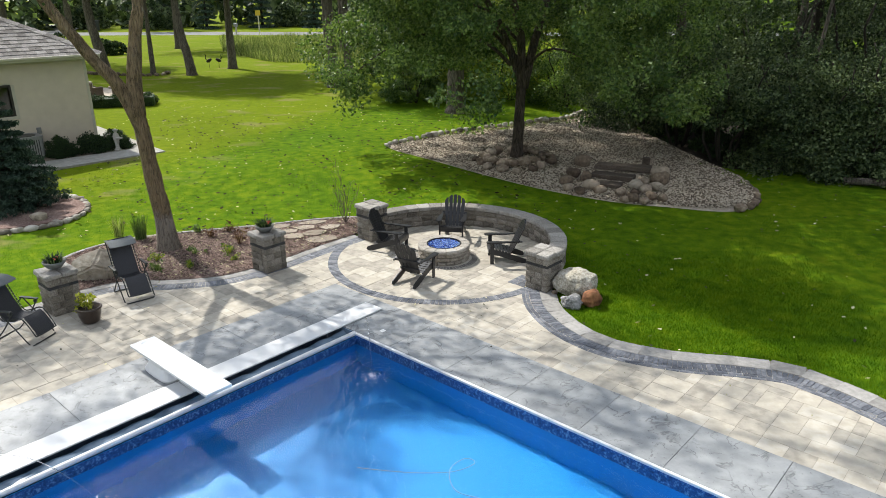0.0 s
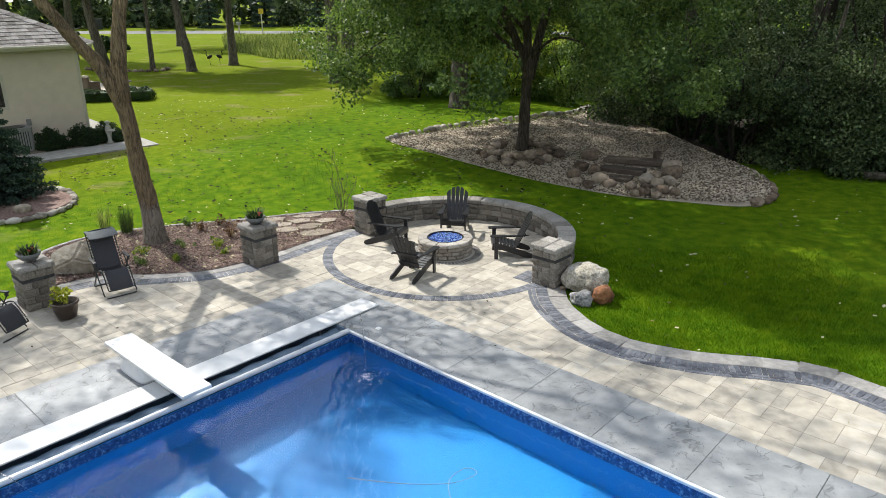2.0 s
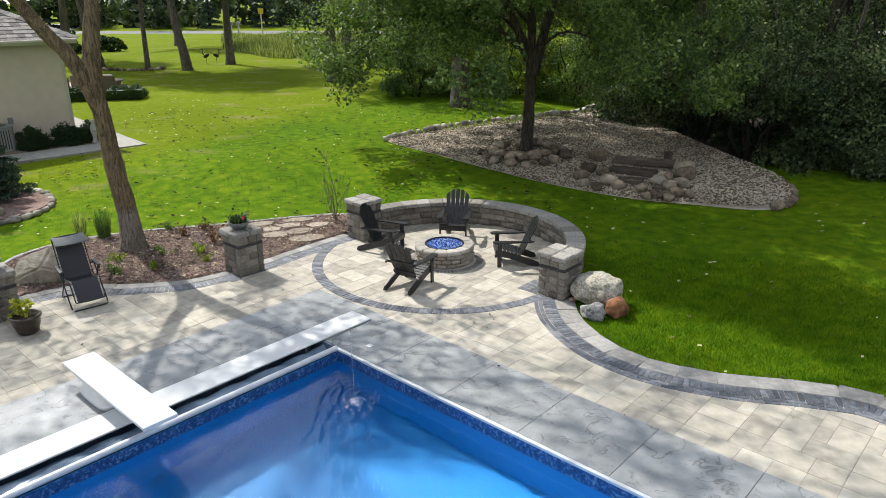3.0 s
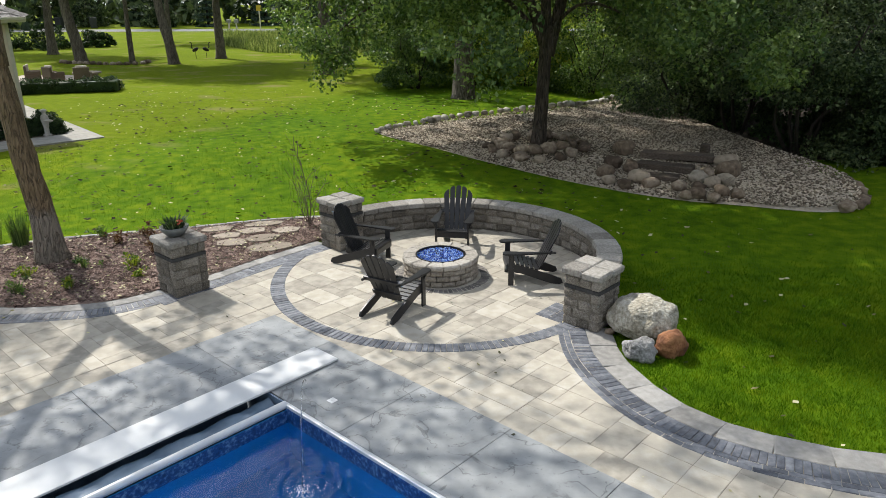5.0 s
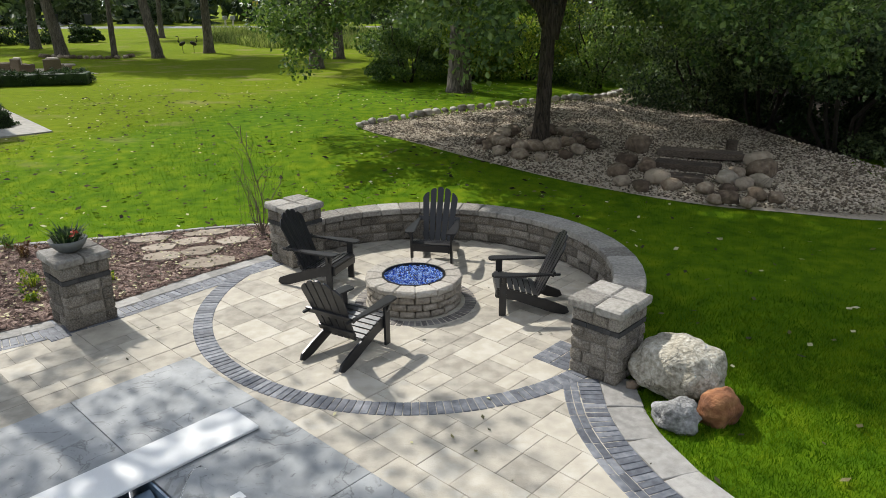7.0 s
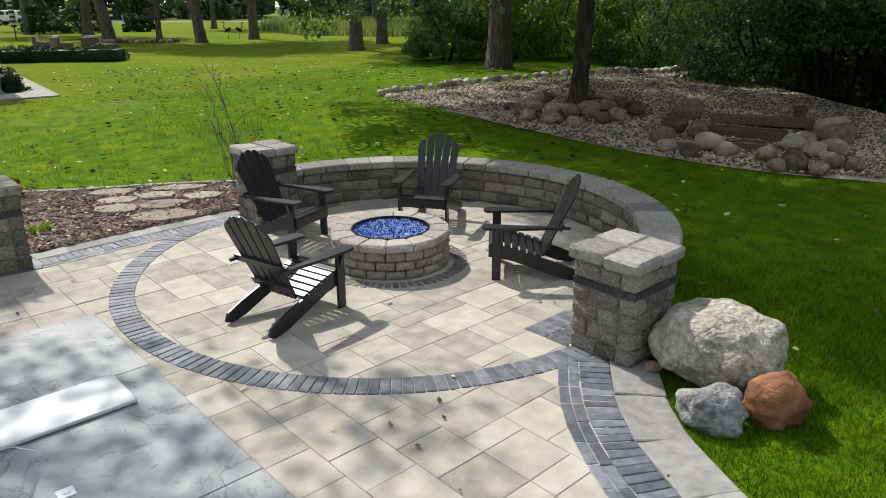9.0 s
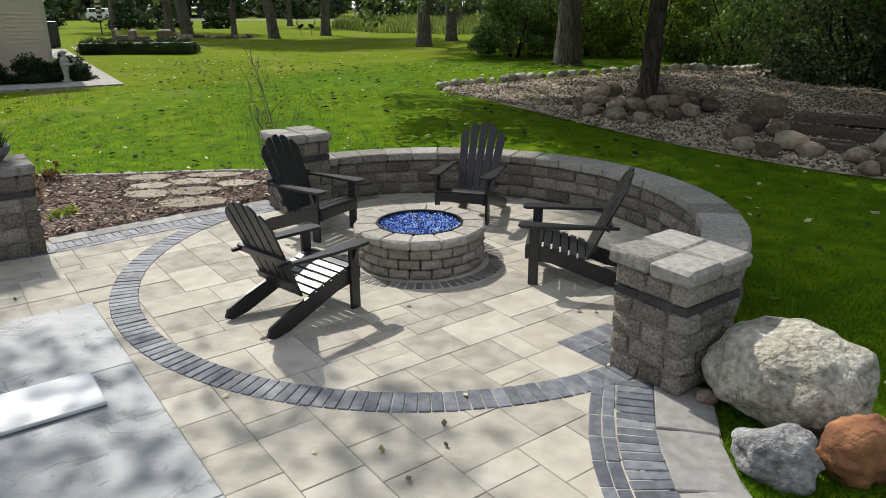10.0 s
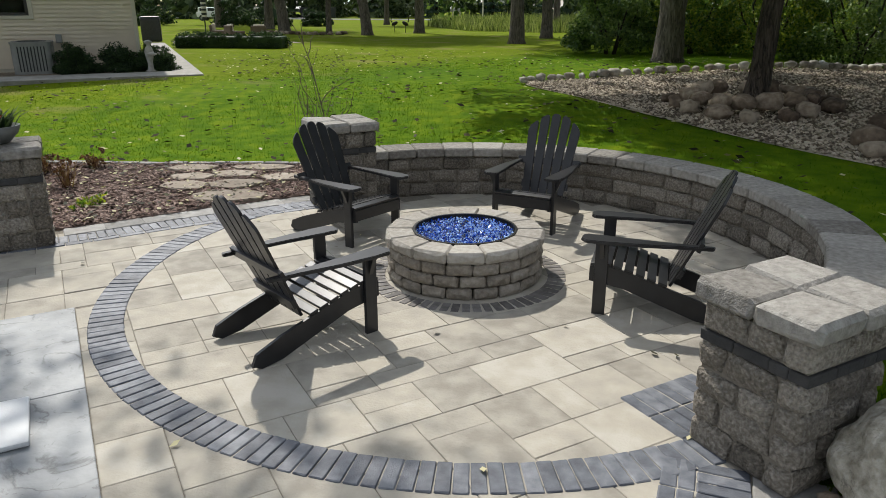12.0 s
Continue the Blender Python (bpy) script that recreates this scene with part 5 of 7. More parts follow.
def spruce(x, y, h, w, seed, label, name="spruce_tree", tiers=13, leaf=0.1, per=26, group=""):
    r = random.Random(seed)
    z0 = gz(x, y)
    t = thing(name, pose(x, y, z0), label, "conifer", group)
    bm = bmesh.new()
    tube(bm, [(0, 0, -0.1), (0, 0, h * 0.5), (0, 0, h * 0.97)], [0.035 * h, 0.02 * h, 0.004 * h], 8)
    part("trunk", bm, "bark_dark", t, smooth=True)
    c, sp = [], []
    bm = bmesh.new()
    for k in range(tiers):
        f = k / (tiers - 1)
        z = h * (0.05 + 0.92 * f)
        R = w / 2 * (1 - f) ** 0.85 * r.uniform(0.9, 1.1) + 0.03
        nb = max(5, int(15 * (1 - f) + 4))
        for j in range(nb):
            ph = 2 * math.pi * (j + r.uniform(0, 0.7)) / nb
            RR = R * r.uniform(0.8, 1.12)
            e = Vector((RR * math.cos(ph), RR * math.sin(ph), z - 0.12 * R + r.uniform(-0.04, 0.06)))
            tube(bm, [(0, 0, z), e * 0.55 + Vector((0, 0, 0.45 * (z + 0.02))), e], [0.012, 0.008, 0.003], 4)
            for q in np.linspace(0.3, 1.0, 5):
                c.append(Vector((0, 0, z)).lerp(e, q) - Vector((0, 0, 0.04 * R)))
                sp.append(0.05 * h * (1.25 - 0.5 * q) * (0.4 + 0.6 * (1 - f)) + 0.04)
    tagged(part("branch_frame", bm, "bark_dark", t), kind="stuff")
    ob = leaf_cloud("foliage", [list(v) for v in c], sp, per, leaf, "needle", t, seed, droop=0.15, flat=0.5, slim=0.16)
    tagged(ob, kind="stuff")


spruce(-13.2, 20.6, 3.6, 2.8, 31, "small dark green spruce in a stone-edged mulch ring", leaf=0.15, per=34)
for k, (x, y, h) in enumerate([(-43, 132, 8), (-34, 136, 9), (-58, 138, 9), (-76, 140, 9), (-24, 134, 8)]):
    spruce(x, y, h, h * 0.55, 40 + k, "dark conifer beyond the road", leaf=0.5, per=9, tiers=9, group="conifers beyond the road")
for k, (x, y, w, h) in enumerate([(-51, 131, 6, 5.5), (-66, 136, 7, 6), (-86, 134, 9, 7), (-29, 140, 8, 6), (-14, 132, 8, 7), (-96, 118, 9, 8), (-104, 100, 10, 9)]):
    bush(x, y, w, h, 60 + k, "green tree beyond the road", name="far_tree", clumps=60, per=50, leaf=0.6, group="trees beyond the road", category="tree")

# far woods that close the view all round
rs = np.random.RandomState(12)
c = []
for ang in np.linspace(0, 2 * math.pi, 320, endpoint=False):
    R = rs.uniform(142, 175)
    x, y = R * math.cos(ang), R * math.sin(ang) + 5
    for _ in range(5):
        c.append((x + rs.uniform(-6, 6), y + rs.uniform(-6, 6), 19 * rs.uniform(0.02, 1) ** 1.2))
ob = leaf_cloud("far_woods", c, 3.8, 55, 1.9, "leaf_dark", None, 13)
tagged(ob, "dark green belt of woods in the distance", "woods", kind="stuff")

# tall prairie grass on the far lawn
rs = np.random.RandomState(14)
outline = [(-30, 97), (-24, 78), (-16, 66), (-9, 63), (-3, 70), (-6, 84), (-14, 100)]
n = 26000
x, y = rs.uniform(-31, -2, n), rs.uniform(62, 101, n)
k = inside(outline, x, y)
x, y = x[k], y[k]
n = len(x)
h = rs.uniform(0.6, 1.35, n) * (0.8 + 0.3 * np.sin(x * 0.7) * np.cos(y * 0.5))
a = rs.uniform(0, 2 * math.pi, n)
b = np.c_[x, y, ground_z(x, y)]
side = np.c_[np.cos(a), np.sin(a), 0 * a] * 0.05
tip = b + np.c_[rs.normal(0, 0.22, n), rs.normal(0, 0.22, n), h]
co = np.stack([b - side, b + side, tip], axis=1).reshape(-1, 3)
tagged(sheet("prairie_grass", co, np.arange(3 * n).reshape(-1, 3), "prairie"), "tall pale green prairie grass by the road", "grass", kind="stuff")

# ---- road ----
bm = bmesh.new()
cl = smooth_line([(-190, 150), (-110, 132), (-70, 120), (-40, 117), (-10, 112), (40, 104), (140, 95)], 4)
up, dn = offset_line(cl, 4.5), offset_line(cl, -4.5)
for i in range(len(cl) - 1):
    bm.faces.new([bm.verts.new((p[0], p[1], 0.345)) for p in (dn[i], dn[i + 1], up[i + 1], up[i])])
tagged(mesh_object("road", bm, "road"), "pale grey road crossing behind the lawn", "road", kind="structure")
bm = bmesh.new()
cl = smooth_line([(-66, 121), (-72, 138), (-84, 160)], 2)
up, dn = offset_line(cl, 2.6), offset_line(cl, -2.6)
for i in range(len(cl) - 1):
    bm.faces.new([bm.verts.new((p[0], p[1], 0.36)) for p in (dn[i], dn[i + 1], up[i + 1], up[i])])
tagged(mesh_object("driveway", bm, "walk"), "pale concrete driveway beyond the road", "driveway", kind="structure")

# ---- gravel bed ----
BED = [(-2.35, 27.9), (-0.1, 25.1), (1.7, 23.35), (3.25, 22.1), (5.2, 21.0), (6.75, 20.5), (8.2, 20.02), (9.15, 20.4), (9.75, 21.7), (9.95, 23.2), (9.5, 26.0), (9.0, 30.0), (8.2, 35.5), (6.9, 36.4), (5.8, 34.2), (3.7, 31.85), (1.85, 30.95), (0.0, 30.3), (-1.5, 29.1)]
bed_line = [tuple(p) for p in smooth_line(BED, 0.3, closed=True)]


def bed_z(x, y):
    """The gravel rises a little towards the woods."""
    return ground_z(x, y) + 0.03 + 0.22 * S((np.asarray(x, float) + 0.7 * (np.asarray(y, float) - 22) - 3.5) / 7)


bm = bmesh.new()
xs, ys = np.arange(-2.6, 10.4, 0.4), np.arange(19.0, 37.2, 0.4)
ring = [bm.verts.new((x, y, float(ground_z(x, y)) + 0.012)) for x, y in bed_line]
inner = []
for x in xs:
    for y in ys:
        if inside(bed_line, x, y) and min((x - p[0]) ** 2 + (y - p[1]) ** 2 for p in bed_line) > 0.06:
            inner.append(bm.verts.new((x, y, float(bed_z(x, y)))))
vs = [v for v in bm.verts]
from mathutils import geometry as geom2d
pts2 = [Vector((v.co.x, v.co.y)) for v in vs]
nr = len(ring)
res = geom2d.delaunay_2d_cdt(pts2, [(i, (i + 1) % nr) for i in range(nr)], [], 1, 1e-4)
src = res[3]
z_of = [vs[o[0]].co.z if o else 0.2 for o in src]
bm.free()
bm = bmesh.new()
nv = [bm.verts.new((p.x, p.y, z)) for p, z in zip(res[0], z_of)]
for f in res[2]:
    try:
        bm.faces.new([nv[i] for i in f])
    except ValueError:
        pass
gravel_bed = tagged(mesh_object("gravel_bed", bm, "gravel", None, True), "bed of mixed brown and white river gravel", "gravel bed", kind="structure")


def pebbles(name, n, box4, keep, zf, smin, smax, mat, seed, label, parent=None, sparse=None):
    rs = np.random.RandomState(seed)
    x, y = rs.uniform(box4[0], box4[1], n), rs.uniform(box4[2], box4[3], n)
    k = keep(x, y)
    x, y = x[k], y[k]
    n = len(x)
    s = rs.uniform(smin, smax, n)
    octa = np.array([(1, 0, 0), (-1, 0, 0), (0, 1, 0), (0, -1, 0), (0, 0, 1), (0, 0, -1)], float)
    tri = np.array([(0, 2, 4), (2, 1, 4), (1, 3, 4), (3, 0, 4), (2, 0, 5), (1, 2, 5), (3, 1, 5), (0, 3, 5)])
    a = rs.uniform(0, 2 * math.pi, n)
    ca, sa = np.cos(a), np.sin(a)
    v = octa[None] * (1 + rs.uniform(-0.25, 0.25, (n, 6, 1)))
    v = v * np.stack([s, s * rs.uniform(0.6, 0.95, n), s * rs.uniform(0.4, 0.7, n)], axis=1)[:, None, :]
    vx = v[:, :, 0] * ca[:, None] - v[:, :, 1] * sa[:, None] + x[:, None]
    vy = v[:, :, 0] * sa[:, None] + v[:, :, 1] * ca[:, None] + y[:, None]
    vz = v[:, :, 2] + (zf(x, y) + s * 0.25)[:, None]
    co = np.stack([vx, vy, vz], axis=2).reshape(-1, 3)
    f = (np.arange(n)[:, None, None] * 6 + tri[None]).reshape(-1, 3)
    ob = sheet(name, co, f, mat, parent, True)
    return tagged(ob, label, "gravel", kind="stuff")


pebbles("river_pebbles", 90000, (-2.6, 10.2, 19, 37), lambda x, y: inside(bed_line, x, y) & ((y < 30) | (np.random.RandomState(1).uniform(0, 1, len(x)) < 0.6)), bed_z, 0.022, 0.052, "gravel", 21, "loose river gravel of white, tan and brown pebbles")

# rocks along the far edge and round the tree, the steps and the end of the bed
back = smooth_line([(-2.45, 28.0), (-1.55, 29.15), (0.0, 30.35), (1.85, 31.0), (3.7, 31.9), (5.8, 34.25), (6.9, 36.5)], 0.31)
rr = random.Random(8)
for k, (x, y) in enumerate(back):
    s = rr.uniform(0.21, 0.34)
    rock("edging_rock", (x + rr.uniform(-0.06, 0.06), y + rr.uniform(-0.06, 0.06), max(gz(x, y), float(bed_z(x, y))) + 0.02), (s * 1.2, s * 0.9, s * 0.75), k, "palerock", "rounded pale field stone edging the gravel bed", group="stones edging the gravel bed", turn=rr.uniform(0, 180), sink=0.15)
for k, (x, y) in enumerate(smooth_line([(8.75, 20.1), (9.25, 20.5), (9.65, 21.3), (9.85, 22.3)], 0.42)):
    s = rr.uniform(0.3, 0.44)
    rock("edging_rock", (x, y, gz(x, y)), (s * 1.2, s * 0.9, s * 0.7), 40 + k, "rock", "rounded tan field stone edging the gravel bed", group="stones edging the gravel bed", turn=rr.uniform(0, 180), sink=0.15)
for k in range(30):
    ph = 2 * math.pi * k / 15 + rr.uniform(-0.1, 0.1)
    R = 0.98 + 0.36 * (k // 15) + rr.uniform(-0.12, 0.12)
    x, y = 2.5 + R * math.cos(ph), 25.2 + R * 0.95 * math.sin(ph)
    s = rr.uniform(0.27, 0.42)
    rock("tree_ring_rock", (x, y, float(bed_z(x, y)) + (0.12 if k < 15 else 0.0)), (s * 1.2, s, s * 0.75), 60 + k, "rock", "rounded field stone in the ring round the tree", group="stones round the tree", turn=rr.uniform(0, 180), sink=0.12, rough=0.26)
LEFT = [(4.0, 22.7, 0.62), (4.25, 21.75, 0.5), (4.7, 22.2, 0.7), (4.3, 23.4, 0.62), (4.85, 24.7, 0.85), (3.95, 22.1, 0.45), (4.7, 23.1, 0.6), (4.9, 21.85, 0.5)]
RIGHT = [(5.5, 21.55, 0.5), (5.75, 20.95, 0.5), (6.05, 20.75, 0.42), (6.35, 21.1, 0.5), (5.95, 21.5, 0.46), (6.35, 21.75, 0.5), (6.75, 21.95, 0.55), (6.15, 22.2, 0.6), (7.1, 22.7, 0.8), (6.5, 22.6, 0.5), (7.3, 23.5, 0.75), (5.5, 20.95, 0.4), (6.65, 20.9, 0.46)]
for k, (x, y, s) in enumerate(LEFT + RIGHT):
    rock("step_rock", (x, y, float(bed_z(x, y))), (s * 0.92, s * 0.74, s * 0.62), 110 + k, "sandrock" if k in (14, 15) else "rock", "rounded field stone piled beside the timber steps", group="stones beside the timber steps", turn=rr.uniform(0, 180), sink=0.12)
steps = thing("timber_steps", pose(5.6, 23.1, float(bed_z(5.6, 23.1))), "weathered dark timber steps set in the gravel", "steps")
for x, y, z, length, turn in ((-0.33, -0.76, -0.02, 0.85, -22), (-0.08, 0.05, 0.08, 1.5, -28), (0.55, 0.94, 0.18, 1.95, -20)):
    m = pose(x, y, z, 0, 0, turn)
    part("timber", boxm((0, 0, 0), (length, 0.15, 0.16), 0.02, m), "timber", steps)
    part("tread", boxm((0, 0, 0), (length * 0.96, 0.56, 0.1), 0.012, m @ pose(0, 0.36, -0.015)), "timber", steps)
bm = bmesh.new()
tube(bm, [(7.15, 24.8, 0.1), (7.15, 24.8, 0.56)], [0.14, 0.13], 10)
tagged(mesh_object("timber_stump", bm, "timber"), "short dark timber post beside the steps", "post")

# boulders beside the pillar
rock("boulder", (2.81, 14.02, -0.02), (0.97, 0.97, 0.68), 3, "granite", "big pale grey granite boulder beside the pillar", "boulder", turn=20, sink=0.1, subdiv=5, rough=0.1)
rock("boulder", (2.62, 13.36, -0.02), (0.45, 0.37, 0.33), 5, "bluerock", "small grey granite boulder in the grass", "boulder", turn=-10, sink=0.14, subdiv=4, rough=0.15)
rock("boulder", (3.05, 13.45, -0.02), (0.43, 0.38, 0.44), 9, "redrock", "rusty red boulder in the grass", "boulder", turn=30, sink=0.14, subdiv=4, rough=0.15)
rock("cobble", (2.36, 14.02, -0.01), (0.17, 0.14, 0.12), 12, "rock", "small stone at the foot of the pillar", "rock")
boulder((-8.15, 15.2, -0.02), (1.5, 1.1, 1.2), 23, "sandrock", "big faceted tan boulder behind the pillar and loungers", turn=35, count=15, wear=0.08, sink=0.1)

# ---- mulch beds ----
MULCH_BACK = [(-1.9, 19.55), (-3.0, 19.55), (-4.3, 19.2), (-5.4, 18.8), (-6.6, 18.45), (-7.8, 18.05), (-8.9, 17.4), (-9.5, 16.4), (-9.4, 15.4), (-8.9, 14.5)]
back_line = smooth_line(MULCH_BACK, 0.12)
front = [tuple(p) for p in line_l if p[0] > -8.6]
mulch_outline = [tuple(p) for p in back_line] + front[::-3] + [(-2.3, 18.3)]


def soil_bed(name, outline, label, z=0.02):
    bm = bmesh.new()
    prism(bm, outline, -0.08, z)
    bmesh.ops.triangulate(bm, faces=bm.faces)
    return tagged(mesh_object(name, bm, "mulch"), label, "mulch bed", kind="structure")


soil_bed("mulch_bed", mulch_outline, "red-brown bark mulch bed behind the patio")


def chips(n, outline, seed, label, zf=None):
    rs = np.random.RandomState(seed)
    P = np.array(outline)
    x, y = rs.uniform(P[:, 0].min(), P[:, 0].max(), n), rs.uniform(P[:, 1].min(), P[:, 1].max(), n)
    k = inside(outline, x, y)
    x, y = x[k], y[k]
    n = len(x)
    a, L, w = rs.uniform(0, 2 * math.pi, n), rs.uniform(0.02, 0.055, n), rs.uniform(0.006, 0.014, n)
    al = np.c_[np.cos(a), np.sin(a), rs.uniform(-0.35, 0.35, n)] * L[:, None]
    sd = np.c_[-np.sin(a), np.cos(a), rs.uniform(-0.4, 0.4, n)] * w[:, None]
    c = np.c_[x, y, rs.uniform(0.024, 0.05, n) + (zf(x, y) if zf else 0)]
    co = np.stack([c - al - sd, c + al - sd, c + al + sd, c - al + sd], axis=1).reshape(-1, 3)
    ob = sheet("mulch_chips", co, np.arange(4 * n).reshape(-1, 4), "mulch")
    tagged(ob, label, "mulch", kind="stuff")


chips(42000, mulch_outline, 31, "loose red-brown bark chips")

SPR = [(-13.9, 18.6), (-12.6, 18.35), (-11.7, 18.7), (-11.1, 19.3), (-10.95, 20.3), (-11.4, 21.2), (-12.2, 21.7), (-13.4, 21.6), (-14.3, 20.6), (-14.4, 19.4)]
spr_line = smooth_line(SPR, 0.33, closed=True)
soil_bed("spruce_bed", [tuple(p) for p in spr_line], "mulch ring under the spruce", z=0.12)
for k, (x, y) in enumerate(spr_line):
    s = rr.uniform(0.28, 0.4)
    rock("ring_stone", (x, y, gz(x, y)), (s * 1.2, s * 0.85, s * 0.55), 200 + k, "palerock", "pale flat field stone edging the spruce bed", group="stones edging the spruce bed", turn=math.degrees(math.atan2(y - 20, x + 12.7)) + 90, sink=0.2)
rock("cobble", (-11.75, 19.25, 0.1), (0.5, 0.4, 0.32), 231, "sandrock", "tan stone lying in the spruce bed", "rock")

# flagstones through the mulch
FLAGS = [(-3.35, 17.62, 1.05, 0.56), (-4.15, 17.85, 0.72, 0.5), (-3.6, 18.15, 0.82, 0.52), (-4.35, 18.28, 0.7, 0.46), (-3.95, 18.62, 0.72, 0.44), (-3.25, 18.65, 0.72, 0.46), (-4.7, 18.72, 0.75, 0.42), (-3.8, 19.06, 0.95, 0.38)]
for k, (x, y, w, d) in enumerate(FLAGS):
    r = random.Random(300 + k)
    w, d = w * 0.86, d * 0.88
    bm = bmesh.new()
    n = r.choice((5, 6, 7))
    prism(bm, [(w / 2 * r.uniform(0.9, 1.15) * math.cos(2 * math.pi * (i + 0.3) / n), d / 2 * r.uniform(0.9, 1.2) * math.sin(2 * math.pi * (i + 0.3) / n)) for i in range(n)], -0.02, 0.04)
    bmesh.ops.bevel(bm, geom=[e for e in bm.edges if e.calc_face_angle(0) > 1.2 and abs(e.verts[0].co.z - e.verts[1].co.z) < 1e-4], offset=0.008, segments=1, affect="EDGES")
    ob = mesh_object("flagstone", bm, "flag")
    ob.matrix_world = pose(x, y, 0.012, 0, 0, 20)
    tagged(ob, "flat tan flagstone stepping through the mulch", "flagstone", "flagstones in the mulch")

# ---- house ----
HOUSE = pose(-14.38, 28.69, 0.1, 0, 0, 43.5)
house = thing("house", HOUSE, "cream sided house with a grey shingle hip roof", "house")
# local x runs along the front wall towards its free corner at 0, local y goes back
HX, HY, HZ = -11.0, 13.0, 3.75


def lap_wall(bm, p0, p1, z0, z1, out, opening=None, lap=0.115):
    """Overlapping boards as a stepped face; the opening is left out."""
    n = int((z1 - z0) / lap)
    p0, p1, out = Vector(p0), Vector(p1), Vector(out)
    L = (p1 - p0).length
    d = (p1 - p0) / L
    for k in range(n):
        za, zb = z0 + k * lap, z0 + (k + 1) * lap
        spans = [(0, L)]
        if opening and zb > opening[2] and za < opening[3]:
            spans = [(0, opening[0]), (opening[1], L)]
        for s0, s1 in spans:
            if s1 - s0 < 0.01:
                continue
            a, b = p0 + d * s0, p0 + d * s1
            lo, hi = out * 0.026, out * 0.004
            v = [bm.verts.new(q) for q in (a + lo + Vector((0, 0, za)), b + lo + Vector((0, 0, za)), b + hi + Vector((0, 0, zb)), a + hi + Vector((0, 0, zb)), a + hi + Vector((0, 0, za)), b + hi + Vector((0, 0, za)))]
            bm.faces.new(v[:4])
            bm.faces.new((v[4], v[5], v[1], v[0]))


WIN = (2.75, 4.6, 1.78, 2.95)
bm = bmesh.new()
lap_wall(bm, (0, 0, 0), (HX, 0, 0), 0.35, HZ, (0, -1, 0), WIN)
lap_wall(bm, (0, 0, 0), (0, HY, 0), 0.35, HZ, (1, 0, 0))
bmesh.ops.recalc_face_normals(bm, faces=bm.faces)
part("siding", bm, "siding", house, "cream lap siding")
bm = bmesh.new()
for c, s in (((-WIN[0] / 2, 0.1, HZ / 2), (WIN[0], 0.196, HZ)), (((HX - WIN[1]) / 2, 0.1, HZ / 2), (-HX - WIN[1], 0.196, HZ)), ((-(WIN[0] + WIN[1]) / 2, 0.1, WIN[2] / 2), (WIN[1] - WIN[0], 0.196, WIN[2])),
             ((-(WIN[0] + WIN[1]) / 2, 0.1, (WIN[3] + HZ) / 2), (WIN[1] - WIN[0], 0.196, HZ - WIN[3])), ((-0.1, HY / 2 + 0.1, HZ / 2), (0.196, HY - 0.2, HZ)), ((HX + 0.1, HY / 2 + 0.1, HZ / 2), (0.2, HY - 0.2, HZ)), ((HX / 2, HY - 0.1, HZ / 2), (-HX - 0.4, 0.2, HZ))):
    box(bm, c, s)
part("wall", bm, "trimwhite", house)
for c, s in (((-0.03, -0.02, HZ / 2 + 0.15), (0.1, 0.03, HZ - 0.3)), ((0.02, 0.03, HZ / 2 + 0.15), (0.03, 0.1, HZ - 0.3))):
    part("corner_board", boxm(c, s, 0.004), "trimwhite", house)
win = part("window", boxm((-(WIN[0] + WIN[1]) / 2, 0.12, (WIN[2] + WIN[3]) / 2), (WIN[1] - WIN[0] - 0.12, 0.012, WIN[3] - WIN[2] - 0.12)), "pane", house, "dark framed window with clear glass")
win.visible_shadow = False
wx, wz = -(WIN[0] + WIN[1]) / 2, (WIN[2] + WIN[3]) / 2
ww, wh = WIN[1] - WIN[0], WIN[3] - WIN[2]
for c, s in (((wx - ww / 2 + 0.04, 0.05, wz), (0.08, 0.14, wh)), ((wx + ww / 2 - 0.04, 0.05, wz), (0.08, 0.14, wh)), ((wx, 0.05, WIN[2] + 0.04), (ww - 0.16, 0.14, 0.08)), ((wx, 0.05, WIN[3] - 0.04), (ww - 0.16, 0.14, 0.08))):
    part("frame", boxm(c, s, 0.004), "bronze", win, "dark bronze window frame")
for c, s in (((wx, -0.025, WIN[2] - 0.05), (ww + 0.22, 0.04, 0.1)), ((wx + ww / 2 + 0.055, -0.02, wz), (0.11, 0.035, wh)), ((wx - ww / 2 - 0.055, -0.02, wz), (0.11, 0.035, wh))):
    part("casing", boxm(c, s, 0.004), "trimwhite", win)
# roof: soffit, fascia, hip planes under loose shingles
OV, RISE = 0.45, 0.5
ez = HZ + 0.04
mid = (HY + 2 * OV) / 2
bm = bmesh.new()
cs = [(OV, -OV), (OV, HY + OV), (HX - OV, HY + OV), (HX - OV, -OV)]
v = [bm.verts.new((x, y, ez + 0.12)) for x, y in cs]
hx0, hx1 = OV - min(mid, (-HX + 2 * OV) / 2 - 0.4), HX - OV + min(mid, (-HX + 2 * OV) / 2 - 0.4)
rz = ez + 0.12 + RISE * min(mid, (-HX + 2 * OV) / 2 - 0.4)
ra, rb = bm.verts.new((hx0, -OV + mid, rz)), bm.verts.new((hx1, -OV + mid, rz))
bm.faces.new((v[0], v[1], ra)), bm.faces.new((v[2], v[3], rb)), bm.faces.new((v[3], v[0], ra, rb)), bm.faces.new((v[1], v[2], rb, ra))
bm.faces.new(v[::-1])
bmesh.ops.recalc_face_normals(bm, faces=bm.faces)
roof = part("roof", bm, "shingle_joined", house, "grey weathered cedar shingle roof")
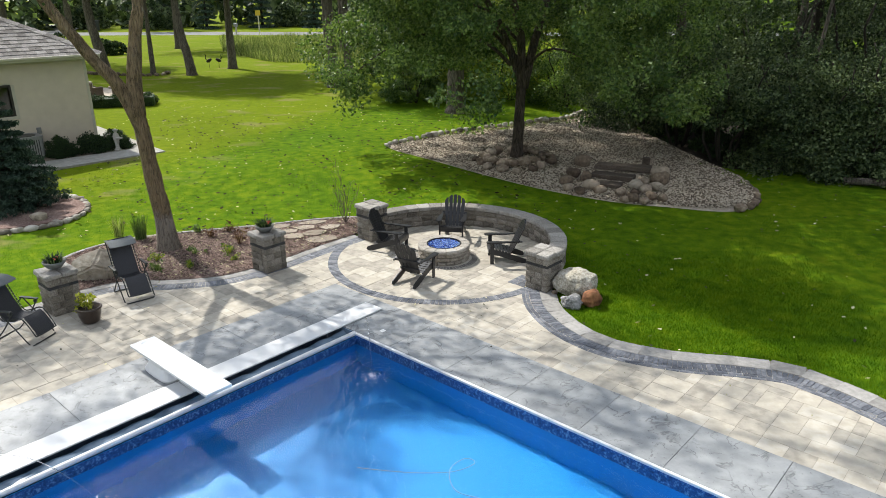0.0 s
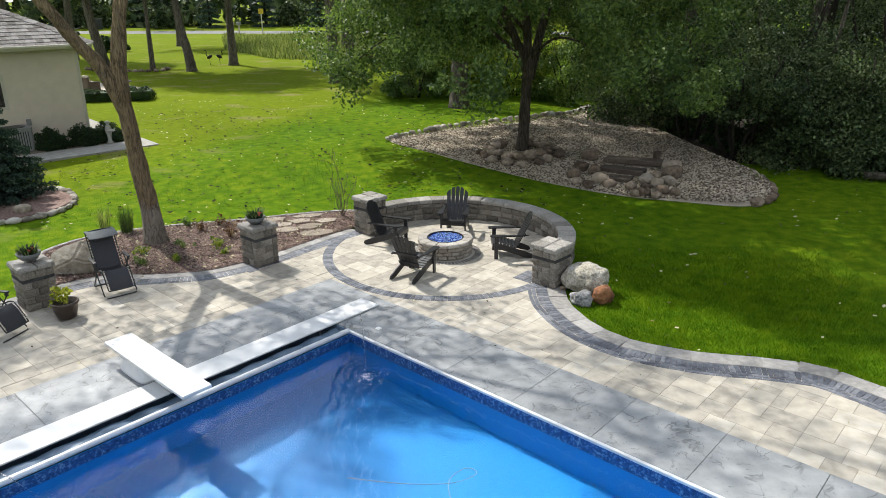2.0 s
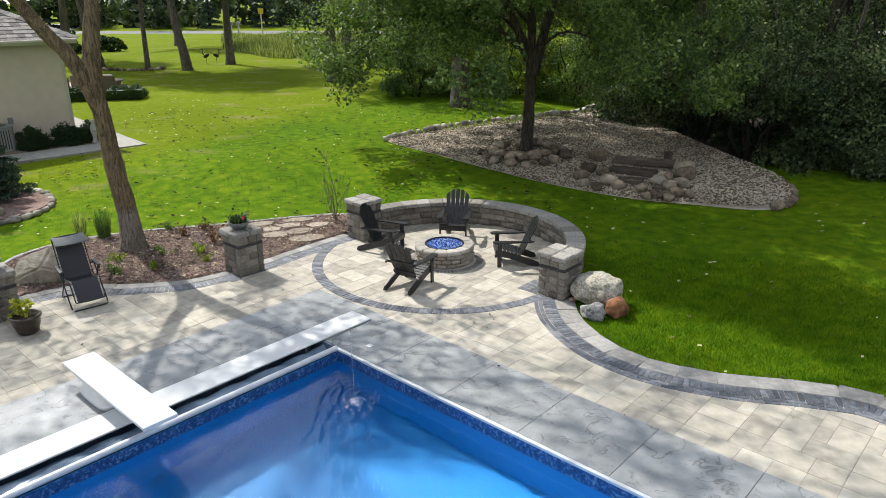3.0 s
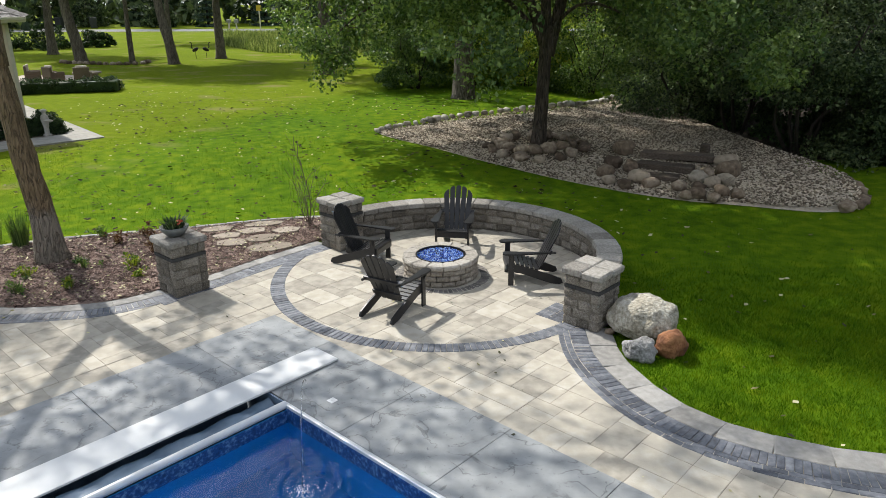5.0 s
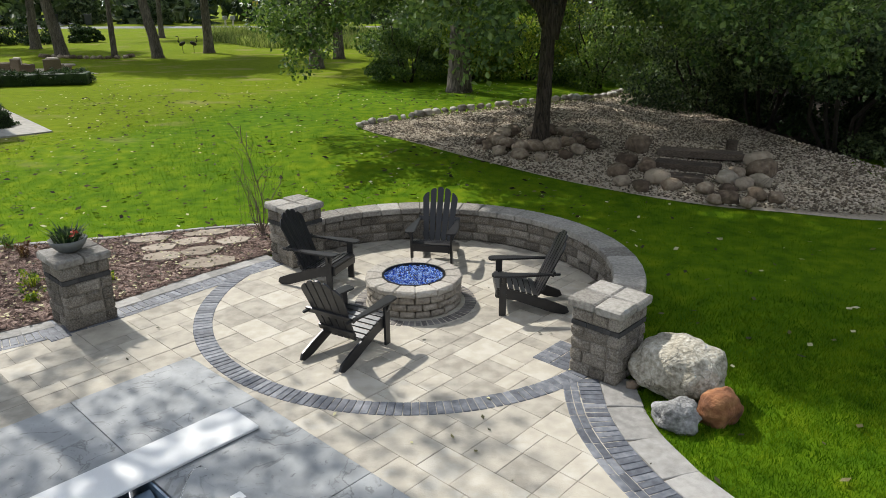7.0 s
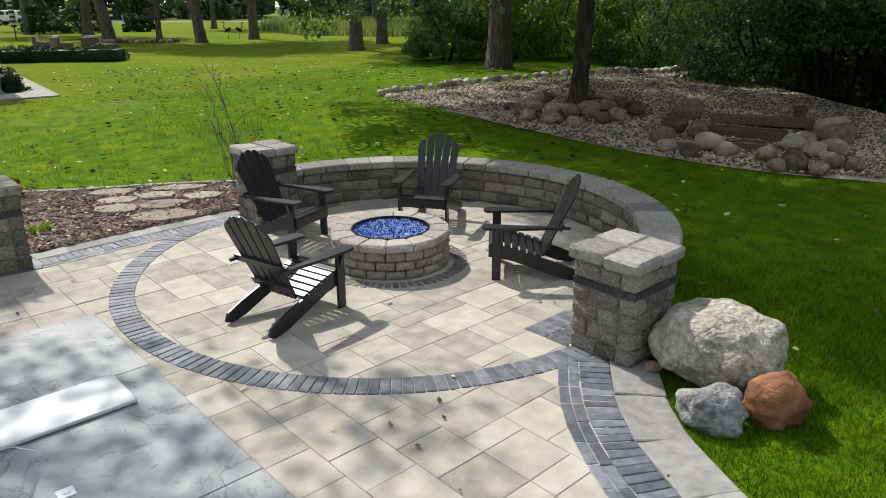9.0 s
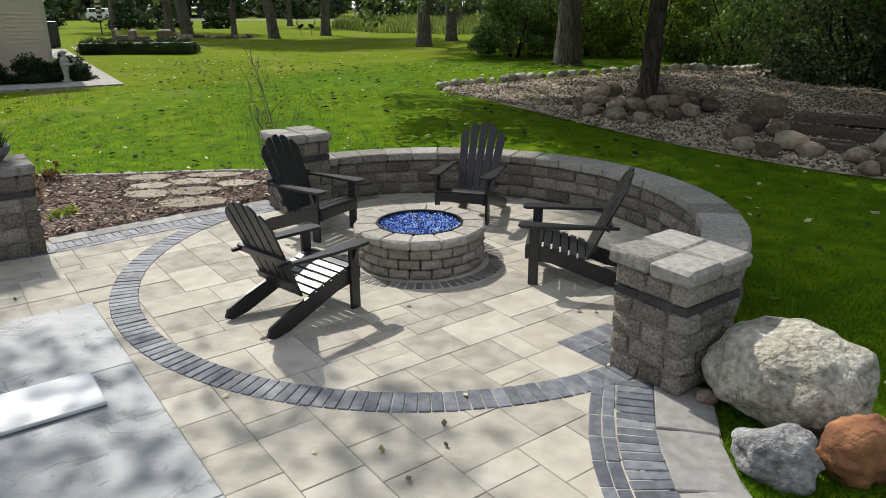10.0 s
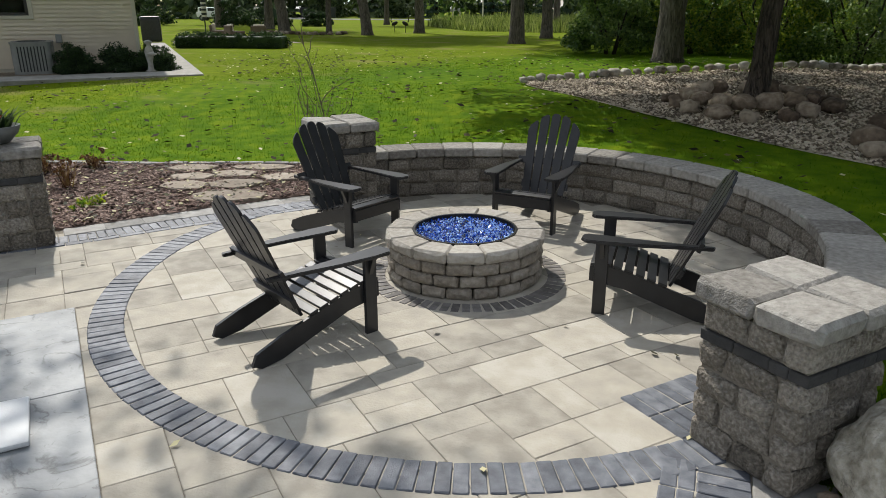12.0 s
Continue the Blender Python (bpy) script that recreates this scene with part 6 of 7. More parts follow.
for c, s in (((HX / 2, -OV - 0.012, ez + 0.05), (-HX + 2 * OV + 0.05, 0.024, 0.17)), ((OV + 0.012, HY / 2, ez + 0.05), (0.024, HY + 2 * OV, 0.17))):
    part("fascia", boxm(c, s, 0.004), "trimwhite", house)
for c, s in (((HX / 2, -OV - 0.07, ez + 0.09), (-HX + 2 * OV + 0.05, 0.1, 0.09)),):
    part("gutter", boxm(c, s, 0.02), "trimwhite", house)

# gravel strip, walk, shrubs, statue and cooling unit before the house
bm = bmesh.new()
prism(bm, [tuple((HOUSE @ Vector(p)).xy) for p in ((0.75, -0.15, 0), (-11, -0.15, 0), (-11, -1.8, 0), (0.75, -1.8, 0))], 0.1, 0.36)
tagged(mesh_object("gravel_strip", bm, "gravel"), "narrow strip of pale gravel along the house", "gravel", kind="structure")
bm = bmesh.new()
prism(bm, [tuple((HOUSE @ Vector(p)).xy) for p in ((0.75, -1.8, 0), (-11, -1.8, 0), (-11, -3.3, 0), (1.45, -3.2, 0), (1.6, 17, 0), (0.6, 17, 0))], 0.1, 0.375)
bmesh.ops.triangulate(bm, faces=bm.faces)
tagged(mesh_object("walk", bm, "walk"), "pale concrete walk round the house corner", "path", kind="structure")
for k, (s, o, w) in enumerate([(-1.72, -1.15, 1.15), (-0.62, -1.2, 1.15), (0.35, -1.0, 1.2)]):
    p = HOUSE @ Vector((s, o, 0))
    ob = bush(p.x, p.y, w, 0.85, 400 + k, "dark green rounded shrub beside the house wall", name="garden_shrub", mat="hedge", clumps=110, per=120, leaf=0.05, group="shrubs beside the house", stems=4, spread=0.16)
p = HOUSE @ Vector((-2.75, -0.62, 0.15))
ac = thing("cooling_unit", pose(p.x, p.y, 0.34, 0, 0, 43.5), "grey outdoor cooling unit beside the house", "air conditioner")
bm = bmesh.new()
out = []
for sx, sy in ((1, 1), (-1, 1), (-1, -1), (1, -1)):
    for t in np.linspace(0, math.pi / 2, 5):
        q = math.atan2(sy, sx) - math.pi / 4 + t
        out.append((sx * 0.34 + 0.16 * math.cos(q), sy * 0.34 + 0.16 * math.sin(q)))
prism(bm, out, 0.0, 0.82)
part("casing", bm, "acgrey", ac)
bm = bmesh.new()
prism(bm, [(x * 1.03, y * 1.03) for x, y in out], 0.82, 0.87)
top = part("top_panel", bm, "acgrey", ac, "pale rounded top panel")
bm = bmesh.new()
prism(bm, [(0.36 * math.cos(t), 0.36 * math.sin(t)) for t in np.linspace(0, 2 * math.pi, 25)[:-1]], 0.871, 0.885)
part("fan_grille", bm, "dark", top, "dark round fan grille")
for k in range(9):
    for sy in (-1, 1):
        part("louvre", boxm((-0.32 + 0.08 * k, sy * 0.5, 0.42), (0.03, 0.012, 0.66)), "dark", ac)
p = HOUSE @ Vector((-2.1, -0.06, 1.15))
ob = mesh_object("utility_box", boxm((0, 0, 0), (0.16, 0.1, 0.24), 0.02), "acgrey")
ob.matrix_world = pose(p.x, p.y, p.z + 0.0, 0, 0, 43.5)
tagged(ob, "small grey utility box on the house wall", "utility box")
# garden statue: one plain form of stacked rounded masses
p = HOUSE @ Vector((0.2, -1.62, 0))
bm = bmesh.new()
prof = [(z1 * 0.74, r1 * 0.8) for z1, r1 in [(0.0, 0.17), (0.08, 0.17), (0.1, 0.1), (0.35, 0.09), (0.55, 0.13), (0.75, 0.16), (0.9, 0.12), (0.97, 0.06), (1.05, 0.085), (1.1, 0.14), (1.13, 0.14), (1.17, 0.07), (1.19, 0.01)]]
rings = [[bm.verts.new((r * math.cos(2 * math.pi * k / 14), r * 0.85 * math.sin(2 * math.pi * k / 14), z)) for k in range(14)] for z, r in prof]
for r0, r1 in zip(rings, rings[1:]):
    for k in range(14):
        bm.faces.new((r0[k], r0[(k + 1) % 14], r1[(k + 1) % 14], r1[k]))
bm.faces.new(rings[0][::-1]), bm.faces.new(rings[-1])
r = bmesh.ops.create_icosphere(bm, subdivisions=2, radius=0.1)["verts"]
bmesh.ops.scale(bm, vec=(1.5, 0.9, 0.5), verts=r)
bmesh.ops.translate(bm, vec=(0.1, -0.08, 0.5), verts=r)
ob = mesh_object("garden_statue", bm, "statue", None, True)
ob.matrix_world = pose(p.x, p.y, 0.35, 0, 0, 20)
tagged(ob, "pale cast stone garden statue beside the shrubs", "statue")

# low box hedge and seats on the terrace behind the house
hedge = thing("box_hedge", pose(-18.6, 39.6, 0.3, 0, 0, 17), "long low clipped dark green hedge on the lawn", "hedge")
rs = np.random.RandomState(77)
c = np.c_[rs.uniform(-2.75, 2.2, 300), rs.uniform(-0.7, 0.7, 300), rs.uniform(0.1, 0.66, 300)]
tagged(leaf_cloud("foliage", c, 0.2, 60, 0.07, "hedge", hedge, 77), kind="stuff")
part("hedge_core", boxm((-0.28, 0, 0.29), (4.9, 1.2, 0.52), 0.1), "hedge", hedge)
bm = bmesh.new()
prism(bm, [(-26, 44), (-24.2, 42.0), (-19.5, 42.4), (-18.5, 45), (-22, 48), (-26, 48)], 0.1, 0.345)
bmesh.ops.triangulate(bm, faces=bm.faces)
tagged(mesh_object("terrace", bm, "flag"), "tan paved terrace behind the hedge", "terrace", kind="structure")


def wicker_seat(x, y, turn):
    t = thing("wicker_armchair", pose(x, y, 0.36, 0, 0, turn), "brown wicker armchair with a beige cushion", "chair", "wicker chairs on the terrace")
    part("base", boxm((0, 0, 0.2), (0.8, 0.8, 0.38), 0.04), "wicker", t)
    part("back", boxm((0, 0.34, 0.55), (0.8, 0.13, 0.62), 0.05), "wicker", t)
    for sx in (-1, 1):
        part("arm", boxm((sx * 0.35, -0.03, 0.48), (0.12, 0.74, 0.2), 0.04), "wicker", t)
    part("seat_cushion", boxm((0, -0.05, 0.46), (0.56, 0.6, 0.14), 0.05), "cushion", t, "beige seat cushion")
    part("back_cushion", boxm((0, 0.22, 0.7), (0.56, 0.14, 0.46), 0.05, ), "cushion", t, "beige back cushion")


wicker_seat(-21.6, 43.6, 150)
wicker_seat(-19.9, 43.4, 200)
wicker_seat(-23.2, 44.4, 120)
tb = thing("round_stone_table", pose(-20.6, 45.2, 0.36), "low round stone fire table on the terrace", "table")
for nm, r0, z0, z1, mt in (("base", 0.55, 0, 0.34, "rock"), ("top", 0.75, 0.34, 0.42, "flag")):
    bm = bmesh.new()
    prism(bm, [(r0 * math.cos(t), r0 * math.sin(t)) for t in np.linspace(0, 2 * math.pi, 25)[:-1]], z0, z1)
    part(nm, bm, mt, tb)
# grill under its dark cover beside the walk
g = thing("covered_grill", pose(-26.6, 43.2, 0.36, 0, 0, 38), "tall dark covered grill beside the walk", "grill")
part("body", boxm((0, 0, 0.6), (1.0, 0.6, 1.2), 0.08), "dark", g)
part("lid", boxm((0, 0, 1.22), (0.96, 0.5, 0.16), 0.07), "dark", g)
# striped pole
pl = thing("striped_pole", pose(-36.0, 60.0, 0.33), "black and white striped garden pole", "garden pole")
for k in range(16):
    bm = bmesh.new()
    tube(bm, [(0, 0, 0.9 + 0.16 * k), (0, 0, 1.06 + 0.16 * k)], [0.2, 0.2], 10)
    part("stripe", bm, "trimwhite" if k % 2 else "dark", pl)
bm = bmesh.new()
tube(bm, [(0, 0, 0), (0, 0, 0.9)], 0.05, 8)
part("post", bm, "dark", pl)
# stone ring round two far trees
for k, (x, y) in enumerate(smooth_line([(-28.4, 57.0), (-27.2, 56.2), (-25, 55.5), (-23, 55.0), (-21.9, 55.6), (-22, 56.8)], 0.55)):
    rock("border_stone", (x, y, gz(x, y)), (0.5, 0.4, 0.32), 500 + k, "rock", "pale stone edging the bed round the far trees", group="stones round the far trees", turn=k * 37, sink=0.2)
for k, (x, y, w, h) in enumerate([(-38.5, 73.0, 4.5, 2.6), (-41.5, 71.0, 3.6, 2.8), (-35.0, 76.0, 3.0, 2.0), (-53.0, 74.0, 4.0, 3.0)]):
    bush(x, y, w, h, 520 + k, "dense dark green shrub on the far lawn", name="lawn_shrub", mat="hedge", clumps=50, per=60, leaf=0.22, group="shrubs on the far lawn")


def crane(x, y, turn, neck):
    """An iron garden bird: body, long legs and a bent neck in one mesh."""
    bm = bmesh.new()
    r = bmesh.ops.create_icosphere(bm, subdivisions=2, radius=0.2)["verts"]
    bmesh.ops.scale(bm, vec=(1.9, 0.8, 1.0), verts=r)
    bmesh.ops.rotate(bm, cent=(0, 0, 0), matrix=Matrix.Rotation(0.5, 3, "Y"), verts=r)
    bmesh.ops.translate(bm, vec=(0, 0, 0.95), verts=r)
    tube(bm, [(0.28, 0, 0.82 + 0.25), (0.4, 0, 1.25), (0.32, 0, 1.5), (0.38, 0, 1.72 * neck), (0.5, 0, 1.72 * neck), (0.6, 0, 1.66 * neck)], [0.08, 0.05, 0.04, 0.045, 0.05, 0.012], 7)
    for sy in (-0.06, 0.06):
        tube(bm, [(0, sy, -0.05), (0.02, sy, 0.45), (0, sy, 0.85)], 0.025, 6)
    ob = mesh_object("crane_sculpture", bm, "iron", None, True)
    ob.matrix_world = pose(x, y, gz(x, y), 0, 0, turn) @ Matrix.Scale(0.68, 4)
    tagged(ob, "black iron crane sculpture standing on the lawn", "sculpture", "crane sculptures")


crane(-19.9, 60.6, 200, 1.0)
crane(-19.2, 60.9, 20, 0.97)

# things by the road
for k, (x, y) in enumerate([(-66.5, 127.5), (-60.5, 127.0)]):
    b = thing("wheeled_bin", pose(x, y, 0.35, 0, 0, 20 * k), "dark wheeled rubbish bin beside the driveway", "bin", "bins by the driveway")
    bm = bmesh.new()
    lo, hi = [(sx * 0.42, sy * 0.42) for sx, sy in ((1, 1), (-1, 1), (-1, -1), (1, -1))], [(sx * 0.56, sy * 0.56) for sx, sy in ((1, 1), (-1, 1), (-1, -1), (1, -1))]
    a, c2 = [bm.verts.new((x1, y1, 0.1)) for x1, y1 in lo], [bm.verts.new((x1, y1, 1.7)) for x1, y1 in hi]
    bm.faces.new(a[::-1]), bm.faces.new(c2)
    for i in range(4):
        bm.faces.new((a[i], a[(i + 1) % 4], c2[(i + 1) % 4], c2[i]))
    part("body", bm, "dark", b)
    part("lid", boxm((0, 0, 1.76), (1.2, 1.2, 0.12), 0.04), "dark", b)
    for sx in (-1, 1):
        bm = bmesh.new()
        tube(bm, [(sx * 0.4, 0.4, 0.14), (sx * 0.48, 0.4, 0.14)], 0.14, 10)
        part("wheel", bm, "dark", b)
sg = thing("road_sign", pose(-28.2, 110.5, 0.33), "yellow road sign on a pale post", "road sign")
bm = bmesh.new()
tube(bm, [(0, 0, 0), (0, 0, 3.4)], 0.09, 8)
part("post", bm, "trimwhite", sg)
part("plate", boxm((0, -0.1, 3.2), (0.75, 0.03, 0.75), 0.01), "sign", sg, "yellow diamond plate")
for k, x in enumerate((-33.5, -32.4)):
    mb = thing("mailbox", pose(x, 113.0, 0.33), "pale mailbox on a post beside the road", "mailbox", "mailboxes by the road")
    part("post", boxm((0, 0, 0.6), (0.2, 0.2, 1.2), 0.01), "trimwhite", mb)
    part("body", boxm((0, 0, 1.4), (0.5, 0.9, 0.5), 0.1), "acgrey", mb)


def parked_car(x, y, turn):
    cr = thing("parked_car", pose(x, y, 0.36, 0, 0, turn), "white off-road car parked on the driveway", "car")
    part("body", boxm((0, 0, 0.85), (4.2, 1.8, 0.75), 0.12), "carwhite", cr)
    part("cabin", boxm((-0.45, 0, 1.5), (2.9, 1.66, 0.66), 0.16), "carwhite", cr)
    for sy in (-1, 1):
        for k in range(2):
            part("side_window", boxm((-1.1 + 1.2 * k, sy * 0.835, 1.52), (0.95, 0.03, 0.42), 0.01), "dark", cr, "dark side window")
    part("windscreen", boxm((1.0, 0, 1.5), (0.06, 1.4, 0.44), 0.01, ), "dark", cr, "dark windscreen")
    part("bumper", boxm((2.12, 0, 0.62), (0.16, 1.7, 0.22), 0.04), "dark", cr, "black bumper")
    for sx in (-1.3, 1.35):
        for sy in (-1, 1):
            bm = bmesh.new()
            tube(bm, [(sx, sy * 0.72, 0.38), (sx, sy * 0.95, 0.38)], 0.4, 18)
            w = part("wheel", bm, "dark", cr, "black tyre")
            bm = bmesh.new()
            tube(bm, [(sx, sy * 0.93, 0.38), (sx, sy * 0.97, 0.38)], 0.22, 12)
            part("rim", bm, "acgrey", w, "grey rim")


parked_car(-66.0, 101.0, 15)

# ---- patio furniture and planting ----


def lounger(m, label):
    t = thing("lounge_chair", m, label, "lounger", "folding loungers on the patio")

    def panel(p0, p1, w, nm, mat, sag=0.03):
        bm = bmesh.new()
        rows = []
        for k in range(7):
            f = k / 6
            y, z = p0[0] + (p1[0] - p0[0]) * f, p0[1] + (p1[1] - p0[1]) * f - sag * math.sin(math.pi * f)
            rows.append([(x * w / 2, y, z - 0.015 * (1 - x * x)) for x in (-1, -0.5, 0, 0.5, 1)])
        for dz in (0, -0.008):
            g = [[bm.verts.new((x, y, z + dz)) for x, y, z in r] for r in rows]
            for r0, r1 in zip(g, g[1:]):
                for j in range(4):
                    bm.faces.new((r0[j], r0[j + 1], r1[j + 1], r1[j]))
        return part(nm, bm, mat, t, smooth=True)

    back = panel((-0.46, 1.12), (-0.12, 0.46), 0.47, "backrest", "fabric")
    panel((-0.12, 0.46), (0.3, 0.53), 0.47, "seat", "fabric", 0.05)
    rest = panel((0.31, 0.54), (0.56, 0.2), 0.44, "leg_rest", "fabric", -0.05)
    panel((-0.52, 1.17), (-0.14, 1.1), 0.56, "sunshade", "canopy", -0.03)
    part("pillow", boxm((0, -0.385, 1.02), (0.36, 0.07, 0.14), 0.03, pose(0, 0, 0, 0, 0, 0)), "fabric", t, "black padded head pillow")

    def loop(name, pts, owner=None, r=0.012):
        bm = bmesh.new()
        tube(bm, smooth_line(pts, 0.05), r, 8)
        return part(name, bm, "dark", owner or t, smooth=True)

    for sx in (-1, 1):
        x = sx * 0.265
        loop("back_rail", [(x, -0.48, 1.16), (x, -0.3, 0.81), (x, -0.12, 0.47), (x, 0.06, 0.47)])
        loop("leg_rest_rail", [(x, 0.06, 0.47), (x, 0.28, 0.545), (x * 0.97, 0.4, 0.46), (x * 0.95, 0.57, 0.19)])
        arm = part("armrest", boxm((sx * 0.325, 0.0, 0.69), (0.065, 0.4, 0.028), 0.012), "dark", t)
        loop("arm_strut", [(sx * 0.31, -0.17, 0.68), (sx * 0.29, -0.21, 0.62), (x, -0.2, 0.62)], arm)
        part("lock_knob", boxm((sx * 0.32, 0.14, 0.635), (0.045, 0.06, 0.06), 0.014), "dark", arm)
        for owner, (y0, z0), (y1, z1), wide in ((back, (-0.45, 1.08), (-0.13, 0.5), 0.25), (rest, (0.33, 0.53), (0.55, 0.23), 0.235)):
            for k in range(11):
                f = (k + 0.5) / 11
                part("lace", boxm((sx * wide, y0 + (y1 - y0) * f, z0 + (z1 - z0) * f + 0.014), (0.034, 0.011, 0.01)), "trimwhite", owner, "pale elastic lace")
        # crossing legs of the folding frame
        loop("front_leg", [(sx * 0.31, -0.12, 0.675), (sx * 0.31, 0.16, 0.36), (sx * 0.31, 0.42, 0.06), (sx * 0.29, 0.47, 0.016)])
        loop("rear_leg", [(sx * 0.295, 0.2, 0.675), (sx * 0.295, -0.04, 0.34), (sx * 0.295, -0.3, 0.06), (sx * 0.28, -0.34, 0.016)])
    loop("front_foot", [(-0.29, 0.47, 0.016), (-0.24, 0.5, 0.014), (0.24, 0.5, 0.014), (0.29, 0.47, 0.016)])
    loop("rear_foot", [(-0.28, -0.34, 0.016), (-0.23, -0.37, 0.014), (0.23, -0.37, 0.014), (0.28, -0.34, 0.016)])
    loop("foot_bar", [(-0.25, 0.57, 0.19), (0, 0.575, 0.18), (0.25, 0.57, 0.19)])
    loop("head_bar", [(-0.265, -0.48, 1.16), (0, -0.485, 1.17), (0.265, -0.48, 1.16)])
    return t


lounger(pose(-6.88, 14.1, 0, 0, 0, -139), "black folding lounger with a grey sunshade beside the boulder")
lounger(pose(-8.15, 12.05, 0, 0, 0, -103), "black folding lounger with a raised grey sunshade")


def lathe(bm, prof, sides=24):
    rings = [[bm.verts.new((r * math.cos(2 * math.pi * k / sides), r * math.sin(2 * math.pi * k / sides), z)) for k in range(sides)] for r, z in prof]
    for r0, r1 in zip(rings, rings[1:]):
        for k in range(sides):
            bm.faces.new((r0[k], r0[(k + 1) % sides], r1[(k + 1) % sides], r1[k]))
    bm.faces.new(rings[0][::-1])
    bm.faces.new(rings[-1])


def spikes(name, n, radius, h, mat, parent, seed, width=0.012, lean=0.5, z0=0.0):
    """Thin blades rising from a small round."""
    rs = np.random.RandomState(seed)
    a, r = rs.uniform(0, 2 * math.pi, n), radius * np.sqrt(rs.uniform(0, 1, n))
    b = np.c_[r * np.cos(a), r * np.sin(a), np.full(n, z0)]
    hh = h * rs.uniform(0.5, 1.1, n)
    out = np.c_[np.cos(a), np.sin(a), 0 * a] * (lean * hh * rs.uniform(0.2, 1, n))[:, None] + rs.normal(0, 0.05, (n, 3)) * h
    mid = b + out * 0.35 + np.c_[0 * a, 0 * a, hh * 0.6]
    tip = b + out + np.c_[0 * a, 0 * a, hh]
    sd = np.c_[-np.sin(a), np.cos(a), 0 * a] * width / 2
    co = np.stack([b - sd, b + sd, mid + sd, mid - sd, tip], axis=1).reshape(-1, 3)
    i = np.arange(n)[:, None] * 5
    f = np.concatenate([i + np.array([[0, 1, 2]]), i + np.array([[0, 2, 3]]), i + np.array([[3, 2, 4]])])
    return tagged(sheet(name, co, f, mat, parent), kind="stuff")


def bowl(a, n, label, seed):
    t = thing("planted_bowl", POOL @ pose(a, n, PH), label, "planter", "bowls on the pillars")
    bm = bmesh.new()
    lathe(bm, [(0.08, 0), (0.13, 0.02), (0.2, 0.1), (0.225, 0.16), (0.21, 0.165), (0.19, 0.14), (0.05, 0.13)])
    part("bowl", bm, "bowl", t, smooth=True)
    spikes("succulent", 90, 0.15, 0.17, "hedge", t, seed, 0.03, 0.9, 0.12)
    spikes("trailing_plant", 60, 0.17, 0.2, "leaf_dark", t, seed + 1, 0.02, 1.2, 0.12)
    ob = leaf_cloud("blossom", [(0.09, 0.06, 0.25), (0.13, -0.02, 0.22)], 0.04, 12, 0.045, "flower", t, seed)
    tagged(ob, "red flowers", kind="stuff")


bowl(-4.2, 0.96, "grey bowl of succulents with red flowers on the pillar", 61)
bowl(-5.5, -3.25, "grey bowl of trailing plants and red flowers on the pillar", 65)

pt = thing("plant_pot", pose(-7.15, 12.72, 0), "dark glazed pot with a yellow-leaved plant on the patio", "plant pot")
bm = bmesh.new()
lathe(bm, [(0.14, 0), (0.17, 0.03), (0.215, 0.18), (0.225, 0.28), (0.25, 0.3), (0.25, 0.335), (0.215, 0.335), (0.205, 0.29), (0.02, 0.29)])
part("pot", bm, "pot", pt, smooth=True)
bm = bmesh.new()
prism(bm, [(0.2 * math.cos(t), 0.2 * math.sin(t)) for t in np.linspace(0, 2 * math.pi, 21)[:-1]], 0.288, 0.3)
part("soil", bm, "soil", pt)
spikes("stalk", 26, 0.08, 0.3, "leaf_lime", pt, 68, 0.012, 0.6, 0.3)
tagged(leaf_cloud("foliage", [(-0.14, 0.04, 0.42), (-0.05, 0.1, 0.5), (0.06, 0.02, 0.52), (-0.2, -0.05, 0.3), (0.03, -0.08, 0.42), (-0.12, 0.0, 0.55)], 0.11, 16, 0.1, "leaf_lime", pt, 69), "yellow-green leaves", kind="stuff")

# sapling in its wire guard beside the pillar
sp = thing("sapling", pose(-2.85, 19.05, 0.02), "thin bare sapling in the mulch beside the pillar", "sapling")
r = random.Random(71)
main_stem = smooth_line([(0, 0, -0.05), (0.03, 0.02, 0.5), (-0.05, 0, 1.0), (-0.16, -0.03, 1.5), (-0.38, -0.05, 1.95)], 0.12)
bm = bmesh.new()
tube(bm, main_stem, [0.01 * (1 - 0.7 * k / len(main_stem)) for k in range(len(main_stem))], 6)
part("stem", bm, "twig", sp)
for k in range(11):
    e = Vector((r.uniform(-0.5, 0.42), r.uniform(-0.3, 0.3), r.uniform(0.9, 1.7)))
    bm = bmesh.new()
    tube(bm, limb_points((r.uniform(-0.04, 0.04), r.uniform(-0.03, 0.03), -0.03), e, 0.05, 740 + k), [0.0075 - 0.001 * j for j in range(6)], 5)
    part("stem", bm, "twig", sp)
for k in range(8):
    q = Vector(main_stem[int(len(main_stem) * (0.25 + 0.08 * k))])
    e = q + Vector((r.uniform(-0.4, 0.4), r.uniform(-0.3, 0.3), r.uniform(0.15, 0.45)))
    bm = bmesh.new()
    tube(bm, limb_points(q, e, 0.06, 710 + k), [0.007 - 0.001 * j for j in range(6)], 5)
    part("twig", bm, "twig", sp)
tagged(leaf_cloud("foliage", [(r.uniform(-0.3, 0.3), r.uniform(-0.25, 0.25), r.uniform(0.2, 1.2)) for _ in range(30)], 0.13, 6, 0.03, "leaf_dark", sp, 72), kind="stuff")
gd = thing("wire_guard", pose(-2.85, 19.05, 0.02), "thin round wire guard about the sapling", "wire guard")
bm = bmesh.new()
for k in range(18):
    a = 2 * math.pi * k / 18
    tube(bm, [(0.36 * math.cos(a), 0.36 * math.sin(a), 0), (0.36 * math.cos(a), 0.36 * math.sin(a), 0.95)], 0.0011, 4)
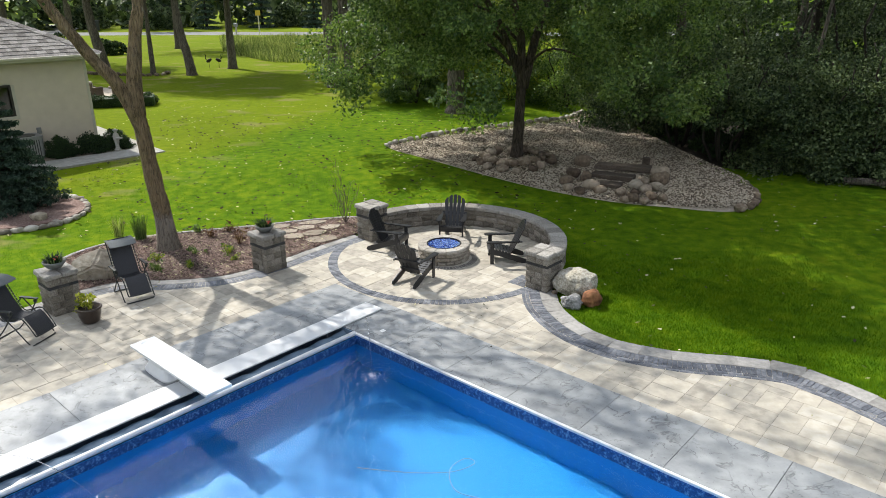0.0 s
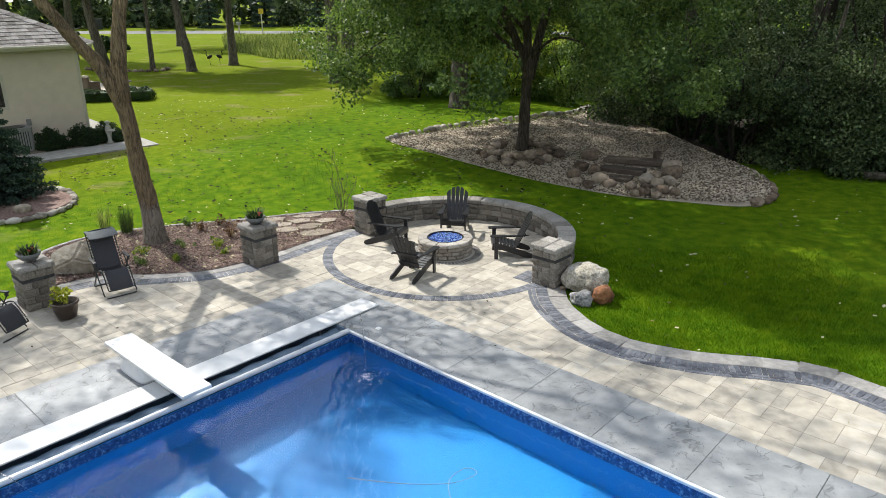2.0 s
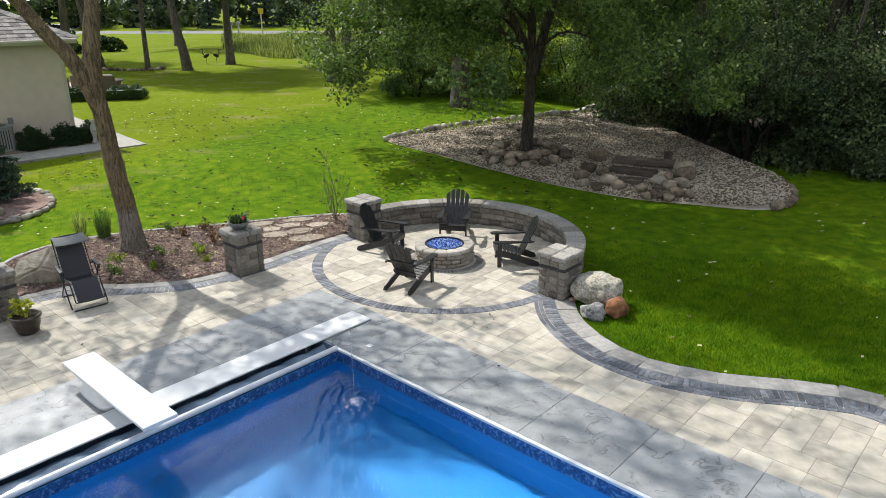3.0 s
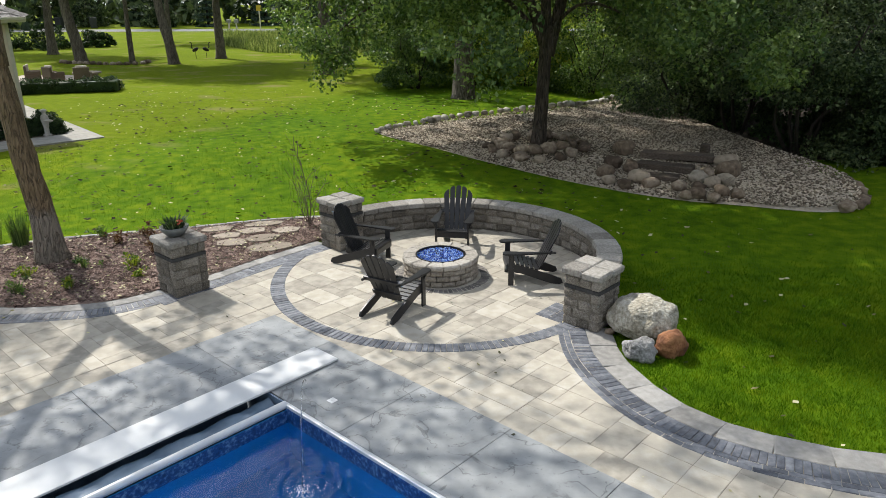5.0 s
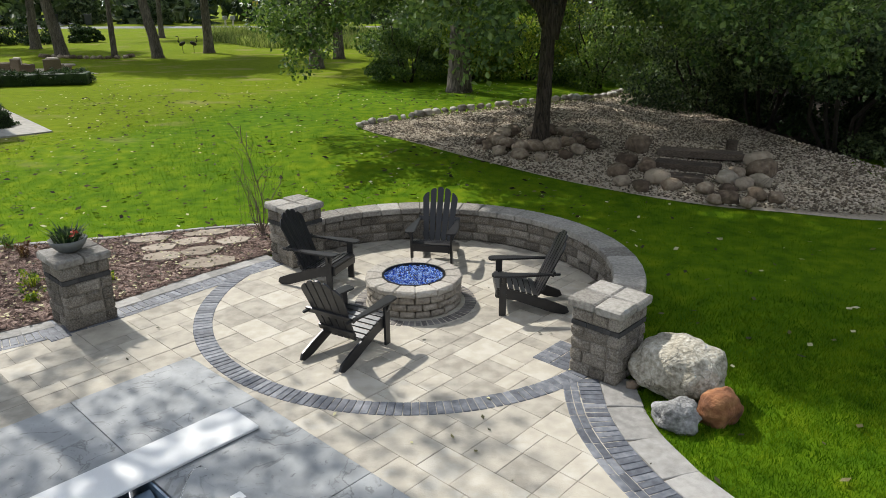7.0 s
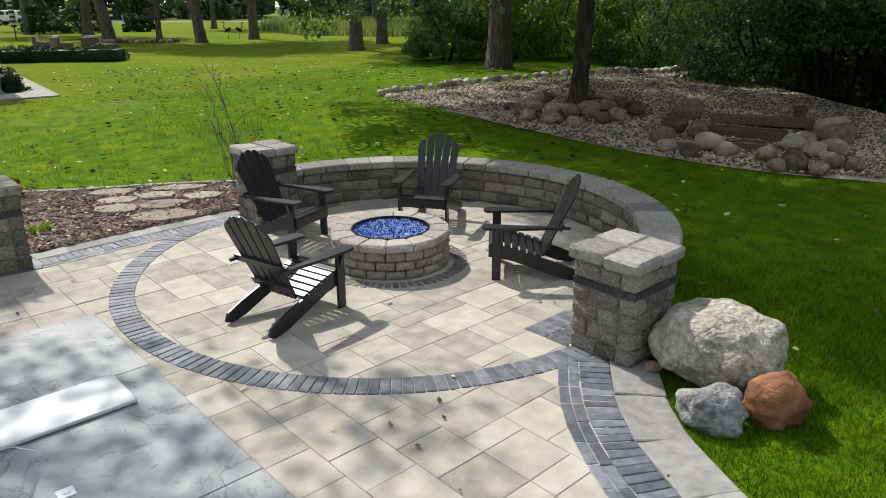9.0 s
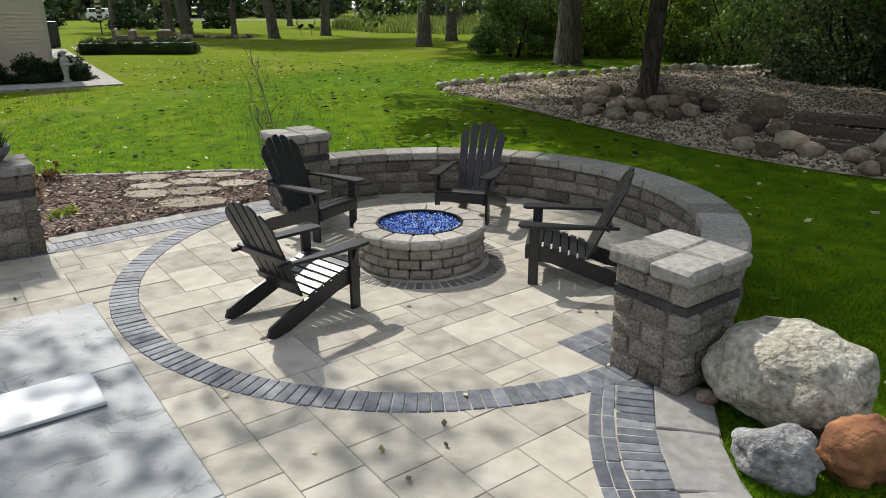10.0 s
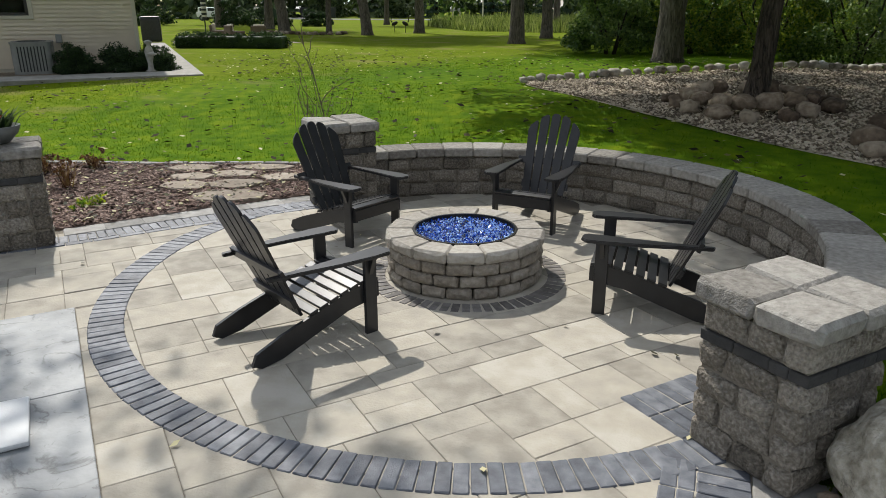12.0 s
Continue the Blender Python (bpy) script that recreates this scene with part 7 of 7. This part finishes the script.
part("mesh", bm, "twig", gd)
for z in (0.02, 0.48, 0.94):
    bm = bmesh.new()
    tube(bm, [(0.36 * math.cos(a), 0.36 * math.sin(a), z) for a in np.linspace(0, 2 * math.pi, 25)], 0.0013, 4)
    part("hoop", bm, "twig", gd)

for k, (x, y, h, mt) in enumerate([(-6.84, 18.25, 0.24, "leaf"), (-6.37, 17.88, 0.26, "leaf_red"), (-6.0, 18.33, 0.24, "leaf_red"), (-7.13, 16.11, 0.2, "leaf_yellow"), (-6.35, 16.56, 0.2, "leaf"), (-5.5, 16.65, 0.22, "leaf_yellow"),
                                   (-6.13, 15.6, 0.18, "leaf_yellow"), (-6.85, 15.4, 0.22, "leaf"), (-5.41, 17.32, 0.42, "leaf_red"), (-4.52, 16.74, 0.1, "leaf_yellow"), (-5.2, 16.14, 0.12, "leaf_yellow")]):
    t = thing("perennial", pose(x, y, 0.02), "small leafy perennial in the mulch", "plant", "perennials in the mulch bed")
    spikes("shoot", 34, 0.07, h, mt, t, 720 + k, 0.012, 0.8)
    rs = np.random.RandomState(800 + k)
    tagged(leaf_cloud("foliage", np.c_[rs.normal(0, 0.09, 9), rs.normal(0, 0.09, 9), rs.uniform(0.25, 0.9, 9) * h], 0.07, 12, 0.05, mt, t, 740 + k), kind="stuff")
for k, (x, y) in enumerate([(-8.2, 17.75), (-8.95, 18.1)]):
    t = thing("ornamental_grass", pose(x, y, 0.0), "upright tuft of green ornamental grass beside the tree", "plant", "ornamental grasses")
    spikes("blade", 260 if k == 0 else 90, 0.15, 0.7 if k == 0 else 0.6, "leaf" if k == 0 else "prairie", t, 760 + k, 0.012, 0.3)

# white jet cap and small leaves on the deck
jc = AN(0.32, 0.42)
bm = bmesh.new()
box(bm, (0, 0, 0.01), (0.095, 0.095, 0.008), None, 0.003)
lathe(bm, [(0.02, 0.014), (0.02, 0.02), (0.012, 0.022)], 14)
ob = mesh_object("jet_cap", bm, "white")
ob.matrix_world = pose(jc.x, jc.y, 0.0, 0, 0, -41.4)
tagged(ob, "square white nozzle plate set in the deck", "nozzle cap")


def litter(name, n, box4, keep, zf, size, mat, seed, label):
    rs = np.random.RandomState(seed)
    x, y = rs.uniform(box4[0], box4[1], n), rs.uniform(box4[2], box4[3], n)
    k = keep(x, y)
    x, y = x[k], y[k]
    n = len(x)
    a = rs.uniform(0, 2 * math.pi, n)
    L = (size * rs.uniform(0.5, 1.2, n))[:, None]
    al = np.c_[np.cos(a), np.sin(a), rs.uniform(-0.3, 0.3, n)] * L
    sd = np.c_[-np.sin(a), np.cos(a), rs.uniform(-0.5, 0.5, n)] * L * 0.6
    c = np.c_[x, y, zf(x, y) + L[:, 0] * 0.3]
    co = np.stack([c - al, c + sd * 0.9 + al * 0.1, c + al, c - sd + al * 0.1], axis=1).reshape(-1, 3)
    tagged(sheet(name, co, np.arange(4 * n).reshape(-1, 4), mat), label, "fallen leaves", kind="stuff")


patio_np = np.array(patio_outline)
HI = HOUSE.inverted()


def on_walk(x, y):
    """The strip and walk along the house."""
    u, v = HI[0][0] * x + HI[0][1] * y + HI[0][3], HI[1][0] * x + HI[1][1] * y + HI[1][3]
    return (u > -11.2) & (u < 1.9) & (v > -3.35) & (v < 17)


on_lawn = lambda x, y: ~inside(patio_outline, x, y) & ~inside(bed_line, x, y) & ~inside(mulch_outline, x, y) & ~inside([tuple(p.xy) for p in deck_out], x, y) & ~on_walk(x, y) & ~((x > 9.6) & (y > 25.4 - 0.25 * (x - 10)))
litter("fallen_leaves", 1300, (-16, 4, 18, 40), on_lawn, lambda x, y: ground_z(x, y) + 0.035, 0.052, "deadleaf", 91, "small pale and brown leaves fallen on the lawn")
litter("dark_fallen_leaves", 1250, (-14, 3, 18, 36), on_lawn, lambda x, y: ground_z(x, y) + 0.04, 0.074, "deadleaf_dark", 92, "small dark leaves fallen on the lawn")
litter("fallen_leaves", 320, (2, 16, 9, 24), on_lawn, lambda x, y: ground_z(x, y) + 0.04, 0.055, "deadleaf", 93, "pale yellow leaves fallen on the shaded lawn")
litter("fallen_leaves", 140, (-8, 6, 9, 19), lambda x, y: inside(patio_outline, x, y), lambda x, y: 0 * x + 0.008, 0.03, "deadleaf", 94, "a few dry leaves on the pavers")
litter("fallen_leaves", 2300, (-9, -2, 14.5, 19.5), lambda x, y: inside(mulch_outline, x, y), lambda x, y: 0 * x + 0.05, 0.035, "deadleaf", 95, "dry leaves on the mulch")

# ---- grass blades on the lawn ----


def blades(name, n, box4, h, seed, label, keep=None, width=0.007):
    rs = np.random.RandomState(seed)
    x, y = rs.uniform(box4[0], box4[1], n), rs.uniform(box4[2], box4[3], n)
    k = on_lawn(x, y)
    if keep is not None:
        k &= keep(x, y)
    x, y = x[k], y[k]
    n = len(x)
    a = rs.uniform(0, 2 * math.pi, n)
    hh = h * rs.uniform(0.5, 1.25, n)
    b = np.c_[x, y, ground_z(x, y) - 0.005]
    sd = np.c_[np.cos(a), np.sin(a), 0 * a] * width / 2
    tip = b + np.c_[rs.normal(0, 0.45, n) * hh, rs.normal(0, 0.45, n) * hh, hh]
    co = np.stack([b - sd, b + sd, tip], axis=1).reshape(-1, 3)
    tagged(sheet(name, co, np.arange(3 * n).reshape(-1, 3), "grass"), label, "grass", kind="stuff")


fade = lambda x, y: np.random.RandomState(3).uniform(0, 1, len(x)) < np.clip((46 - y) / 26, 0, 1) * np.clip((x + 20) / 8, 0, 1)
blades("lawn_grass", 170000, (2.3, 9.0, 9.0, 17.0), 0.06, 96, "mown grass blades beside the boulders", keep=lambda x, y: np.random.RandomState(4).uniform(0, 1, len(x)) < np.clip((17 - y) / 3, 0, 1) * np.clip((9 - x) / 2.5, 0, 1), width=0.009)
blades("lawn_grass", 330000, (-20, 14, 13, 46), 0.034, 97, "mown grass blades on the lawn", keep=fade, width=0.014)

# ---- pieces of the paving and the roof ----


class Bag:
    """Collects alike pieces: those nearest to a place become parts, the rest one joined mesh."""

    def __init__(self, name, mat, joined, parent, near, most=300):
        self.name, self.mat, self.joined, self.parent, self.near, self.most, self.items = name, mat, joined, parent, Vector(near), most, []

    def add(self, me, m):
        self.items.append((me, m))

    def lay(self, label):
        self.items.sort(key=lambda it: (it[1].translation - self.near).length)
        for me, m in self.items[: self.most]:
            piece(self.name, me, self.mat, self.parent, m)
        co, tri, base = [], [], 0
        for me, m in self.items[self.most:]:
            v = np.empty(len(me.vertices) * 3)
            me.vertices.foreach_get("co", v)
            v = v.reshape(-1, 3)
            me.calc_loop_triangles()
            f = np.empty(len(me.loop_triangles) * 3, dtype=np.int32)
            me.loop_triangles.foreach_get("vertices", f)
            mm = np.array(m)
            co.append(v @ mm[:3, :3].T + mm[:3, 3])
            tri.append(f.reshape(-1, 3) + base)
            base += len(v)
        if co:
            tagged(sheet(self.name + "_field", np.concatenate(co), np.concatenate(tri), self.joined, self.parent), label, kind="stuff")


stones = Bag("edging_stone", "edging", "edging", patio, (2, 12, 0), 300)
bricks = Bag("brick", "brick", "brick_joined", patio, (0.6, 13.4, 0), 300)
pavers = Bag("paver", "paver", "paver_joined", patio, (0.3, 14.0, 0), 600)
TOP = 0.006
soldier = [hull_block((0.0765, 0.232, 0.048), 0.006, 0.002, 400 + k) for k in range(5)]
stretch = [hull_block((0.228, 0.0765, 0.048), 0.006, 0.002, 410 + k) for k in range(4)]
edge_st = [hull_block((0.56, 0.36, 0.06), 0.008, 0.003, 420 + k) for k in range(4)]
edge_nar = [hull_block((0.375, 0.25, 0.06), 0.008, 0.003, 430 + k) for k in range(4)]
rnd = random.Random(44)


def course(line, dist, step, meshes, bag, z, turn=0.0, skip=None):
    """Pieces set one by one along a plan line, dist to its left."""
    ln = offset_line(line, dist)
    d = np.r_[0, np.cumsum(np.linalg.norm(np.diff(ln, axis=0), axis=1))]
    for s in np.arange(step / 2, d[-1], step):
        x, y = np.interp(s, d, ln[:, 0]), np.interp(s, d, ln[:, 1])
        x1, y1 = np.interp(s + 0.05, d, ln[:, 0]), np.interp(s + 0.05, d, ln[:, 1])
        x0, y0 = np.interp(s - 0.05, d, ln[:, 0]), np.interp(s - 0.05, d, ln[:, 1])
        if skip and skip(x, y):
            continue
        a = math.degrees(math.atan2(y1 - y0, x1 - x0))
        bag.add(rnd.choice(meshes), pose(x, y, z + rnd.uniform(-0.002, 0.002), rnd.uniform(-0.5, 0.5), rnd.uniform(-0.5, 0.5), a + turn + rnd.uniform(-0.6, 0.6)))


def under_pillar(x, y):
    for a, n in ((1.41, 4.3), (-3.95, 4.13), (-4.18, 0.99), (-5.5, -3.25)):
        q = POOL.inverted() @ Vector((x, y, 0))
        if abs(q.x - a) < 0.26 and abs(q.y - n) < 0.26:
            return True
    return False


course(line_r, -0.18, 0.55, edge_st, stones, TOP - 0.055, skip=under_pillar)
course(line_r, -0.36 - 0.12, 0.0815, soldier, bricks, TOP - 0.048, skip=under_pillar)
course(line_r, -0.36 - 0.238 - 0.042, 0.233, stretch, bricks, TOP - 0.048, skip=under_pillar)
course(line_r, -0.36 - 0.238 - 0.122, 0.233, stretch, bricks, TOP - 0.048, skip=under_pillar)
course(line_l, 0.125, 0.364, edge_nar, stones, TOP - 0.055, skip=under_pillar)
course(line_l, 0.25 + 0.12, 0.0815, soldier, bricks, TOP - 0.048, skip=under_pillar)
course(line_l, 0.25 + 0.238 + 0.042, 0.233, stretch, bricks, TOP - 0.048, skip=under_pillar)
nb = 212
for k in range(nb):
    a = 2 * math.pi * k / nb
    deg = math.degrees(a)
    if deg < 325 and deg > 140:
        x, y = RING[0] + 2.765 * math.cos(a), RING[1] + 2.765 * math.sin(a)
        if not under_pillar(x, y):
            bricks.add(rnd.choice(soldier), pose(x, y, TOP - 0.046 + rnd.uniform(-0.002, 0.002), 0, 0, deg - 90))
short = [hull_block((0.067, 0.15, 0.046), 0.006, 0.002, 440 + k) for k in range(4)]
for k in range(60):
    a = 2 * math.pi * k / 60
    piece("brick", rnd.choice(short), "pitbrick", patio, pose(PIT[0] + 0.02 + 0.74 * math.cos(a), PIT[1] - 0.02 + 0.74 * math.sin(a), TOP - 0.048, 0, 0, math.degrees(a) - 90))
for a0, n0, na, nn in ((0.66, 3.98, 2, 7), (-4.5, 0.44, 3, 3), (-5.85, -3.85, 3, 3)):
    for i in range(na):
        for j in range(nn):
            bricks.add(rnd.choice(stretch), POOL @ pose(a0 + 0.12 + i * 0.235, n0 + 0.04 + j * 0.081, TOP - 0.047))

# pavers of mixed sizes on a small grid along the pool's directions
U = 0.192
GA, GN, A00, N00 = 122, 98, 0.514 - 55 * 0.192, 1.696 - 54 * 0.192
taken = np.zeros((GA, GN), bool)
ia, jn = np.meshgrid(np.arange(GA), np.arange(GN), indexing="ij")
ca, cn = A00 + (ia + 0.5) * U, N00 + (jn + 0.5) * U
taken[(ca > -2.23 - 0.3) & (cn < 1.37 + 0.3)] = True
inner_poly = [tuple(p) for p in offset_line(line_r, -0.74)[::-4]] + [(RING[0] + 2.5 * math.cos(t), RING[1] + 2.5 * math.sin(t)) for t in np.linspace(radians(-42), radians(146), 40)] + [tuple(p) for p in offset_line(line_l, 0.5)[::4]] + patio_outline[-3:]
SIZES = [(3, 2), (3, 2), (2, 2), (2, 2), (2, 3), (1, 2), (2, 1)]
paver_mesh = {}


def get_paver(w, d):
    v = rnd.randrange(3)
    key = (w, d, v)
    if key not in paver_mesh:
        paver_mesh[key] = hull_block((w * U - 0.004, d * U - 0.004, 0.05), 0.0035, 0.0012, 460 + 10 * w + d + 100 * v)
    return paver_mesh[key]


def fits(i, j, w, d):
    return i + w <= GA and j + d <= GN and not taken[i:i + w, j:j + d].any()


for j in range(GN):
    for i in range(GA):
        if taken[i, j]:
            continue
        order = SIZES[:]
        rnd.shuffle(order)
        for w, d in order + [(2, 1), (1, 2), (1, 1)]:
            if fits(i, j, w, d):
                taken[i:i + w, j:j + d] = True
                corners = [AN(A00 + (i + p) * U, N00 + (j + q) * U) for p in (0, w) for q in (0, d)]
                cx, cy = np.array([c.x for c in corners]), np.array([c.y for c in corners])
                if inside(inner_poly, cx, cy).any():
                    rr2 = np.hypot(cx - RING[0], cy - RING[1])
                    an = np.degrees(np.arctan2(cy - RING[1], cx - RING[0]))
                    if not ((rr2 > 2.82) & (an > -34) & (an < 140)).any():
                        pavers.add(get_paver(w, d), POOL @ pose(A00 + (i + w / 2) * U, N00 + (j + d / 2) * U, -0.05 + rnd.uniform(-0.0015, 0.0015), rnd.uniform(-0.15, 0.15), rnd.uniform(-0.15, 0.15), 0))
                break
strip = [hull_block((0.382, 0.322, 0.05), 0.0035, 0.001, 480 + k) for k in range(3)]
for k in range(40):
    pavers.add(rnd.choice(strip), POOL @ pose(-2.2 + 0.2 + k * 0.385, 1.532, -0.05))
for k in range(25):
    pavers.add(rnd.choice(strip), POOL @ pose(-2.386, 1.5 - k * 0.385, -0.05, 0, 0, 90))
stones.lay("pale edging stones along the paving")
bricks.lay("dark brick border along the paving")
pavers.lay("tan pavers along the pool and by the loungers")

# pale edging along the back of the mulch bed
edge_b = [hull_block((0.34, 0.1, 0.09), 0.012, 0.004, 490 + k) for k in range(4)]
back_edge = thing("bed_edging", pose(0, 0, 0), "pale stone edging between mulch bed and lawn", "edging", kind="structure")
eb = Bag("edging_stone", "edging", "edging", back_edge, (-3, 19, 0), 300)
course(back_line, 0.0, 0.35, edge_b, eb, -0.04)
eb.lay("pale edging stones")

# shingles on the roof plane that faces the pool
shingles = Bag("shingle", "shingle", "shingle_joined", roof, (0.2, 0.5, 4.2), 300)
sm = [hull_block((w, 0.42, 0.02), 0.003, 0.002, 500 + k) for k, w in enumerate((0.17, 0.22, 0.27, 0.32))]
slope = math.degrees(math.atan(RISE))
depth = min(mid, (-HX + 2 * OV) / 2 - 0.4)
rows_n = int(depth / math.cos(radians(slope)) / 0.27)
for r in range(rows_n):
    run = (r * 0.27 + 0.1) * math.cos(radians(slope))
    x = OV - run + 0.05
    x_end = max(HX - OV + run, -8.0)
    while x > x_end:
        k = rnd.randrange(4)
        w = (0.17, 0.22, 0.27, 0.32)[k]
        shingles.add(sm[k], pose(x - w / 2, -OV + run, ez + 0.125 + run * RISE + 0.012, slope - 3.5 + rnd.uniform(-0.8, 0.8), 0, 0))
        x -= w + 0.008
for k in range(rows_n):
    run = (k * 0.27 + 0.1) * math.cos(radians(slope))
    shingles.add(sm[2], pose(OV - run, -OV + run, ez + 0.16 + run * RISE, slope * 0.7, -slope * 0.7, 45))
shingles.lay("grey cedar shingles higher on the roof")
